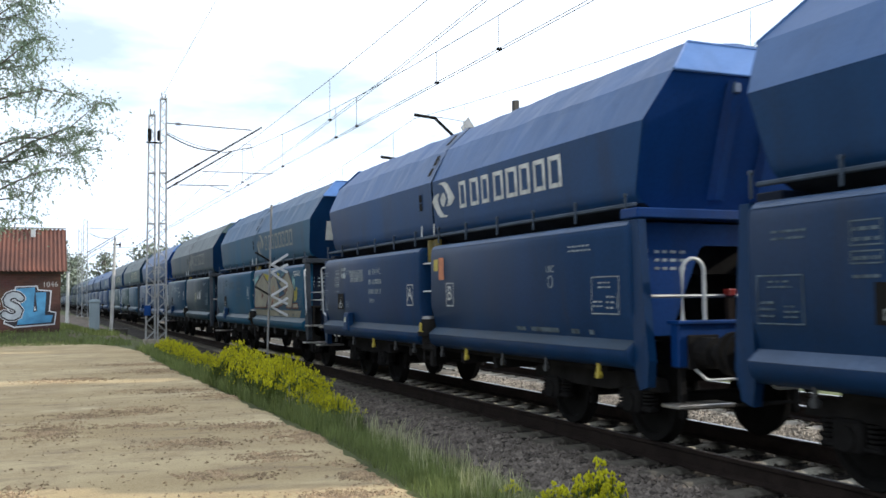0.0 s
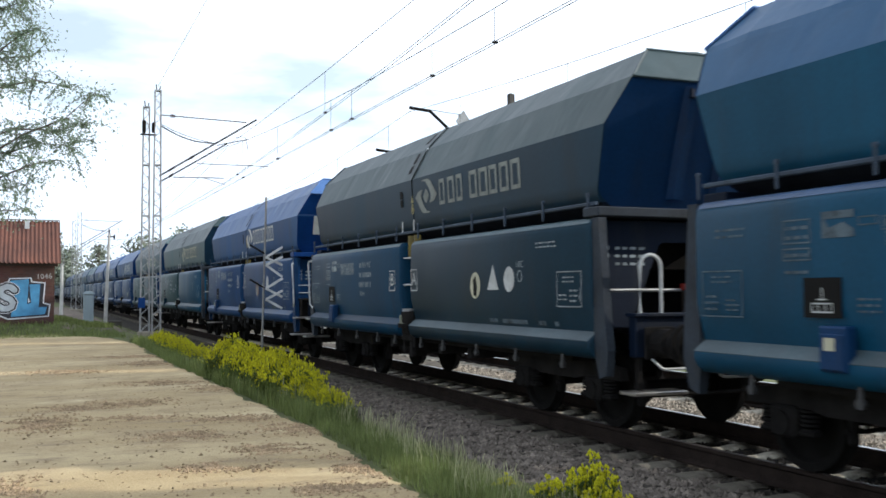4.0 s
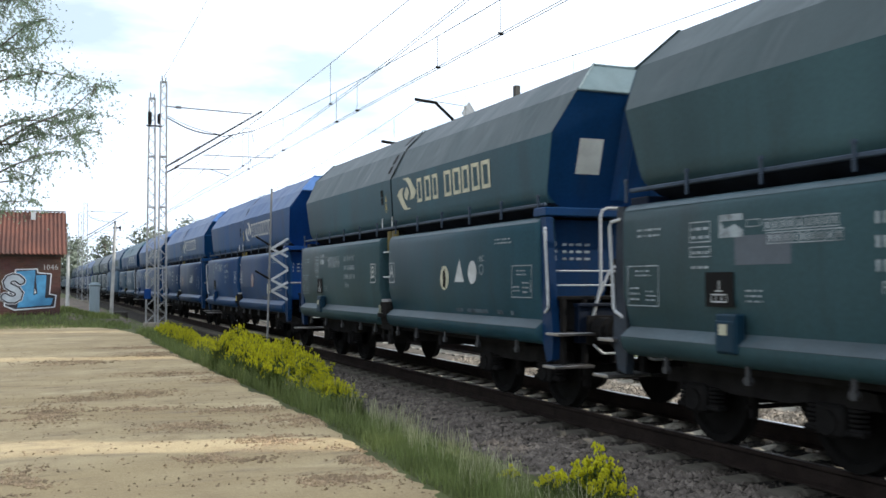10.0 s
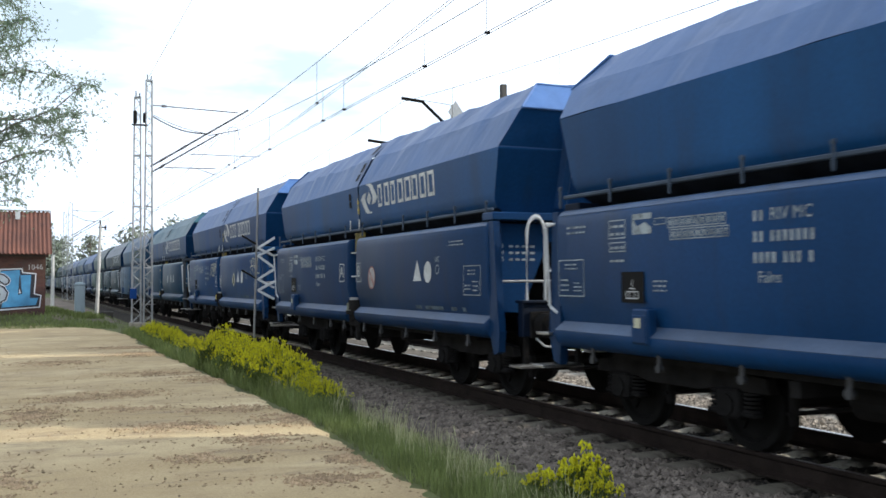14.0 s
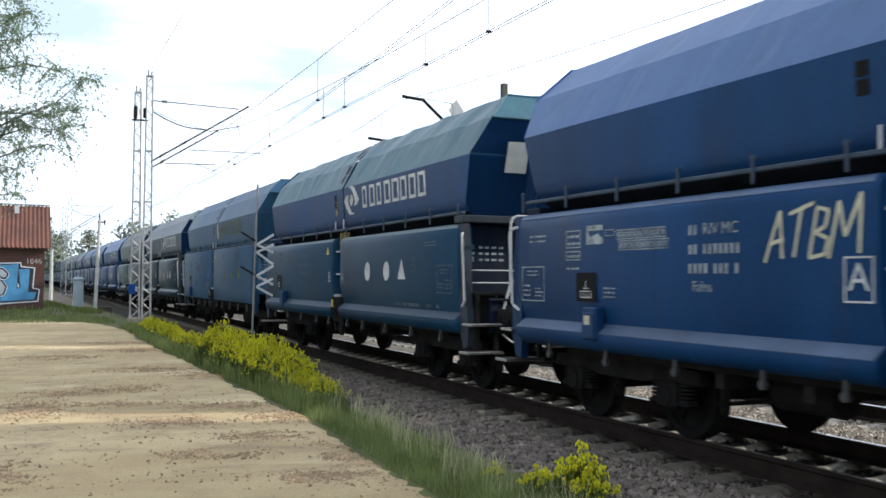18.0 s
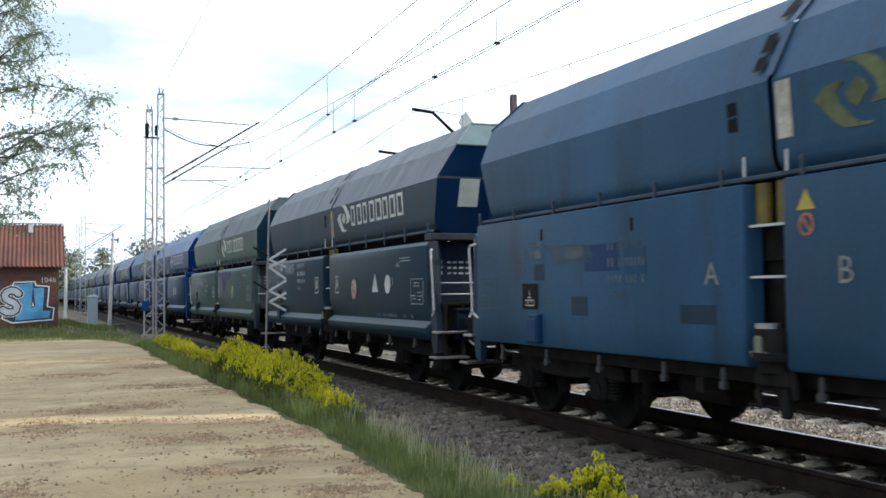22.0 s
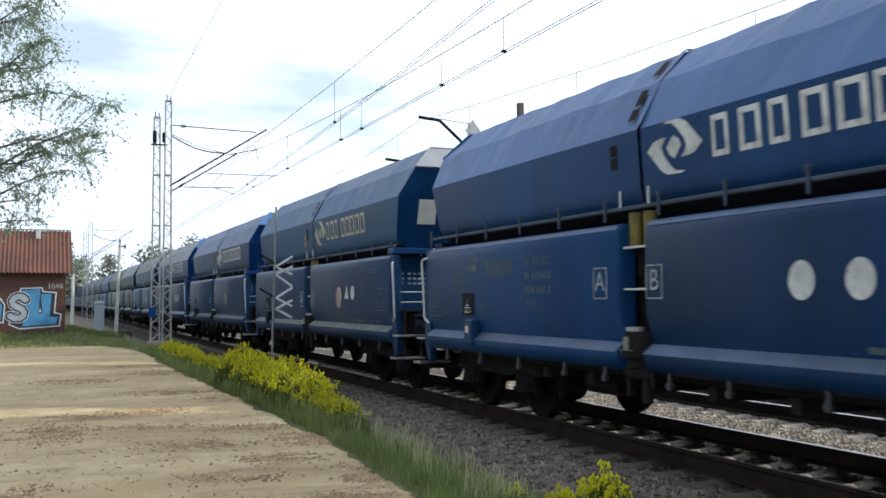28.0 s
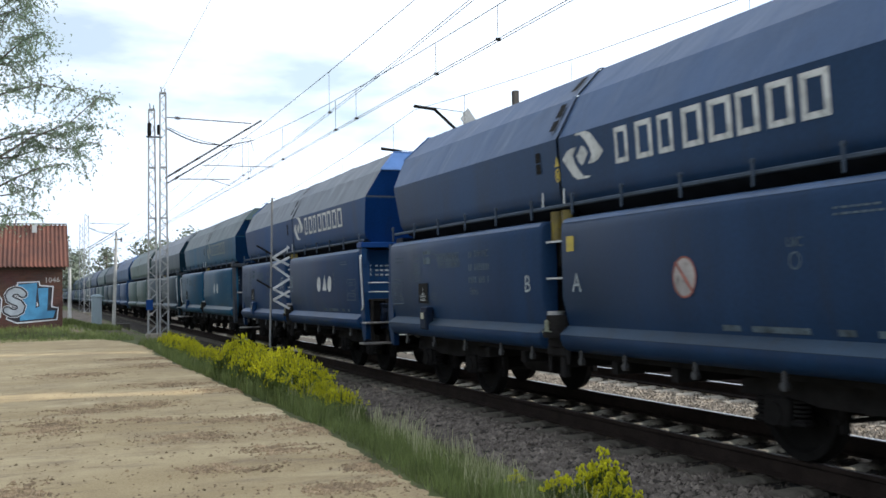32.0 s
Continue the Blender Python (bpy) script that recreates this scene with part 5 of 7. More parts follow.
    wall_poly(shade, [(4.05, 1.80), (4.12, 2.02), (4.32, 1.98), (4.28, 1.84)], off=0.012)
    for pts in ([(1.49, 2.35), (2.19, 2.29), (2.09, 2.10)], [(3.16, 2.33), (3.44, 2.29), (3.29, 2.07)], [(4.97, 1.85), (5.11, 1.84), (5.09, 1.58), (4.94, 1.58)], [(5.13, 1.93), (5.25, 1.91), (5.22, 1.63), (5.12, 1.61)]):
        wall_poly(shards, pts, off=0.0065)
    for pts in ([(0.35, 2.18), (0.81, 2.34), (0.91, 2.21), (0.46, 2.07)], [(3.51, 2.21), (3.95, 2.34), (3.85, 2.27)], [(4.79, 2.20), (4.86, 2.18), (4.84, 1.94), (4.78, 2.02)], [(4.89, 2.14), (5.01, 2.11), (4.98, 1.88), (4.89, 1.90)]):
        wall_poly(pale, pts, off=0.006)
    low.faces.new([low.verts.new((-HW + 0.085 * (1.52 - z) / 0.345 - 0.008, -u, z)) for u, z in ((0.30, 1.19), (5.2, 1.19), (5.5, 1.355), (0.40, 1.355))])
    g = (mesh_of("graffiti", tan, CREAM), mesh_of("graffiti_outline", shade, RED), mesh_of("graffiti_yellow", shards, CREAM), mesh_of("graffiti_pale_green", pale, CREAM), mesh_of("graffiti_foot", low, CREAM))
    return bell, label2, square, smear, scrawl, tag, g


BELL, LABEL2, SQUARE, SMEAR, SCRAWL, TAG, GRAFFITI = loose_marks()


DRIFT = [(0, -0.10), (14, -0.14), (19, -0.10), (23, 0.08), (26, 0.30), (29, 0.47), (32, 0.63)]


JOLTS = {18: 0.32, 20: 0.22}      # seconds at which the train has run a little ahead of its steady pace


def travelled(t):
    """Metres that the train has rolled since half a second; it slows a little at first."""
    u = t - 0.5
    extra = JOLTS.get(round(t), 0.0) * max(0.0, 1 - abs(t - round(t)) / 0.5)
    for (a, p), (b, q) in zip(DRIFT, DRIFT[1:]):
        if a <= t <= b + 1e-6:
            return 6.58 * u - 0.0055 * u * u + p + (q - p) * (t - a) / (b - a) + extra


TRAIN = [(k, *wagon(k)) for k in range(-1, LAST + 1)]
FIRST_Y = 11.0


# ---- ground, yard, track ----
def smooth(a, b, t):
    t = min(1.0, max(0.0, (t - a) / (b - a)))
    return t * t * (3 - 2 * t)


def yard_edge(y):
    """The x at which the bare dirt ends and the weeds begin."""
    rows = [(-8, 3.35), (8.5, 3.36), (10.4, 3.5), (12.5, 3.6), (15, 3.6), (20, 3.5), (24, 3.42), (28, 3.42), (33, 3.52), (36.5, 3.5), (39.4, 3.15), (41.6, 2.25), (43.6, 1.3), (44.9, 0.2), (45.3, -1.5), (45.6, -14)]
    for (a, p), (b, q) in zip(rows, rows[1:]):
        if a <= y <= b:
            return p + (q - p) * (y - a) / (b - a)
    return rows[0][1] if y < -8 else -14.0


def land(x, y):
    """Height of the natural ground."""
    h = -0.20
    h -= 0.14 * smooth(3.6, 4.8, x) * (1 - smooth(16.0, 19.0, x))
    h += 0.45 * smooth(43.6, 46, y) * (1 - smooth(1.2, 3.0, x)) * (1 - smooth(60, 75, y))
    h += 0.10 * smooth(40, 50, y) * smooth(1.2, 3.0, x) * (1 - smooth(4.0, 4.8, x))
    return h


def graded(parts):
    out = []
    for a, b, n in parts:
        out += [a + (b - a) * i / n for i in range(n)]
    return out + [parts[-1][1]]


def sheet(name, xs, ys, height, mat, keep=None):
    verts = [(x, y, height(x, y)) for y in ys for x in xs]
    n = len(xs)
    faces = [(j * n + i, j * n + i + 1, (j + 1) * n + i + 1, (j + 1) * n + i) for j in range(len(ys) - 1) for i in range(n - 1)
             if keep is None or keep((xs[i] + xs[i + 1]) / 2, (ys[j] + ys[j + 1]) / 2)]
    me = bpy.data.meshes.new(name)
    me.from_pydata(verts, [], faces)
    me.materials.append(mat)
    me.polygons.foreach_set("use_smooth", [True] * len(me.polygons))
    return new(name, me)


M_GRASSLAND = material("grassy_soil", (0.075, 0.085, 0.03), 0.95, 0, 0.4, 0.8, 20, 0.6, (0.12, 0.10, 0.06), 0.6, spec=0.2)
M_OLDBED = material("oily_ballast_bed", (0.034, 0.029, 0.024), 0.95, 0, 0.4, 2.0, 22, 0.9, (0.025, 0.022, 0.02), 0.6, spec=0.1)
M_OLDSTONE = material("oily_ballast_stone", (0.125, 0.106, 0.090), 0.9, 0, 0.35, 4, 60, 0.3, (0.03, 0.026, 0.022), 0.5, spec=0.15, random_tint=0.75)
# bed and stones between the rails are darker than the shoulder
M_BLACKBED = material("black_ballast_bed", (0.018, 0.016, 0.014), 0.95, 0, 0.4, 2.0, 22, 0.9, (0.03, 0.026, 0.022), 0.5, spec=0.1)
M_BLACKSTONE = material("tarry_ballast_stone", (0.070, 0.060, 0.050), 0.9, 0, 0.3, 4, 60, 0.3, (0.07, 0.06, 0.05), 0.35, spec=0.15, random_tint=0.5)
M_BALLAST = material("ballast_bed", (0.105, 0.088, 0.068), 0.95, 0, 0.4, 2.0, 22, 0.9, (0.05, 0.045, 0.04), 0.6, spec=0.2)
M_STONE = material("ballast_stone", (0.280, 0.235, 0.183), 0.9, 0, 0.35, 4, 60, 0.3, (0.05, 0.04, 0.034), 0.5, spec=0.2, random_tint=0.7)
M_CONCRETE = material("sleeper_concrete", (0.29, 0.258, 0.205), 0.9, 0, 0.25, 3, 50, 0.4, (0.10, 0.085, 0.07), 0.6, spec=0.25, random_tint=0.15)


def dirt_material():
    """Pale trodden dirt with sandy tyre bands across it and grey-brown gravelly patches."""
    m = bpy.data.materials.new("yard_dirt")
    m.use_nodes = True
    n, l = m.node_tree.nodes, m.node_tree.links
    b = n["Principled BSDF"]
    b.inputs["Roughness"].default_value = 0.95
    b.inputs["Specular IOR Level"].default_value = 0.15
    co = n.new("ShaderNodeTexCoord")
    mp = n.new("ShaderNodeMapping")
    mp.inputs["Rotation"].default_value = (0, 0, radians(20))
    mp.inputs["Scale"].default_value = (0.32, 1.0, 1.0)
    l.new(co.outputs["Object"], mp.inputs["Vector"])

    def noise_node(scale, detail, vec, rough=0.5):
        k = n.new("ShaderNodeTexNoise")
        k.inputs["Scale"].default_value, k.inputs["Detail"].default_value, k.inputs["Roughness"].default_value = scale, detail, rough
        l.new(vec, k.inputs["Vector"])
        return k.outputs["Fac"]

    def spread(fac, a, b_):
        k = n.new("ShaderNodeMapRange")
        k.inputs["From Min"].default_value, k.inputs["From Max"].default_value = a, b_
        l.new(fac, k.inputs["Value"])
        return k.outputs["Result"]

    def blend(fac, a, colour, mode="MIX"):
        k = n.new("ShaderNodeMix")
        k.data_type, k.blend_type = "RGBA", mode
        if isinstance(fac, float):
            k.inputs["Factor"].default_value = fac
        else:
            l.new(fac, k.inputs["Factor"])
        if isinstance(a, tuple):
            k.inputs["A"].default_value = a
        else:
            l.new(a, k.inputs["A"])
        if isinstance(colour, tuple):
            k.inputs["B"].default_value = colour
        else:
            l.new(colour, k.inputs["B"])
        return k.outputs["Result"]

    bands = spread(noise_node(0.62, 4, mp.outputs["Vector"]), 0.38, 0.62)
    c = blend(bands, (0.335, 0.252, 0.138, 1), (0.440, 0.346, 0.203, 1))
    pale = spread(noise_node(0.95, 3, mp.outputs["Vector"], 0.6), 0.60, 0.74)
    c = blend(pale, c, (0.58, 0.475, 0.30, 1))
    grit = spread(noise_node(2.6, 8, mp.outputs["Vector"], 0.7), 0.52, 0.70)
    c = blend(grit, c, (0.225, 0.168, 0.110, 1))
    worn = spread(noise_node(1.7, 7, co.outputs["Object"], 0.68), 0.50, 0.70)
    c = blend(worn, c, (0.300, 0.222, 0.126, 1))
    damp = spread(noise_node(0.45, 5, co.outputs["Object"], 0.6), 0.55, 0.70)
    c = blend(damp, c, (0.290, 0.218, 0.130, 1))
    grain = noise_node(55, 4, co.outputs["Object"], 0.65)
    c = blend(0.55, c, grain, "OVERLAY")
    l.new(c, b.inputs["Base Color"])
    bp = n.new("ShaderNodeBump")
    bp.inputs["Strength"].default_value = 0.55
    bp.inputs["Distance"].default_value = 0.02
    l.new(grain, bp.inputs["Height"])
    l.new(bp.outputs["Normal"], b.inputs["Normal"])
    return m


xs = graded([(-2500, -60, 6), (-60, -14, 6), (-14, 3, 17), (3, 5, 10), (5, 19, 14), (19, 80, 6), (80, 2500, 6)])
ys = graded([(-2500, -60, 5), (-60, 0, 6), (0, 40, 30), (40, 60, 40), (60, 160, 10), (160, 3000, 6)])
tagged(sheet("ground", xs, ys, land, M_GRASSLAND), "rough grassy soil reaching to the horizon", "ground", kind="structure")


def yard_height(x, y):
    e = yard_edge(y)
    h = -0.15 + 0.018 * noise.noise((x * 0.5, y * 0.9, 0)) + 0.03 * noise.noise((x * 0.15 + 3, y * 0.5, 2))
    for c in (9.2, 16.0):         # shallow tyre ruts that cross the yard
        h -= 0.02 * math.exp(-((y - c - 0.12 * x) / 0.35) ** 2)
    return h - 0.12 * smooth(e - 0.30, e + 0.12, x + 0.16 * noise.noise((x * 2, y * 1.3, 5)) + 0.10 * noise.noise((x * 7, y * 6, 8)))


xs = graded([(-30, -6, 12), (-6, 2, 40), (2, 5, 60)])
ys = graded([(-8, 4, 12), (4, 16, 160), (16, 47, 186)])
tagged(sheet("dirt_yard", xs, ys, yard_height, dirt_material(), lambda x, y: x < yard_edge(y) + 0.25), "pale trodden dirt yard with sandy bands and grit", "yard", kind="structure")

def path_height(x, y):
    return land(x, y) + 0.03 + 0.015 * noise.noise((x * 1.5, y * 0.8, 3)) - 0.10 * (1 - smooth(1.0, 1.6, x + 0.4 * noise.noise((x, y * 0.7, 6)))) - 0.10 * (1 - smooth(44.6, 46.6, y + 0.8 * noise.noise((x * 0.8, y * 0.5, 7))))


M_PATH = material("trodden_path_soil", (0.125, 0.100, 0.080), 0.95, 0, 0.4, 0.9, 18, 0.5, (0.10, 0.095, 0.07), 0.7, spec=0.15)
tagged(sheet("trodden_path", graded([(0.6, 4.4, 24)]), graded([(44, 60, 40), (60, 120, 20)]), path_height, M_PATH), "grey trodden soil path beside the track", "path", kind="structure")

# the ballast bed of two tracks
BED = [(4.35, -0.42), (4.7, -0.36), (5.3, -0.30), (5.9, -0.265), (8.8, -0.265), (9.3, -0.285), (9.8, -0.255), (12.7, -0.255), (13.6, -0.38), (14.2, -0.46)]


def bed_height(x, y):
    for (a, p), (b, q) in zip(BED, BED[1:]):
        if a <= x <= b:
            return p + (q - p) * (x - a) / (b - a)
    return -0.44


ys = graded([(-270, 3, 30), (3, 30, 200), (30, 90, 80), (90, 600, 20)])
for x0, x1, n, mat, words_ in ((4.35, 6.25, 28, M_OLDBED, "dark gravel shoulder beside the train's track"), (6.25, 8.75, 28, M_BLACKBED, "black oily gravel bed between the rails"), (8.75, 14.2, 45, M_BALLAST, "pale beige gravel bed under the second track")):
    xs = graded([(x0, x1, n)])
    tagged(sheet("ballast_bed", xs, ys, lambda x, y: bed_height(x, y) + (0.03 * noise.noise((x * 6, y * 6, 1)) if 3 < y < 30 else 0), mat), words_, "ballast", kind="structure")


def stones(name, rects, size, mat, height, seed, label, squash=0.7):
    """Loose angular stones, joined: each a bent eight-sided lump."""
    rng = np.random.default_rng(seed)
    base = np.array([(1, 0, 0), (-1, 0, 0), (0, 1, 0), (0, -1, 0), (0, 0, 1), (0, 0, -1)], float)
    tri = np.array([(0, 2, 4), (2, 1, 4), (1, 3, 4), (3, 0, 4), (2, 0, 5), (1, 2, 5), (3, 1, 5), (0, 3, 5)])
    V, F, at = [], [], 0
    for x0, x1, y0, y1, n in rects:
        for _ in range(n):
            x, y = rng.uniform(x0, x1), y0 + (y1 - y0) * rng.random() ** 1.4
            s = rng.uniform(*size)
            q = base * (s * rng.uniform(0.7, 1.25, 3)) + rng.normal(0, s * 0.22, (6, 3))
            q[:, 2] *= squash
            a = rng.uniform(0, 6.28)
            c, d = math.cos(a), math.sin(a)
            q = np.stack([q[:, 0] * c - q[:, 1] * d, q[:, 0] * d + q[:, 1] * c, q[:, 2]], 1)
            z = height(x, y)
            if z is None:
                continue
            V.append(q + (x, y, z + s * 0.25))
            F.append(tri + at)
            at += 6
    me = bpy.data.meshes.new(name)
    me.from_pydata(np.concatenate(V).tolist(), [], np.concatenate(F).tolist())
    me.materials.append(mat)
    return tagged(new(name, me), label, "gravel", kind="stuff")


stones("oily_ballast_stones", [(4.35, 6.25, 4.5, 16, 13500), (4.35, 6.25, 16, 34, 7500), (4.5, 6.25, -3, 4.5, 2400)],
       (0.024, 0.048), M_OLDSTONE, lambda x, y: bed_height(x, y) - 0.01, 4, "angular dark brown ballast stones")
stones("tarry_ballast_stones", [(6.22, 8.7, 4, 24, 8000)], (0.022, 0.042), M_BLACKSTONE, lambda x, y: bed_height(x, y) - 0.012, 6, "angular black oily ballast stones between rails")
stones("ballast_stones", [(8.7, 10.05, 5, 22, 12000), (10.0, 12.6, 8, 24, 7000)],
       (0.022, 0.046), M_STONE, bed_height, 5, "angular pale beige ballast stones")
M_PEBBLE = material("yard_pebble", (0.285, 0.205, 0.125), 0.9, 0, 0.35, 4, 60, 0.3, (0.08, 0.06, 0.05), 0.4, spec=0.2, random_tint=0.5)


def pebble_height(x, y):
    if x > yard_edge(y) + 0.05:
        return None
    if noise.noise((x * 0.45 + y * 0.1, y * 1.1, 9)) < 0.02 and random.random() < 0.8:
        return None
    return yard_height(x, y) - 0.003


stones("yard_pebbles", [(-2, 4, 5, 14, 3200), (-2, 4.2, 14, 30, 2200)], (0.006, 0.020), M_PEBBLE, pebble_height, 8, "small brown pebbles and grit scattered on dirt")
PATCHES = [(2.58, 8.57, 0.62, 0.34), (2.58, 10.92, 0.5, 0.35), (1.83, 10.06, 0.55, 0.28), (2.72, 13.86, 0.6, 0.4), (1.87, 12.41, 0.6, 0.35), (1.58, 16.51, 0.7, 0.4), (1.38, 14.38, 0.6, 0.3), (0.09, 14.25, 0.6, 0.8),
           (0.66, 16.15, 0.6, 0.4), (3.25, 18.24, 0.7, 0.6), (2.82, 25.15, 0.9, 0.8), (0.79, 23.23, 0.9, 0.7), (-0.19, 9.63, 0.35, 0.5), (2.68, 28.07, 1.0, 0.8), (3.20, 12.48, 0.4, 0.6), (3.15, 9.6, 0.3, 0.6), (2.4, 19.8, 0.9, 0.5)]


def grit(seed):
    """Gravel lying in long patches across the yard."""
    rnd = random.Random(seed)
    spots = []
    for x, y, a, b in PATCHES:
        for _ in range(int(950 * a * b / 0.3 * min(1.0, 10.0 / y) ** 0.8) + 120):
            u, v = rnd.gauss(0, 0.5), rnd.gauss(0, 0.5)
            px, py = x + a * u, y + b * v
            if noise.noise((px * 2.2, py * 3.5, 4)) > -0.25 and px < yard_edge(py) + 0.05:
                spots.append((px, py))
    return spots


GRIT = grit(77)


def stones_at(name, spots, size, mat, height, seed, label):
    """Stones at given places, each its own lump."""
    rng = np.random.default_rng(seed)
    base = np.array([(1, 0, 0), (-1, 0, 0), (0, 1, 0), (0, -1, 0), (0, 0, 1), (0, 0, -1)], float)
    tri = np.array([(0, 2, 4), (2, 1, 4), (1, 3, 4), (3, 0, 4), (2, 0, 5), (1, 2, 5), (3, 1, 5), (0, 3, 5)])
    n = len(spots)
    s = rng.uniform(*size, n)
    q = base[None] * (s[:, None, None] * rng.uniform(0.7, 1.3, (n, 1, 3))) + rng.normal(0, 1, (n, 6, 3)) * s[:, None, None] * 0.22
    q[..., 2] *= 0.7
    at = np.array([(x, y, height(x, y)) for x, y in spots])
    at[:, 2] += s * 0.2
    v = (q + at[:, None]).reshape(-1, 3)
    f = (tri[None] + 6 * np.arange(n)[:, None, None]).reshape(-1, 3)
    me = bpy.data.meshes.new(name)
    me.from_pydata(v.tolist(), [], f.tolist())
    me.materials.append(mat)
    return tagged(new(name, me), label, "gravel", kind="stuff")


stones_at("yard_gravel", GRIT, (0.007, 0.025), M_PEBBLE, yard_height, 9, "brown gravel lying in long patches on dirt")

RAIL_HEAD = [(-0.016, 0.0), (0.016, 0.0), (0.031, -0.005), (-0.031, -0.005)]
RAIL_BODY = [(-0.031, -0.005), (0.031, -0.005), (0.037, -0.014), (0.037, -0.042), (0.010, -0.058), (0.010, -0.165), (0.075, -0.190), (0.075, -0.212), (-0.075, -0.212), (-0.075, -0.190), (-0.010, -0.165), (-0.010, -0.058), (-0.037, -0.042), (-0.037, -0.014)]
SLEEPER_STEP = 0.62


def sleeper_mesh():
    bm = bmesh.new()
    sec = [(-1.3, 0.035), (-0.98, 0.045), (-0.5, 0.04), (-0.35, 0.02), (0.35, 0.02), (0.5, 0.04), (0.98, 0.045), (1.3, 0.035)]
    rows = []
    for x, z in sec:
        rows.append([bm.verts.new((x, y, z + d)) for y, d in ((-0.150, -0.22), (-0.132, -0.035), (-0.09, -0.006), (0.0, 0.006), (0.09, -0.006), (0.132, -0.035), (0.150, -0.22))])
    for a, b in zip(rows, rows[1:]):
        for i in range(6):
            bm.faces.new((a[i], a[i + 1], b[i + 1], b[i]))
    bm.faces.new(rows[0][::-1])
    bm.faces.new(rows[-1])
    for s in (-1, 1):
        for d in (-0.11, 0.11):
            box(bm, s * 0.7525 + d - 0.03, s * 0.7525 + d + 0.03, -0.05, 0.05, 0.02, 0.055)
    bmesh.ops.recalc_face_normals(bm, faces=bm.faces[:])
    return mesh_of("sleeper", bm, M_CONCRETE)


SLEEPER = sleeper_mesh()
M_DIRTY = material("dirty_sleeper_concrete", (0.42, 0.385, 0.315), 0.95, 0, 0.3, 3, 50, 0.4, (0.05, 0.042, 0.036), 0.7, spec=0.12, random_tint=0.2)


def oil_and_shade_by_rail(m):
    """Darken the sleepers beside each rail: oil, brake dust and painted shade."""
    n, l = m.node_tree.nodes, m.node_tree.links
    b = n["Principled BSDF"]
    base = b.inputs["Base Color"].links[0].from_socket
    co = n.new("ShaderNodeTexCoord")
    sep = n.new("ShaderNodeSeparateXYZ")
    l.new(co.outputs["Object"], sep.inputs["Vector"])
    ab = n.new("ShaderNodeMath")
    ab.operation = "ABSOLUTE"
    l.new(sep.outputs["X"], ab.inputs[0])
    su = n.new("ShaderNodeMath")
    su.operation = "SUBTRACT"
    su.inputs[1].default_value = 0.7525
    l.new(ab.outputs["Value"], su.inputs[0])
    a2 = n.new("ShaderNodeMath")
    a2.operation = "ABSOLUTE"
    l.new(su.outputs["Value"], a2.inputs[0])
    r = n.new("ShaderNodeMapRange")
    r.inputs["From Min"].default_value, r.inputs["From Max"].default_value = 0.14, 0.32
    r.inputs["To Min"].default_value, r.inputs["To Max"].default_value = 0.9, 0.0
    l.new(a2.outputs["Value"], r.inputs["Value"])
    # the ends outside the rails carry the train's shade in their colour
    r2 = n.new("ShaderNodeMapRange")
    r2.inputs["From Min"].default_value, r2.inputs["From Max"].default_value = 0.08, 0.20
    r2.inputs["To Min"].default_value, r2.inputs["To Max"].default_value = 0.0, 0.74
    l.new(su.outputs["Value"], r2.inputs["Value"])
    most = n.new("ShaderNodeMath")
    most.operation = "MAXIMUM"
    l.new(r.outputs["Result"], most.inputs[0])
    l.new(r2.outputs["Result"], most.inputs[1])
    mx = n.new("ShaderNodeMix")
    mx.data_type = "RGBA"
    mx.inputs["B"].default_value = (0.026, 0.021, 0.017, 1)
    l.new(most.outputs["Value"], mx.inputs["Factor"])
    l.new(base, mx.inputs["A"])
    l.new(mx.outputs["Result"], b.inputs["Base Color"])


oil_and_shade_by_rail(M_DIRTY)


def track(x, label, near_from, near_to, mat):
    t = new("railway_track")
    tagged(t, label, "railway track", kind="structure")
    for s in (-0.7525, 0.7525):
        bm = bmesh.new()
        sweep(bm, [(x + s + a, b) for a, b in RAIL_BODY], -270, 600)
        r = part("rail", bm, RUST, t, "rusty brown rail")
        bm = bmesh.new()
        sweep(bm, [(x + s + a, b) for a, b in RAIL_HEAD], -270, 600)
        part("rail_head", bm, SHADED_TOP if x < 8 and s < 0 else RAILTOP, r, "worn running surface")
    far = bmesh.new()
    i0, i1 = int(-265 / SLEEPER_STEP), int(190 / SLEEPER_STEP)
    for i in range(i0, i1):
        y = 0.02 + i * SLEEPER_STEP
        if near_from <= y <= near_to:
            put("sleeper", SLEEPER, mat, t, pose(x, y, -0.258))
        else:
            box(far, x - 1.3, x + 1.3, y - 0.13, y + 0.13, -0.36, -0.215)
    ob = part("sleepers", far, mat, t)
    ob["kind"] = "stuff"


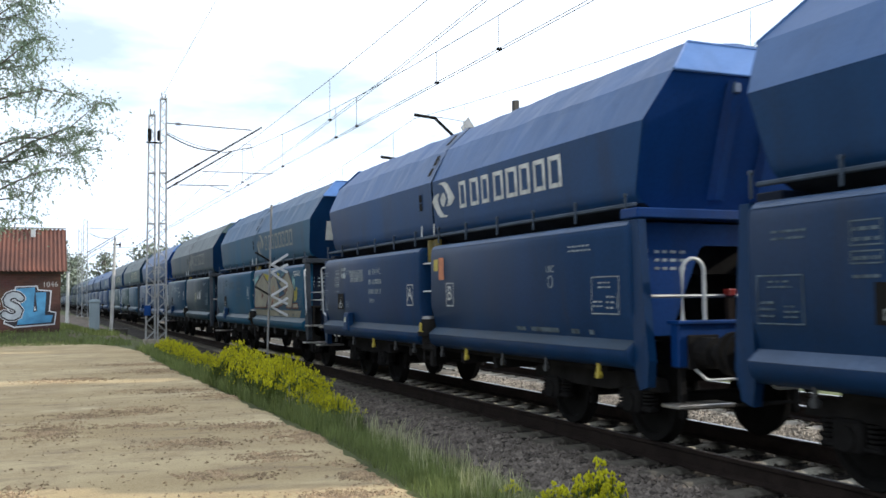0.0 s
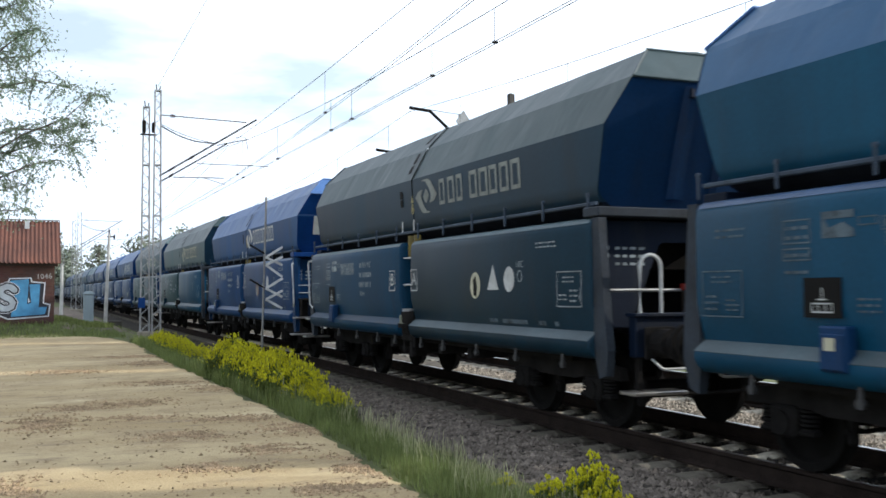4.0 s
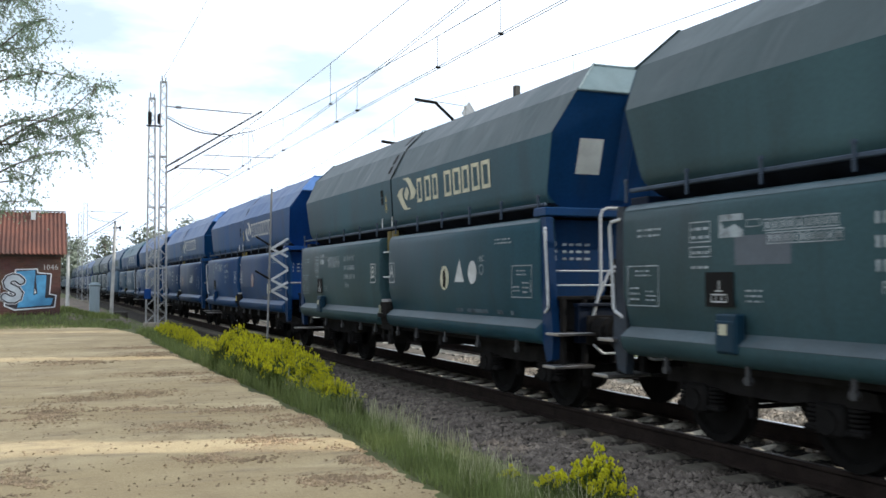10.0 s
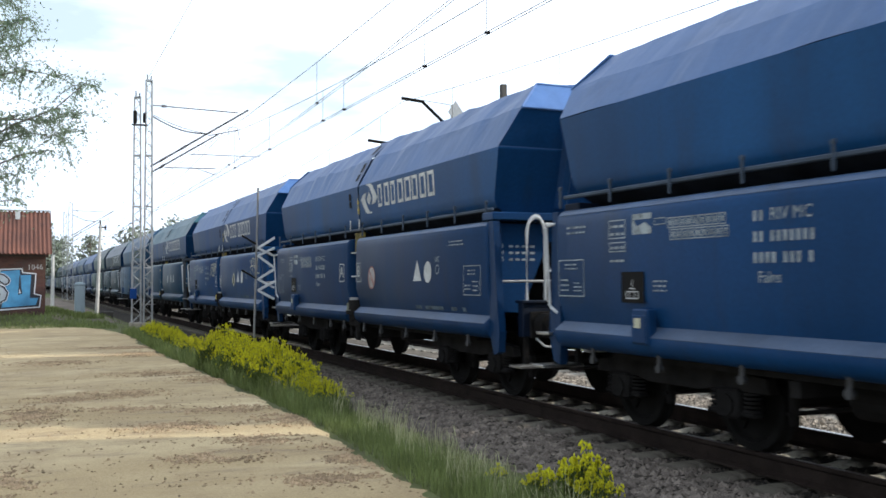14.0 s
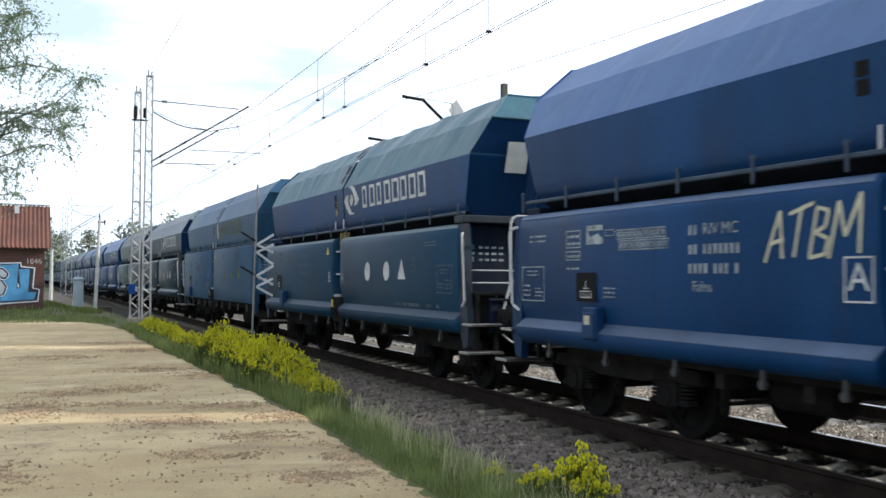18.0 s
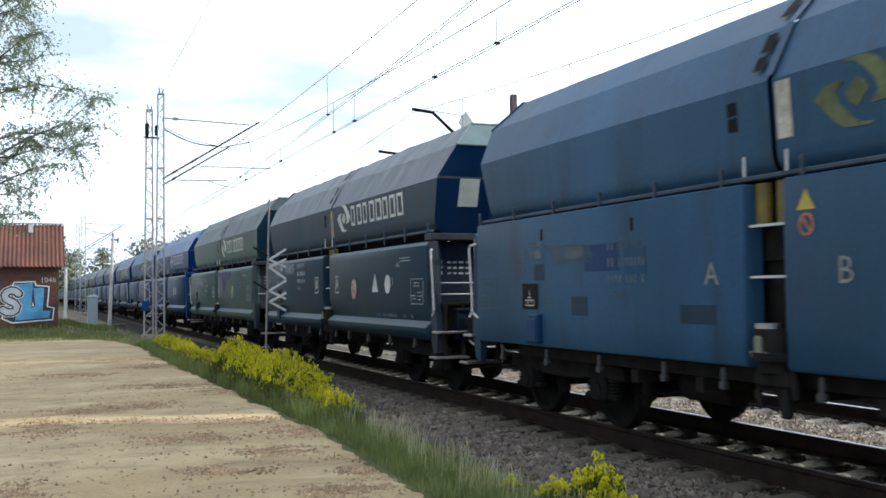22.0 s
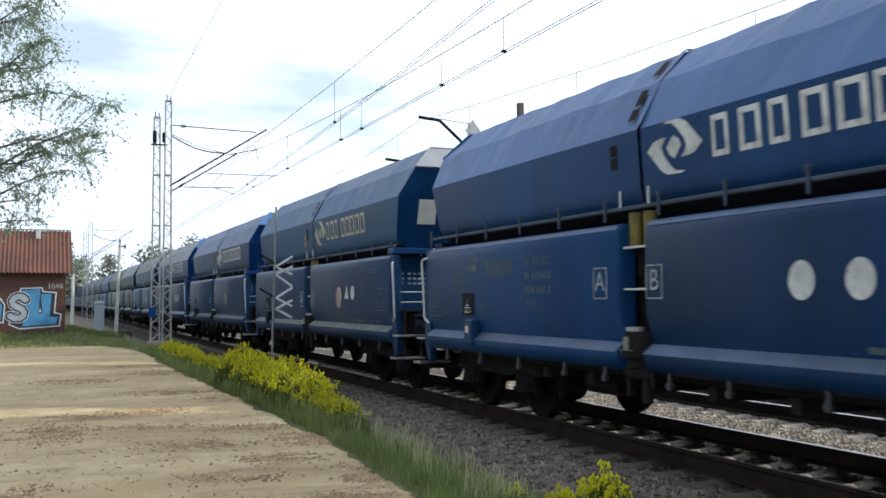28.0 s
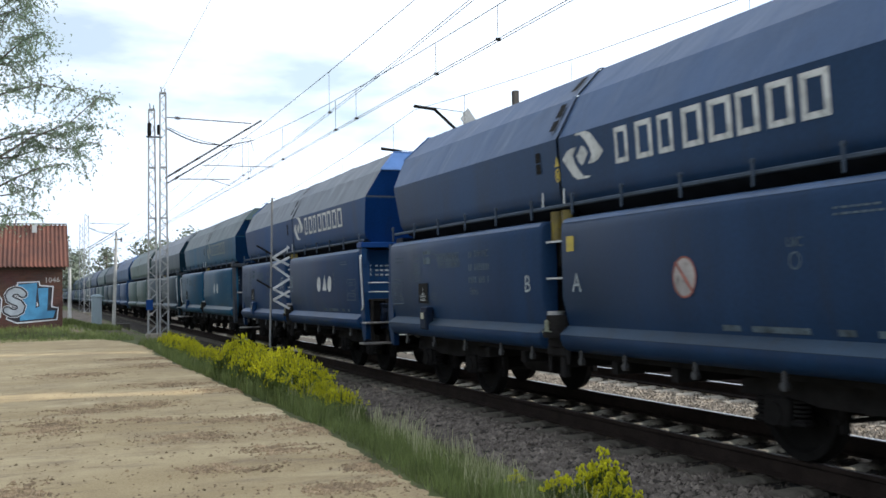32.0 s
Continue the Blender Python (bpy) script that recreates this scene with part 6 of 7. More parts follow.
# ---- catenary ----
def lattice_mast(x, y, z0, z1, w0, w1, label, detail=True):
    """Four steel angles laced together, tapering upwards, on a concrete foot."""
    m = new("catenary_mast")
    tagged(m, label, "mast", "catenary masts")
    for a in (-1, 1):
        for b in (-1, 1):
            bm = bmesh.new()
            tube(bm, [(x + a * w0 / 2, y + b * w0 / 2, z0), (x + a * w1 / 2, y + b * w1 / 2, z1)], 0.024, 4)
            part("leg_angle", bm, GALV, m)
    bm = bmesh.new()
    z, side = z0 + 0.1, 1
    while z < z1 - 0.15:
        w = w0 + (w1 - w0) * (z - z0) / (z1 - z0)
        step = max(0.26, w * 0.95)
        wn = w0 + (w1 - w0) * (z + step - z0) / (z1 - z0)
        if detail:
            for b in (-1, 1):
                tube(bm, [(x - side * w / 2, y + b * w / 2, z), (x + side * wn / 2, y + b * wn / 2, z + step)], 0.011, 4)
                tube(bm, [(x + b * w / 2, y - side * w / 2, z), (x + b * wn / 2, y + side * wn / 2, z + step)], 0.011, 4)
        else:
            tube(bm, [(x - side * w / 2, y - w / 2, z), (x + side * wn / 2, y - wn / 2, z + step)], 0.02, 4)
        z += step
        side = -side
    part("lacing", bm, GALV, m)["kind"] = "stuff"
    if detail:
        for zz in (z0 + 2.2, z0 + 4.6, z0 + 6.6, z1 - 0.05):
            bm = bmesh.new()
            w = w0 + (w1 - w0) * (zz - z0) / (z1 - z0) + 0.03
            box(bm, x - w / 2, x + w / 2, y - w / 2, y + w / 2, zz, zz + 0.05)
            part("collar", bm, GALV, m)
        bm = bmesh.new()
        tube(bm, [(x - 0.05, y, z1), (x - 0.07, y, z1 + 0.22)], 0.02, 6)
        tube(bm, [(x + 0.06, y, z1), (x + 0.09, y, z1 + 0.16)], 0.02, 6)
        part("spike", bm, DARK, m)
    bm = bmesh.new()
    box(bm, x - w0 * 0.75, x + w0 * 0.75, y - w0 * 0.75, y + w0 * 0.75, -0.5, z0 + 0.1, 0.03)
    part("foot", bm, M_CONCRETE, m)
    return m


def cantilever(mast, x, y, dz=0.0, k=1.0):
    """Tubular arm with its stay, steady arm and insulators, reaching over the track."""
    def P(px, pz):
        return (x + (px - 4.62) * k, y, pz + dz)
    bm = bmesh.new()
    tube(bm, [P(4.62, 6.2), P(8.46, 8.68)], 0.035, 8)
    tube(bm, [P(4.70, 6.0), P(7.25, 7.62)], 0.03, 8)
    part("bracket_arm", bm, ARMSTEEL, mast)
    bm = bmesh.new()
    tube(bm, [P(4.70, 8.62), P(8.05, 8.54)], 0.022, 6)
    part("top_stay", bm, ARMSTEEL, mast)
    bm = bmesh.new()
    pts = [P(4.70 + 2.1 * i / 8, 8.17 - 0.56 * i / 8 - 0.18 * math.sin(math.pi * i / 8)) for i in range(9)]
    tube(bm, pts, 0.025, 6)
    tube(bm, [P(4.70 + 2.1 * i / 8, 8.24 - 0.63 * i / 8 - 0.10 * math.sin(math.pi * i / 8)) for i in range(9)], 0.012, 6)
    part("feeder_cable", bm, DARK, mast)
    bm = bmesh.new()
    tube(bm, [P(6.07, 6.76), P(8.97, 6.78)], 0.016, 6)
    tube(bm, [P(5.16, 6.18), P(7.15, 6.22)], 0.02, 6)
    tube(bm, [P(6.35, 6.20), P(7.20, 5.95)], 0.014, 6)
    tube(bm, [P(6.85, 7.54), P(8.15, 7.86)], 0.018, 6)
    tube(bm, [P(7.6, 7.9), P(8.0, 7.95), P(8.12, 7.41)], 0.012, 6)
    tube(bm, [P(8.0, 6.78), P(8.0, 6.45)], 0.01, 6)
    part("steady_arm", bm, ARMSTEEL, mast)
    bm = bmesh.new()
    for a, b, f in (((4.62, 6.2), (8.46, 8.68), 0.10), ((4.62, 6.2), (8.46, 8.68), 0.30), ((4.70, 8.62), (8.05, 8.54), 0.10), ((4.70, 6.0), (7.25, 7.62), 0.12)):
        for j in range(5):
            t = f + j * 0.012
            q = P(a[0] + (b[0] - a[0]) * t, a[1] + (b[1] - a[1]) * t)
            disc(bm, q, 0.065, "x", 0.02, 10)
    part("insulator", bm, material("brown_porcelain", (0.06, 0.04, 0.035), 0.25, 0, 0.2, 5, 40, 0), mast)["kind"] = "stuff"


def wire(name, x, rows, r, label):
    """A hanging wire along the track: rows of y and z."""
    bm = bmesh.new()
    tube(bm, [(x, y, z) for y, z in rows], r, 5)
    w = part(name, bm, material("dark_copper_wire", (0.012, 0.011, 0.011), 0.7, 0.0, 0.2, 5, 40, 0))
    tagged(w, label, "wire", "overhead wires")
    return w


def sag(y0, y1, z0, dip, n=16):
    return [(y0 + (y1 - y0) * i / n, z0 - dip * 4 * (i / n) * (1 - i / n)) for i in range(n + 1)]


def level(rows, y):
    for (a, p), (b, q) in zip(rows, rows[1:]):
        if a <= y <= b:
            return p + (q - p) * (y - a) / (b - a)
    return rows[-1][1]


def span(x, contact, messenger, label, hangers):
    c = wire("contact_wire", x - 0.03, contact, 0.0070, label + " contact wire")
    wire("contact_wire", x + 0.05, contact, 0.0070, label + " contact wire")
    wire("messenger_wire", x, messenger, 0.0080, label + " messenger wire")
    for y in hangers:
        bm = bmesh.new()
        tube(bm, [(x, y, level(contact, y)), (x, y, level(messenger, y))], 0.006, 4)
        box(bm, x - 0.04, x + 0.055, y - 0.015, y + 0.015, level(contact, y) - 0.015, level(contact, y) + 0.03)
        tagged(part("dropper", bm, DARK), "thin dropper between two overhead wires", "dropper", "droppers")
    return c


# ---- the red-roofed hut ----

def brick_material():
    m = bpy.data.materials.new("old_brick")
    m.use_nodes = True
    n, l = m.node_tree.nodes, m.node_tree.links
    b = n["Principled BSDF"]
    b.inputs["Roughness"].default_value = 0.9
    co = n.new("ShaderNodeTexCoord")
    mp = n.new("ShaderNodeMapping")
    mp.inputs["Rotation"].default_value = (radians(90), 0, 0)
    l.new(co.outputs["Object"], mp.inputs["Vector"])
    br = n.new("ShaderNodeTexBrick")
    br.inputs["Scale"].default_value = 1.0
    br.inputs["Brick Width"].default_value, br.inputs["Row Height"].default_value, br.inputs["Mortar Size"].default_value = 0.26, 0.075, 0.008
    br.inputs["Color1"].default_value = (0.115, 0.048, 0.034, 1)
    br.inputs["Color2"].default_value = (0.082, 0.034, 0.026, 1)
    br.inputs["Mortar"].default_value = (0.095, 0.070, 0.058, 1)
    l.new(mp.outputs["Vector"], br.inputs["Vector"])
    no = n.new("ShaderNodeTexNoise")
    no.inputs["Scale"].default_value, no.inputs["Detail"].default_value = 1.6, 6
    l.new(co.outputs["Object"], no.inputs["Vector"])
    mx = n.new("ShaderNodeMix")
    mx.data_type, mx.blend_type = "RGBA", "MULTIPLY"
    mx.inputs["Factor"].default_value = 0.55
    l.new(br.outputs["Color"], mx.inputs["A"])
    l.new(no.outputs["Color"], mx.inputs["B"])
    l.new(mx.outputs["Result"], b.inputs["Base Color"])
    bp = n.new("ShaderNodeBump")
    bp.inputs["Strength"].default_value = 0.4
    bp.inputs["Distance"].default_value = 0.01
    l.new(br.outputs["Fac"], bp.inputs["Height"])
    bp.invert = True
    l.new(bp.outputs["Normal"], b.inputs["Normal"])
    return m


def hut():
    h = new("brick_hut")
    tagged(h, "small dark red brick hut with rusty corrugated roof and graffiti", "hut")
    brick = brick_material()
    x0, x1, y0, y1 = -7.5, 1.0, 46.0, 50.6
    zb, ze, zr = -0.4, 2.95, 4.95
    ym = (y0 + y1) / 2
    bm = bmesh.new()
    box(bm, x0, x1, y0, y0 + 0.3, zb, ze)
    part("front_wall", bm, brick, h)
    bm = bmesh.new()
    box(bm, x0, x1, y1 - 0.3, y1, zb, ze)
    part("back_wall", bm, brick, h)
    for xa, xb in ((x0, x0 + 0.3), (x1 - 0.3, x1)):
        bm = bmesh.new()
        prof = [(y0 + 0.3, zb), (y1 - 0.3, zb), (y1 - 0.3, ze), (ym, zr - 0.12), (y0 + 0.3, ze)]
        a = [bm.verts.new((xa, y, z)) for y, z in prof]
        b = [bm.verts.new((xb, y, z)) for y, z in prof]
        for i in range(5):
            bm.faces.new((a[i], a[(i + 1) % 5], b[(i + 1) % 5], b[i]))
        bm.faces.new(a)
        bm.faces.new(b[::-1])
        bmesh.ops.recalc_face_normals(bm, faces=bm.faces[:])
        part("gable_wall", bm, brick, h)
    roof_mat = material("rusty_corrugated_sheet", (0.105, 0.038, 0.024), 0.85, 0.0, 0.35, 0.9, 30, 0.2, (0.045, 0.022, 0.017), 0.8, True)
    for s in (1, -1):
        bm = bmesh.new()
        n = 220
        a, b = [], []
        for i in range(n + 1):
            x = x0 - 0.3 + (x1 - x0 + 0.55) * i / n
            dz = 0.035 * math.sin(x * 2 * math.pi / 0.177)
            ye = y0 - 0.35 if s == 1 else y1 + 0.35
            a.append(bm.verts.new((x, ye, ze - 0.02 + dz)))
            b.append(bm.verts.new((x, ym, zr + dz)))
        for i in range(n):
            bm.faces.new((a[i], a[i + 1], b[i + 1], b[i]) if s == 1 else (b[i], b[i + 1], a[i + 1], a[i]))
        r = part("roof_sheet", bm, roof_mat, h, "rusty red corrugated sheet")
        so = r.modifiers.new("thickness", "SOLIDIFY")
        so.thickness = 0.012
    bm = bmesh.new()
    box(bm, x0 - 0.3, x1 + 0.25, ym - 0.1, ym + 0.1, zr + 0.02, zr + 0.07, 0.01)
    part("ridge_cap", bm, GALV, h)
    bm = bmesh.new()
    box(bm, -0.25, -0.05, ym - 0.55, ym - 0.30, zr - 0.40, zr - 0.02)
    part("patch_sheet", bm, HANDRAIL, h, "pale patch on the roof")
    bm = bmesh.new()
    tube(bm, [(-0.95, ym, zr), (-0.93, ym, zr + 0.2)], 0.03, 6)
    part("vent_stub", bm, DARK, h)
    bm = bmesh.new()
    box(bm, x0 - 0.2, x1 + 0.12, y0 - 0.10, y0 - 0.04, ze - 0.14, ze - 0.05)
    part("fascia", bm, material("dark_wood", (0.04, 0.03, 0.025), 0.8), h)
    # graffiti: plain blue block letters with a white edge and dark shade
    cols = [material("graffiti_dark", (0.012, 0.012, 0.02), 0.6, 0, 0.1), material("graffiti_white", (0.55, 0.57, 0.6), 0.6, 0, 0.1), material("graffiti_blue", (0.05, 0.22, 0.40), 0.6, 0, 0.25, 2.5)]
    def blob(pts, name, mat, d):
        bm = bmesh.new()
        bm.faces.new([bm.verts.new((x, y0 - d, z)) for x, z in pts])
        f = bmesh.ops.extrude_face_region(bm, geom=bm.faces[:])
        bmesh.ops.translate(bm, verts=[v for v in f["geom"] if isinstance(v, bmesh.types.BMVert)], vec=(0, -0.003, 0))
        bmesh.ops.recalc_face_normals(bm, faces=bm.faces[:])
        return part(name, bm, mat, h)
    def grow(pts, g):
        """Set an outline outwards by g."""
        area = sum(p[0] * q[1] - q[0] * p[1] for p, q in zip(pts, pts[1:] + pts[:1]))
        s = 1 if area > 0 else -1
        out = []
        for i, q in enumerate(pts):
            a, c = pts[i - 1], pts[(i + 1) % len(pts)]
            e, f = Vector((q[0] - a[0], q[1] - a[1])).normalized(), Vector((c[0] - q[0], c[1] - q[1])).normalized()
            n = Vector((e.y + f.y, -e.x - f.x)) * s
            k = g / max(0.35, n.length / 2) if n.length > 1e-4 else 0
            n = n.normalized() * min(k, g * 1.8)
            out.append((q[0] + n.x, q[1] + n.y))
        return out
    def stroke(path, width, name, mat, d):
        """A brush stroke of even width along a bent line, with round ends."""
        n = len(path)
        left, right = [], []
        for i, (x, z) in enumerate(path):
            p, q = path[max(0, i - 1)], path[min(n - 1, i + 1)]
            t = Vector((q[0] - p[0], q[1] - p[1])).normalized()
            left.append((x - t.y * width / 2, z + t.x * width / 2))
            right.append((x + t.y * width / 2, z - t.x * width / 2))
        bm = bmesh.new()
        a = [bm.verts.new((x, y0 - d, z)) for x, z in left]
        b = [bm.verts.new((x, y0 - d, z)) for x, z in right]
        for i in range(n - 1):
            bm.faces.new((a[i], b[i], b[i + 1], a[i + 1]))
        for x, z in (path[0], path[-1]):
            bm.faces.new([bm.verts.new((x + width / 2 * math.cos(k * math.pi / 8), y0 - d - 0.001, z + width / 2 * math.sin(k * math.pi / 8))) for k in range(16)])
        return part(name, bm, mat, h)
    U = [(-0.81, 2.15), (-0.05, 2.23), (-0.03, 1.99), (0.42, 2.01), (0.37, 0.99), (0.71, 1.0), (0.62, 0.68), (-0.75, 0.58), (-0.68, 1.0), (-0.59, 1.54)]
    edge = [(-0.83, 2.27), (0.06, 2.30), (0.10, 2.13), (0.64, 2.08), (0.58, 1.19), (0.85, 1.12), (0.79, 0.57), (-0.86, 0.45), (-1.30, 0.66), (-1.0, 1.7)]
    blob(edge, "graffiti_edge", cols[1], 0.004)
    blob(grow(edge, -0.035), "graffiti_shade", cols[0], 0.008)
    blob(U, "graffiti_letter", cols[2], 0.012)
    blob([(-0.05, 1.99), (-0.02, 1.99), (0.06, 1.19), (-0.10, 1.12)], "graffiti_shade", cols[0], 0.016)
    blob([(-0.05, 1.42), (0.01, 1.22), (-0.06, 1.19)], "graffiti_edge", cols[1], 0.020)
    bend = [(-0.62, 1.75), (-0.75, 1.87), (-0.92, 1.90), (-1.08, 1.83), (-1.17, 1.69), (-1.13, 1.54), (-0.97, 1.44), (-0.78, 1.35), (-0.67, 1.20), (-0.72, 1.03), (-0.88, 0.94), (-1.07, 0.94), (-1.24, 1.05)]
    stroke(bend, 0.44, "graffiti_edge", cols[1], 0.022)
    stroke(bend, 0.39, "graffiti_shade", cols[0], 0.025)
    stroke(bend, 0.25, "graffiti_letter", material("graffiti_silver", (0.30, 0.34, 0.38), 0.6, 0, 0.2, 2.5), 0.028)
    L = [(-2.9, 0.8), (-2.8, 2.0), (-1.85, 1.95), (-1.55, 1.5), (-1.6, 0.85)]
    blob(grow(L, 0.12), "graffiti_edge", cols[1], 0.004)
    blob(grow(L, 0.07), "graffiti_shade", cols[0], 0.008)
    blob(L, "graffiti_letter", cols[2], 0.012)
    me = letters("1046", 0.33, material("thin_white_spray", (0.36, 0.35, 0.35), 0.7, 0, 0.3))
    put("graffiti_number", me, None, h, Matrix(((0.98, -0.04, 0, 0.58), (0, 0, -1, y0 - 0.01), (0.05, 1.0, 0, 2.34), (0, 0, 0, 1))))


# ---- crossing sign, cabinet, posts ----
def crossing_sign():
    """Two crossbucks one above the other on a leaning pole, seen from the side."""
    s = new("crossing_sign")
    tagged(s, "grey pole with two white crossbucks, railway crossing sign", "sign")
    bm = bmesh.new()
    tube(bm, [(4.40, 20, -0.6), (4.47, 20, 0.42), (4.55, 20, 3.63)], 0.022, 10)
    part("pole", bm, material("dull_pole_steel", (0.20, 0.20, 0.20), 0.6, 0.3, 0.2, 5, 50, 0.1), s)
    def plank(a, b, name, mat, lab):
        a, b = Vector(a), Vector(b)
        d = (b - a).normalized()
        n = d.cross(Vector((0, 1, 0))).normalized() * 0.024
        bm = bmesh.new()
        vs = []
        for y in (-0.012, 0.012):
            vs.append([bm.verts.new(p + Vector((0, y, 0))) for p in (a + n, b + n, b - n, a - n)])
        bm.faces.new(vs[0])
        bm.faces.new(vs[1][::-1])
        for i in range(4):
            bm.faces.new((vs[0][i], vs[0][(i + 1) % 4], vs[1][(i + 1) % 4], vs[1][i]))
        bmesh.ops.recalc_face_normals(bm, faces=bm.faces[:])
        part(name, bm, mat, s, lab)
    y = 19.90
    for top, mid, low in ((2.58, 2.36, 2.20), (2.37, 2.20, 1.95), (1.92, 1.71, 1.53), (1.66, 1.48, 1.29)):
        plank((4.53, y, mid), (4.88, y, top), "crossbuck_plank", HANDRAIL, "white plank")
        plank((4.53, y + 0.03, mid), (4.88, y + 0.03, low), "crossbuck_plank", HANDRAIL, "white plank")
    for z in (2.44, 1.72):
        bm = bmesh.new()
        tube(bm, [(4.52, y + 0.1, z), (4.21, y + 0.1, z + 0.18)], 0.022, 6)
        part("bracket", bm, DARK, s)


def cabinet():
    c = new("relay_cabinet")
    tagged(c, "pale blue-grey metal relay cabinet standing in grass", "cabinet")
    x, y = 2.85, 54.0
    m = material("cabinet_paint", (0.30, 0.37, 0.40), 0.5, 0.1, 0.12, 2, 40, 0.05, (0.15, 0.15, 0.14), 0.3, True)
    bm = bmesh.new()
    box(bm, x - 0.25, x + 0.25, y - 0.22, y + 0.22, -0.25, 1.52, 0.02)
    part("body", bm, m, c)
    bm = bmesh.new()
    box(bm, x - 0.30, x + 0.30, y - 0.27, y + 0.27, 1.52, 1.60, 0.03)
    box(bm, x - 0.24, x + 0.24, y - 0.21, y + 0.21, 1.60, 1.66, 0.03)
    box(bm, x - 0.15, x + 0.15, y - 0.13, y + 0.13, 1.66, 1.69, 0.015)
    part("cap", bm, m, c)
    bm = bmesh.new()
    box(bm, x - 0.20, x + 0.20, y - 0.24, y - 0.22, 0.0, 1.42, 0.008)
    part("door", bm, m, c)


def small_post():
    p = new("signal_post")
    tagged(p, "slender pale grey post with a small bracket head", "post")
    bm = bmesh.new()
    tube(bm, [(3.55, 52, -0.4), (3.72, 52, 4.65)], [0.10, 0.07], 8)
    part("shaft", bm, material("pale_concrete", (0.48, 0.47, 0.44), 0.8, 0, 0.15), p)
    bm = bmesh.new()
    box(bm, 3.6, 4.0, 51.95, 52.05, 4.45, 4.52)
    tube(bm, [(3.72, 52, 4.6), (3.70, 52, 4.85)], 0.04, 6)
    tube(bm, [(3.95, 52, 4.35), (3.97, 52, 4.6)], 0.04, 6)
    part("head", bm, DARK, p)


# ---- plants ----
M_LEAF = material("willow_leaf", (0.165, 0.225, 0.155), 0.65, 0, 0.3, 2, 20, 0, spec=0.3, random_tint=0.35)


def backlit(m, amount):
    """Let light through a thin leaf."""
    n, l = m.node_tree.nodes, m.node_tree.links
    b, out = n["Principled BSDF"], n["Material Output"]
    tr, mx = n.new("ShaderNodeBsdfTranslucent"), n.new("ShaderNodeMixShader")
    l.new(b.inputs["Base Color"].links[0].from_socket, tr.inputs["Color"])
    mx.inputs["Fac"].default_value = amount
    l.new(b.outputs["BSDF"], mx.inputs[1])
    l.new(tr.outputs["BSDF"], mx.inputs[2])
    l.new(mx.outputs["Shader"], out.inputs["Surface"])


backlit(M_LEAF, 0.45)
M_BARK = material("bark", (0.09, 0.07, 0.055), 0.95, 0, 0.3, 4, 30, 0.5)
M_GRASS = material("grass_blade", (0.150, 0.185, 0.062), 0.7, 0, 0.3, 1.5, 10, 0, spec=0.25, random_tint=0.4)
M_WEED = material("weed_leaf", (0.110, 0.150, 0.034), 0.7, 0, 0.3, 1.5, 10, 0, spec=0.25, random_tint=0.4)
M_STRAW = material("dry_grass_blade", (0.42, 0.42, 0.24), 0.8, 0, 0.2, 1.5, 10, 0, spec=0.2, random_tint=0.3)
M_BLOOM = material("yellow_bloom", (0.54, 0.52, 0.020), 0.7, 0, 0.25, 6, 30, 0, spec=0.2, random_tint=0.3)
M_FARLEAF = material("far_foliage", (0.20, 0.23, 0.175), 0.9, 0, 0.3, 0.6, 6, 0, spec=0.2, random_tint=0.35)

for m in (M_GRASS, M_WEED, M_STRAW, M_BLOOM):
    backlit(m, 0.35)


def mesh_from(name, V, F, mat):
    me = bpy.data.meshes.new(name)
    me.from_pydata(V, [], F)
    me.materials.append(mat)
    return me


def blade(V, F, p, lean, h, w, bend, yaw):
    """A grass blade in three bent pieces."""
    at = len(V)
    c, s = math.cos(yaw), math.sin(yaw)
    for i, f in enumerate((0.0, 0.45, 0.8)):
        ww = w * (1 - 0.55 * f)
        off = lean * f + bend * f * f
        for q in (-ww, ww):
            V.append((p[0] + c * q - s * off, p[1] + s * q + c * off, p[2] + h * f))
    off = lean + bend
    V.append((p[0] - s * off, p[1] + c * off, p[2] + h))
    F += [(at, at + 1, at + 3, at + 2), (at + 2, at + 3, at + 5, at + 4), (at + 4, at + 5, at + 6)]


def grass(name, mat, zones, seed, label):
    rnd = random.Random(seed)
    V, F = [], []
    for n, place, hlo, hhi, w in zones:
        for _ in range(n):
            x, y = place(rnd)
            h = rnd.uniform(hlo, hhi)
            z = max(land(x, y), bed_height(x, y) if x > 4.4 else -9) - 0.02
            blade(V, F, (x, y, z), rnd.uniform(-0.1, 0.1), h, w, rnd.uniform(-0.35, 0.35) * h, rnd.uniform(0, 6.28))
    return tagged(new(name, mesh_from(name, V, F, mat)), label, "grass", kind="stuff")


def dry_tufts(name, mat, spots, seed, label):
    """Loose tufts of long pale stalks that fan out and bend over."""
    rnd = random.Random(seed)
    V, F = [], []
    for n, place, hlo, hhi, w in spots:
        for _ in range(n):
            x, y = place(rnd)
            way, tall = rnd.uniform(0, 6.28), rnd.uniform(hlo, hhi)
            for _ in range(rnd.randint(4, 9)):
                a, r = rnd.uniform(0, 6.28), 0.07 * math.sqrt(rnd.random())
                px, py = x + r * math.cos(a), y + r * math.sin(a)
                h = tall * rnd.uniform(0.55, 1.1)
                z = max(land(px, py), bed_height(px, py) if px > 4.4 else -9) - 0.02
                blade(V, F, (px, py, z), rnd.uniform(-0.04, 0.06), h, w * rnd.uniform(0.7, 1.2), rnd.uniform(0.05, 0.55) * h, way + rnd.gauss(0, 0.9))
    return tagged(new(name, mesh_from(name, V, F, mat)), label, "grass", kind="stuff")


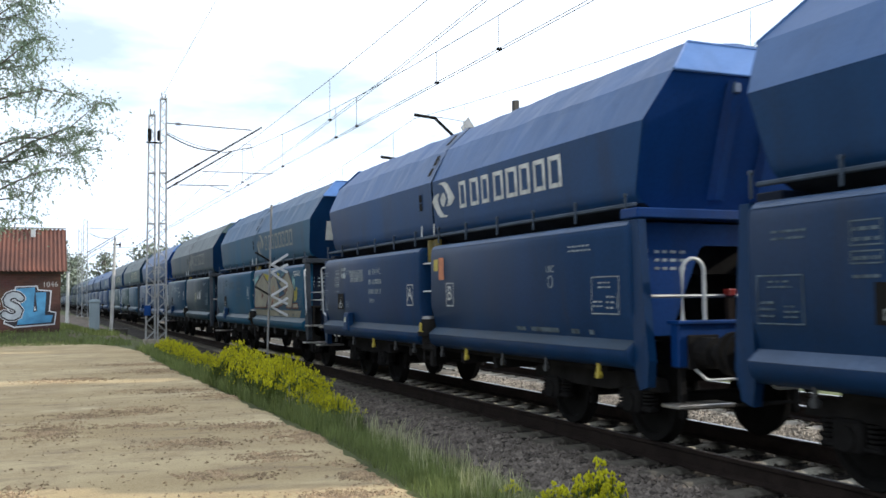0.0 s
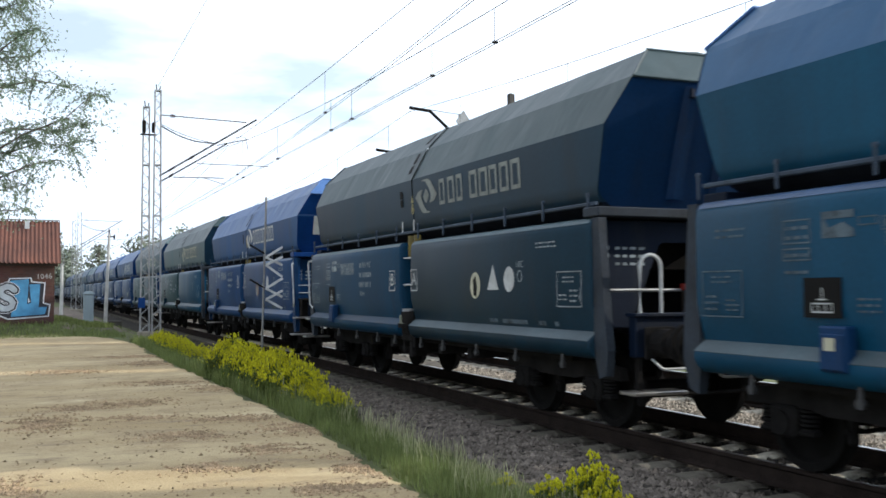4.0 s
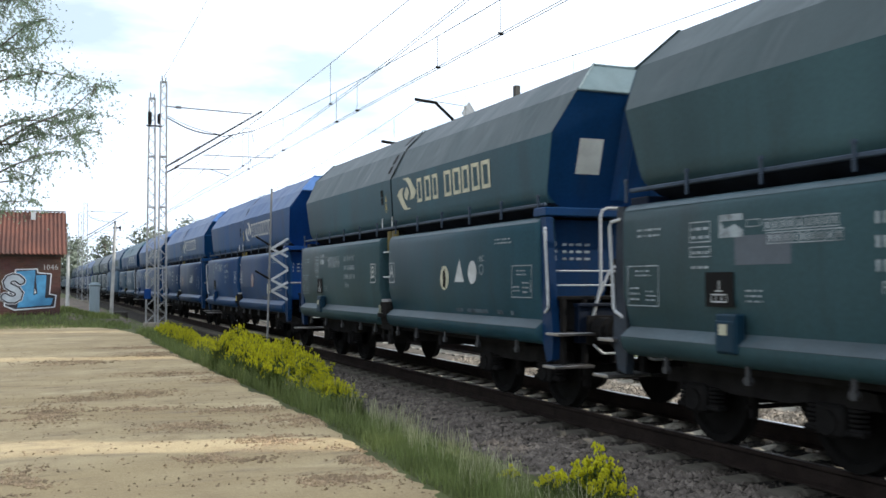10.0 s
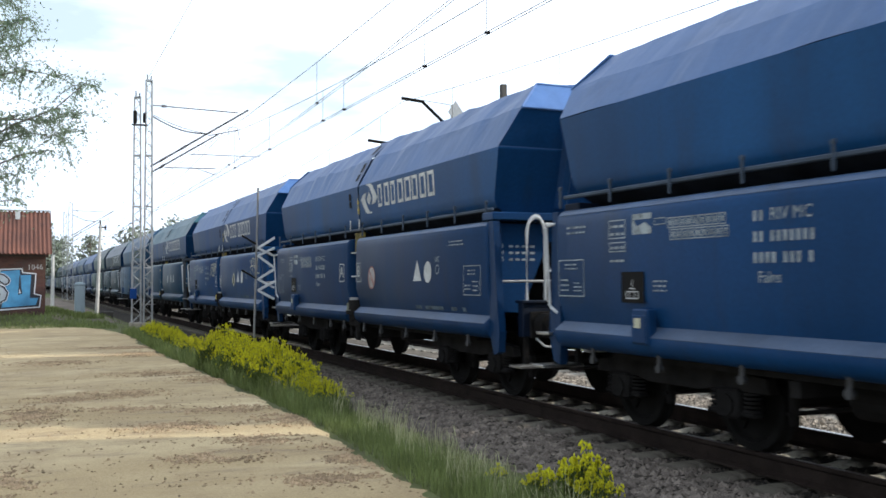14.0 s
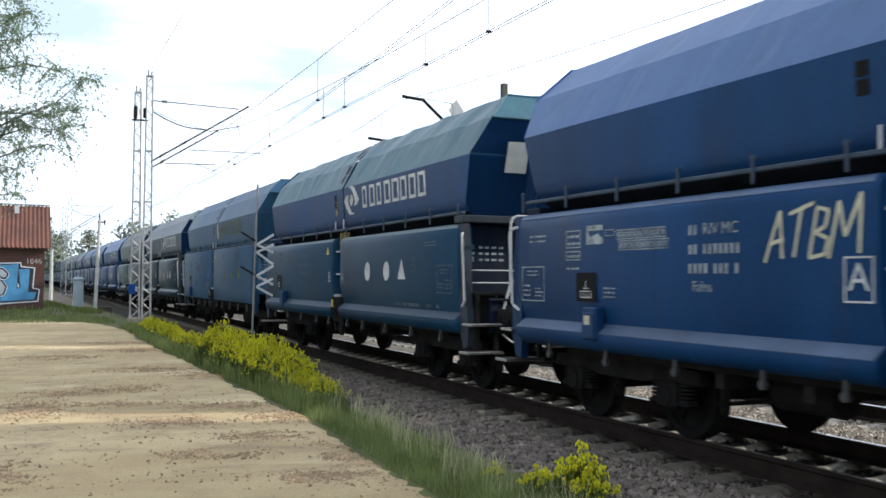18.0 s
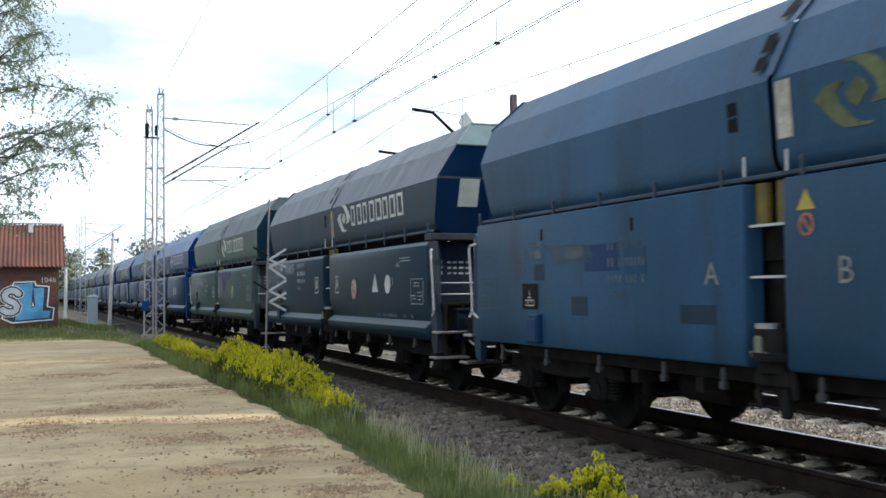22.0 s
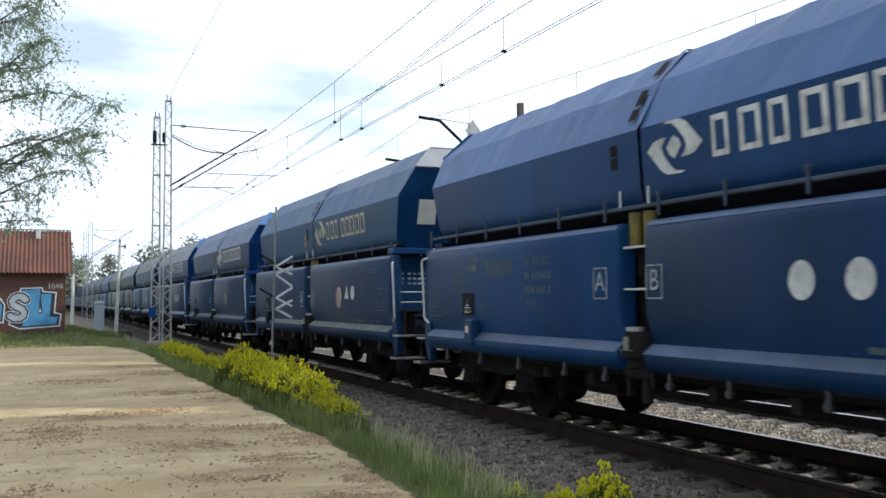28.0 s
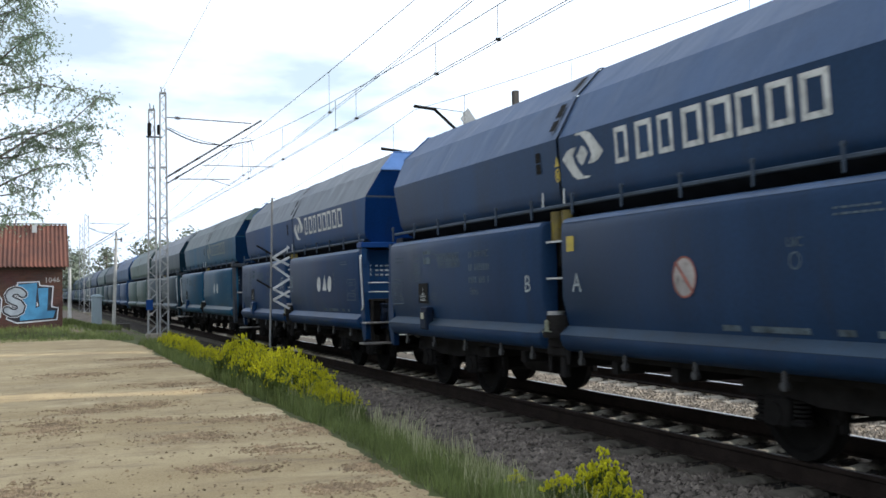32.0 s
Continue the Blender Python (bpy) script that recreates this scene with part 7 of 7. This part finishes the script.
def verge(lo, hi, y0, y1, power=1.6):
    def place(rnd):
        y = y0 + (y1 - y0) * rnd.random() ** power
        return yard_edge(y) + rnd.uniform(lo, hi), y
    return place


def flowering_weed(seed, h, spread, n, lush=10):
    """A clump of stems with narrow leaves and yellow heads; returns its three meshes."""
    rnd = random.Random(seed)
    stems, leaves, heads = bmesh.new(), [[], []], [[], []]
    for _ in range(n):
        a, r = rnd.uniform(0, 6.28), spread * math.sqrt(rnd.random())
        bx, by = r * math.cos(a), r * math.sin(a)
        hh = h * rnd.choice((0.62, 0.78, 0.9, 1.0, 1.16)) * rnd.uniform(0.9, 1.08) * (1 - 0.35 * (r / spread) ** 2)
        tx, ty = bx * 1.25 + rnd.uniform(-0.05, 0.05), by * 1.25 + rnd.uniform(-0.05, 0.05)
        tube(stems, [(bx, by, -0.1), ((bx + tx) / 2, (by + ty) / 2, hh * 0.5), (tx, ty, hh)], 0.004, 3)
        for _ in range(16):
            f = rnd.uniform(0.08, 0.88)
            blade(*leaves, (bx + (tx - bx) * f, by + (ty - by) * f, hh * f), rnd.uniform(0.02, 0.06), rnd.uniform(0.03, 0.08), 0.009, rnd.uniform(0, 0.06), rnd.uniform(0, 6.28))
        for _ in range(lush if hh > h * 0.70 else lush // 8):
            # bracts crowd towards the tip of each stem and make a narrow upright spike
            f = 0.83 + 0.26 * rnd.random() ** 0.8
            room = 0.030 * max(0.15, 1.12 - f) / 0.36 + 0.006
            c = (bx + (tx - bx) * f + rnd.gauss(0, room), by + (ty - by) * f + rnd.gauss(0, room), hh * f)
            s = rnd.uniform(0.009, 0.016)
            at = len(heads[0])
            yaw, til = rnd.uniform(0, 6.28), rnd.uniform(-0.6, 0.6)
            for k in range(4):
                q = math.pi * k / 2 + yaw
                heads[0].append((c[0] + s * math.cos(q), c[1] + s * math.sin(q), c[2] + s * til * math.cos(q)))
            heads[0].append((c[0], c[1], c[2] + s * 1.9))
            heads[0].append((c[0], c[1], c[2] - s * 1.1))
            for k in range(4):
                heads[1] += [(at + k, at + (k + 1) % 4, at + 4), (at + (k + 1) % 4, at + k, at + 5)]
    return mesh_of("stems", stems, M_GRASS), mesh_from("leaves", *leaves, M_WEED), mesh_from("blossom", *heads, M_BLOOM)


def plant_weeds():
    kinds = [flowering_weed(s, 0.62, 0.36, 80) for s in (11, 12, 13)] + [flowering_weed(14, 0.46, 0.22, 36, 20)]
    rnd = random.Random(21)
    spots = []
    y = 13.6
    while y < 35:
        big = 0.62 + 0.42 * smooth(14.9, 15.8, y) + 0.10 * smooth(18.5, 20, y) - 0.44 * smooth(21.2, 22.6, y) + 0.05 * smooth(24, 29, y)
        for _ in range(2):
            spots.append((yard_edge(y) + 0.56 + rnd.uniform(-0.14, 0.18), y + rnd.uniform(-0.25, 0.25), big * rnd.uniform(0.85, 1.10), rnd.randrange(3)))
        y += 0.42 if y < 22 else 0.7
    spots += [(4.36, 7.05, 0.95, 3), (4.52, 7.2, 0.75, 3), (4.36, 6.8, 0.7, 3), (4.15, 7.4, 0.5, 3), (4.05, 8.0, 0.35, 3)]
    for x, y, s, k in spots:
        w = new("flowering_weed")
        tagged(w, "bushy yellow-flowering weed at the gravel's edge", "plant", "yellow weeds beside the track")
        w.location = (x, y, max(land(x, y), bed_height(x, y) if x > 4.4 else -9))
        w.scale = (s, s, s)
        w.rotation_euler = (0, 0, rnd.uniform(0, 6.28))
        st, le, bl = kinds[k]
        put("stalk_tuft", st, None, w)
        put("foliage", le, None, w)
        put("blossom", bl, None, w)


def leaf_quad(V, F, p, d, size, rnd, ratio=0.28):
    """A narrow hanging leaf."""
    at = len(V)
    d = Vector(d).normalized()
    side = d.cross(Vector((rnd.uniform(-1, 1), rnd.uniform(-1, 1), rnd.uniform(-1, 1)))).normalized() * size * ratio
    p = Vector(p)
    for q in (p, p + d * size * 0.45 + side, p + d * size, p + d * size * 0.45 - side):
        V.append(tuple(q))
    F.append((at, at + 1, at + 2, at + 3))


def willow():
    """A willow beside the yard, whose boughs hang into view."""
    rnd = random.Random(31)
    t = new("willow_tree")
    tagged(t, "willow with drooping leafy boughs over a dirt yard", "tree")
    bx, by = -4.6, 17.5
    bm = bmesh.new()
    tube(bm, [(bx, by, -0.5), (bx + 0.1, by, 1.2), (bx + 0.3, by - 0.1, 3.0), (bx + 0.7, by - 0.1, 5.2), (bx + 1.1, by, 7.6)], [0.34, 0.27, 0.22, 0.16, 0.08], 12)
    part("trunk", bm, M_BARK, t)
    V, F = [], []
    ends = [((-0.9, 16.6, 3.5), (0.86, 16.0, 4.75)), ((-0.9, 16.6, 3.2), (0.35, 16.2, 3.72)), ((-1.0, 16.8, 5.2), (0.02, 16.2, 5.75)), ((-1.1, 16.8, 5.8), (-0.10, 16.5, 6.6)), ((-1.0, 16.8, 4.2), (0.76, 16.3, 4.32)),
            ((-1.2, 16.8, 6.5), (-0.15, 16.6, 7.5)), ((-1.0, 16.7, 3.9), (0.55, 16.5, 4.0)), ((-1.1, 16.8, 5.4), (-0.05, 16.7, 5.45)), ((-1.1, 16.4, 6.1), (-0.12, 16.2, 6.2)),
            ((-1.1, 16.7, 3.2), (-0.08, 16.4, 3.35)), ((-1.2, 16.8, 2.9), (-0.1, 16.5, 2.95)), ((-1.0, 16.6, 5.0), (0.5, 16.4, 4.95)), ((-1.0, 16.5, 6.3), (-0.2, 16.4, 7.0)),
            ((-2.2, 15.0, 5.0), (-1.5, 13.4, 5.6)), ((-6.5, 18, 5.0), (-8.0, 18, 6.0)), ((-5, 20, 5.5), (-5.4, 22, 6.4)), ((-3.0, 18.6, 7.0), (-1.6, 19.0, 9.0)), ((-5.2, 16, 6.5), (-6, 14.5, 8.2))]
    bm = bmesh.new()
    for mid, tip in ends:
        root = (bx + 0.5, by - 0.1, min(5.0, mid[2] * 0.72))
        ctrl = [Vector(root), Vector(mid), Vector(tip)]
        pts = []
        for i in range(9):
            f = i / 8
            pts.append(ctrl[0] * (1 - f) ** 2 + ctrl[1] * 2 * f * (1 - f) + ctrl[2] * f * f)
        for i in range(2, 8):
            pts[i] = pts[i] + Vector((rnd.uniform(-0.06, 0.06), rnd.uniform(-0.1, 0.1), rnd.uniform(-0.09, 0.09)))
        tube(bm, pts, [0.044 * (1 - 0.88 * i / 8) for i in range(9)], 7)
        for i in range(3, 9):
            for _ in range(3 if tip[0] < -1 or tip[2] < 3.4 else 4 if tip[2] < 3.9 else 7):
                p = pts[i]
                d = Vector((rnd.uniform(-0.7, 0.6), rnd.uniform(-0.8, 0.8), rnd.uniform(-0.3, 0.6)))
                tw = [p]
                for j in range(1, 6):
                    d = d + Vector((rnd.uniform(-0.25, 0.25), rnd.uniform(-0.25, 0.25), rnd.uniform(-0.42, 0.02)))
                    tw.append(tw[-1] + d.normalized() * rnd.uniform(0.08, 0.14))
                tube(bm, tw, [0.007, 0.006, 0.005, 0.004, 0.003, 0.002], 3)
                for a, b in zip(tw, tw[1:]):
                    for _ in range(5):
                        q = a.lerp(b, rnd.random()) + Vector((rnd.gauss(0, 1), rnd.gauss(0, 1), rnd.gauss(0, 1))) * 0.13
                        leaf_quad(V, F, q, (rnd.uniform(-0.8, 0.8), rnd.uniform(-0.8, 0.8), rnd.uniform(-1.0, 0.3)), rnd.uniform(0.040, 0.075), rnd, 0.20)
                    for _ in range(6):
                        q = a.lerp(b, rnd.random())
                        leaf_quad(V, F, q, (rnd.uniform(-0.8, 0.8), rnd.uniform(-0.8, 0.8), rnd.uniform(-1.0, 0.3)), rnd.uniform(0.040, 0.078), rnd, 0.19)
    part("branchwork", bm, M_BARK, t)
    put("crown", mesh_from("crown", V, F, M_LEAF), None, t)


def far_tree(x, y, h, spread, seed, z0=-0.2):
    rnd = random.Random(seed)
    t = new("distant_tree")
    tagged(t, "leafy tree far beyond the tracks", "tree", "distant trees")
    bm = bmesh.new()
    tube(bm, [(x, y, z0), (x + 0.1, y, z0 + h * 0.5), (x, y, z0 + h * 0.9)], [h * 0.03, h * 0.02, h * 0.008], 7)
    tips = []
    for _ in range(16):
        a, e = rnd.uniform(0, 6.28), rnd.uniform(0.25, 0.95)
        r = spread * (1.1 - 0.75 * e) * rnd.uniform(0.6, 1.1)
        p0, p1 = Vector((x, y, z0 + h * e * 0.7)), Vector((x + r * math.cos(a), y + r * math.sin(a), z0 + h * e))
        tube(bm, [p0, p1], [h * 0.008, h * 0.003], 4)
        tips.append((p0, p1))
    part("trunk", bm, M_BARK, t)
    V, F = [], []
    for p0, p1 in tips:
        for _ in range(60):
            q = p0.lerp(p1, rnd.uniform(0.3, 1.1)) + Vector((rnd.gauss(0, 1), rnd.gauss(0, 1), rnd.gauss(0, 0.8))) * spread * 0.16
            leaf_quad(V, F, q, (rnd.uniform(-1, 1), rnd.uniform(-1, 1), rnd.uniform(-1, 0.4)), h * rnd.uniform(0.03, 0.06), rnd, 0.4)
    put("crown", mesh_from("crown", V, F, M_FARLEAF), None, t)


hut()
cabinet()
small_post()
crossing_sign()
MAST_B = lattice_mast(4.55, 39.0, 0.0, 9.6, 0.32, 0.22, "tall grey steel lattice mast with cantilever arms over the track")
cantilever(MAST_B, 4.62, 39.0)
MAST_A = lattice_mast(4.14, 39.2, 0.0, 8.95, 0.34, 0.22, "grey steel lattice mast carrying a switch box")
bm = bmesh.new()
box(bm, 3.96, 4.10, 38.9, 39.06, 7.86, 8.36, 0.03)
part("switch_box", bm, DARK, MAST_A, "dark switch box")
bm = bmesh.new()
box(bm, 4.32, 4.44, 38.9, 39.04, 7.90, 8.30, 0.03)
box(bm, 3.9, 4.5, 38.95, 39.0, 7.78, 7.84)
part("insulator", bm, DARK, MAST_A)
bm = bmesh.new()
box(bm, 3.86, 4.12, 38.86, 38.9, 1.02, 1.42, 0.01)
part("plate", bm, BRIGHT, MAST_A, "small blue number plate")
for i, y in enumerate((99.0, 157.0, 215.0, 273.0)):
    m = lattice_mast(4.35 + 0.1 * i, y, -0.1, 9.4, 0.5, 0.34, "far grey catenary mast beside the track", False)
    cantilever(m, 4.45 + 0.1 * i, y)

lattice_mast(3.98, 102.0, -0.1, 8.7, 0.45, 0.30, "far grey lattice mast without arms", False)


def pale_pole():
    p = new("pale_pole")
    tagged(p, "short pale concrete pole beyond a brick hut", "post")
    concrete = material("pale_concrete", (0.48, 0.47, 0.44), 0.8, 0, 0.15)
    bm = bmesh.new()
    tube(bm, [(2.25, 80.0, -0.4), (2.27, 80.0, 3.75)], [0.15, 0.10], 10)
    part("shaft", bm, concrete, p)
    bm = bmesh.new()
    disc(bm, (2.27, 80.0, 3.78), 0.14, "z", 0.08, 12)
    part("cap", bm, GALV, p)


def trough_cover():
    c = new("cable_trough_cover")
    tagged(c, "low dark concrete cable cover beside the track", "cover")
    grey = material("sooty_concrete", (0.085, 0.078, 0.070), 0.9, 0, 0.3, 2, 40, 0.3, (0.04, 0.035, 0.03), 0.6, spec=0.15)
    bm = bmesh.new()
    box(bm, 3.92, 4.56, 54.3, 54.9, -0.4, 0.03, 0.02)
    part("body", bm, grey, c)
    bm = bmesh.new()
    box(bm, 3.88, 4.60, 54.26, 54.94, 0.03, 0.09, 0.015)
    part("lid", bm, grey, c)


pale_pole()
trough_cover()


# masts on the other side, behind the train
def far_side_mast(x, y, top, arm, sign, label):
    m = new("catenary_post")
    tagged(m, label, "mast", "posts across the tracks")
    bm = bmesh.new()
    tube(bm, [(x, y, -0.6), (x, y, top)], [0.17, 0.12], 8)
    part("shaft", bm, material("pale_concrete", (0.48, 0.47, 0.44), 0.8, 0, 0.15), m)
    if arm:
        bm = bmesh.new()
        tube(bm, [(x, y, top - 1.0), (x - 1.25, y, top + 0.05), (x - 2.05, y, top + 0.12)], 0.06, 8)
        tube(bm, [(x, y, top), (x - 2.0, y, top + 0.16)], 0.012, 5)
        part("bracket_arm", bm, DARK, m)
    if sign:
        bm = bmesh.new()
        vs = [(0, 0.42), (0.30, 0), (0, -0.42), (-0.30, 0)]
        a = [bm.verts.new((x + u, y - 0.2, top - 0.28 + v)) for u, v in vs]
        b = [bm.verts.new((x + u, y - 0.17, top - 0.28 + v)) for u, v in vs]
        bm.faces.new(a)
        bm.faces.new(b[::-1])
        for i in range(4):
            bm.faces.new((a[i], a[(i + 1) % 4], b[(i + 1) % 4], b[i]))
        bmesh.ops.recalc_face_normals(bm, faces=bm.faces[:])
        part("diamond_plate", bm, GALV, m, "pale diamond-shaped plate")


far_side_mast(14.6, 32.2, 8.15, True, True, "post with a bracket arm and diamond plate behind the train")
far_side_mast(14.5, 35.6, 7.08, True, False, "post with a bracket arm behind the train")
M_STUMP = new("square_post")
tagged(M_STUMP, "square dark grey post top beyond the second track", "post")
bm = bmesh.new()
box(bm, 14.41, 14.60, 27.92, 28.11, -0.6, 8.12, 0.01)
part("shaft", bm, material("weathered_post", (0.075, 0.068, 0.060), 0.9, 0, 0.2), M_STUMP)

CONTACT_A = [(-40, 5.9), (39, 5.92), (99, 5.9), (157, 5.9), (273, 5.9)]
MESSENGER_A = sag(-15, 39, 7.5, 1.0) + sag(39, 99, 7.5, 1.0)[1:] + sag(99, 157, 7.1, 1.0)[1:]
span(7.3, CONTACT_A, MESSENGER_A, "dark copper", (8.5, 14.7, 17.5, 22.7, 24.5, 30.5, 36.0))
CONTACT_B = [(-40, 8.6), (0, 7.55), (15.6, 6.91), (20, 6.66), (25, 6.47), (29, 6.32), (39, 6.1), (80, 5.95)]
MESSENGER_B = [(-40, 8.8), (0, 8.05), (18.4, 7.71), (25.2, 7.58), (33.4, 7.52), (39, 7.55), (80, 7.9)]
span(7.28, CONTACT_B, MESSENGER_B, "anchored copper", (13.0, 25.0, 37.0))
CONTACT_C = [(-40, 5.9), (99, 5.92), (273, 5.9)]
MESSENGER_C = sag(-31, 29, 7.48, 1.13) + sag(29, 89, 7.48, 1.13)[1:] + sag(89, 150, 7.48, 1.13)[1:]
span(11.3, CONTACT_C, MESSENGER_C, "second track's copper", (7, 13, 19, 25, 31, 37))
wire("feeder_wire", 4.55, [(-20, 12.0), (10, 10.4), (39, 9.75)], 0.006, "thin feeder wire along the mast tops")

grass("verge_grass", M_GRASS, [(7000, verge(-0.06, 0.52, 5, 16), 0.06, 0.19, 0.0045), (1700, verge(0.05, 0.62, 6, 15), 0.12, 0.27, 0.004), (2200, verge(0.4, 0.95, 5, 15), 0.06, 0.16, 0.004), (2600, verge(-0.1, 1.0, -8, 5.2, 1.0), 0.08, 0.28, 0.006), (9000, verge(-0.06, 0.7, 13, 37, 1.2), 0.12, 0.36, 0.008),
                               (7500, lambda r: (r.uniform(-6, 3.6), 40.5 + 6 * r.random()), 0.05, 0.22, 0.012), (700, lambda r: (r.uniform(0.5, 4.2), r.uniform(45, 60)), 0.06, 0.24, 0.014), (2600, lambda r: (r.uniform(1.1, 3.7), r.uniform(48.5, 53.6)), 0.10, 0.34, 0.014)], 41, "green grass and weeds along the yard's edge")
dry_tufts("dry_grass", M_STRAW, [(44, verge(0.30, 0.95, 8, 12.5, 1.0), 0.24, 0.46, 0.0042), (26, verge(0.35, 0.95, 11, 15.5, 1.0), 0.30, 0.52, 0.0050), (34, verge(0.9, 1.35, 7.5, 14, 1.0), 0.14, 0.30, 0.0040), (40, verge(0.2, 0.7, 6, 9, 1.0), 0.2, 0.4, 0.0034), (40, verge(0.1, 0.8, 15, 30), 0.3, 0.5, 0.006)], 43, "pale dry grass stalks at the gravel's edge")
plant_weeds()
willow()
for i, (x, y, h, sp) in enumerate(((5.2, 190, 11, 4.0), (3.6, 175, 12, 3.6), (15.5, 165, 11, 3.5), (18.5, 170, 12, 4), (13, 210, 13, 5), (9, 260, 14, 6), (-8, 120, 12, 5), (-14, 130, 13, 5), (26, 180, 14, 6))):
    far_tree(x, y, h, sp, 60 + i)

track(7.3, "train's track on concrete sleepers with rusty rails", 3.0, 62.0, M_DIRTY)
track(11.3, "second track on pale concrete sleepers", 6.0, 40.0, M_CONCRETE)


# ---- what moves ----
def motions():
    beats = [i * 0.5 for i in range(65)]
    fine = [i * 0.1 for i in range(321)]
    for k, w, wheels in TRAIN:
        y0 = FIRST_Y + k * PITCH
        walk(w, [(t, pose(TRACK_X, y0 - travelled(t), 0)) for t in beats])
        if k > 16:
            continue
        for ws, dy in wheels:
            walk(ws, [(t, pose(0, dy, 0.46, math.degrees(travelled(t) / 0.46) % 360)) for t in fine])


motions()
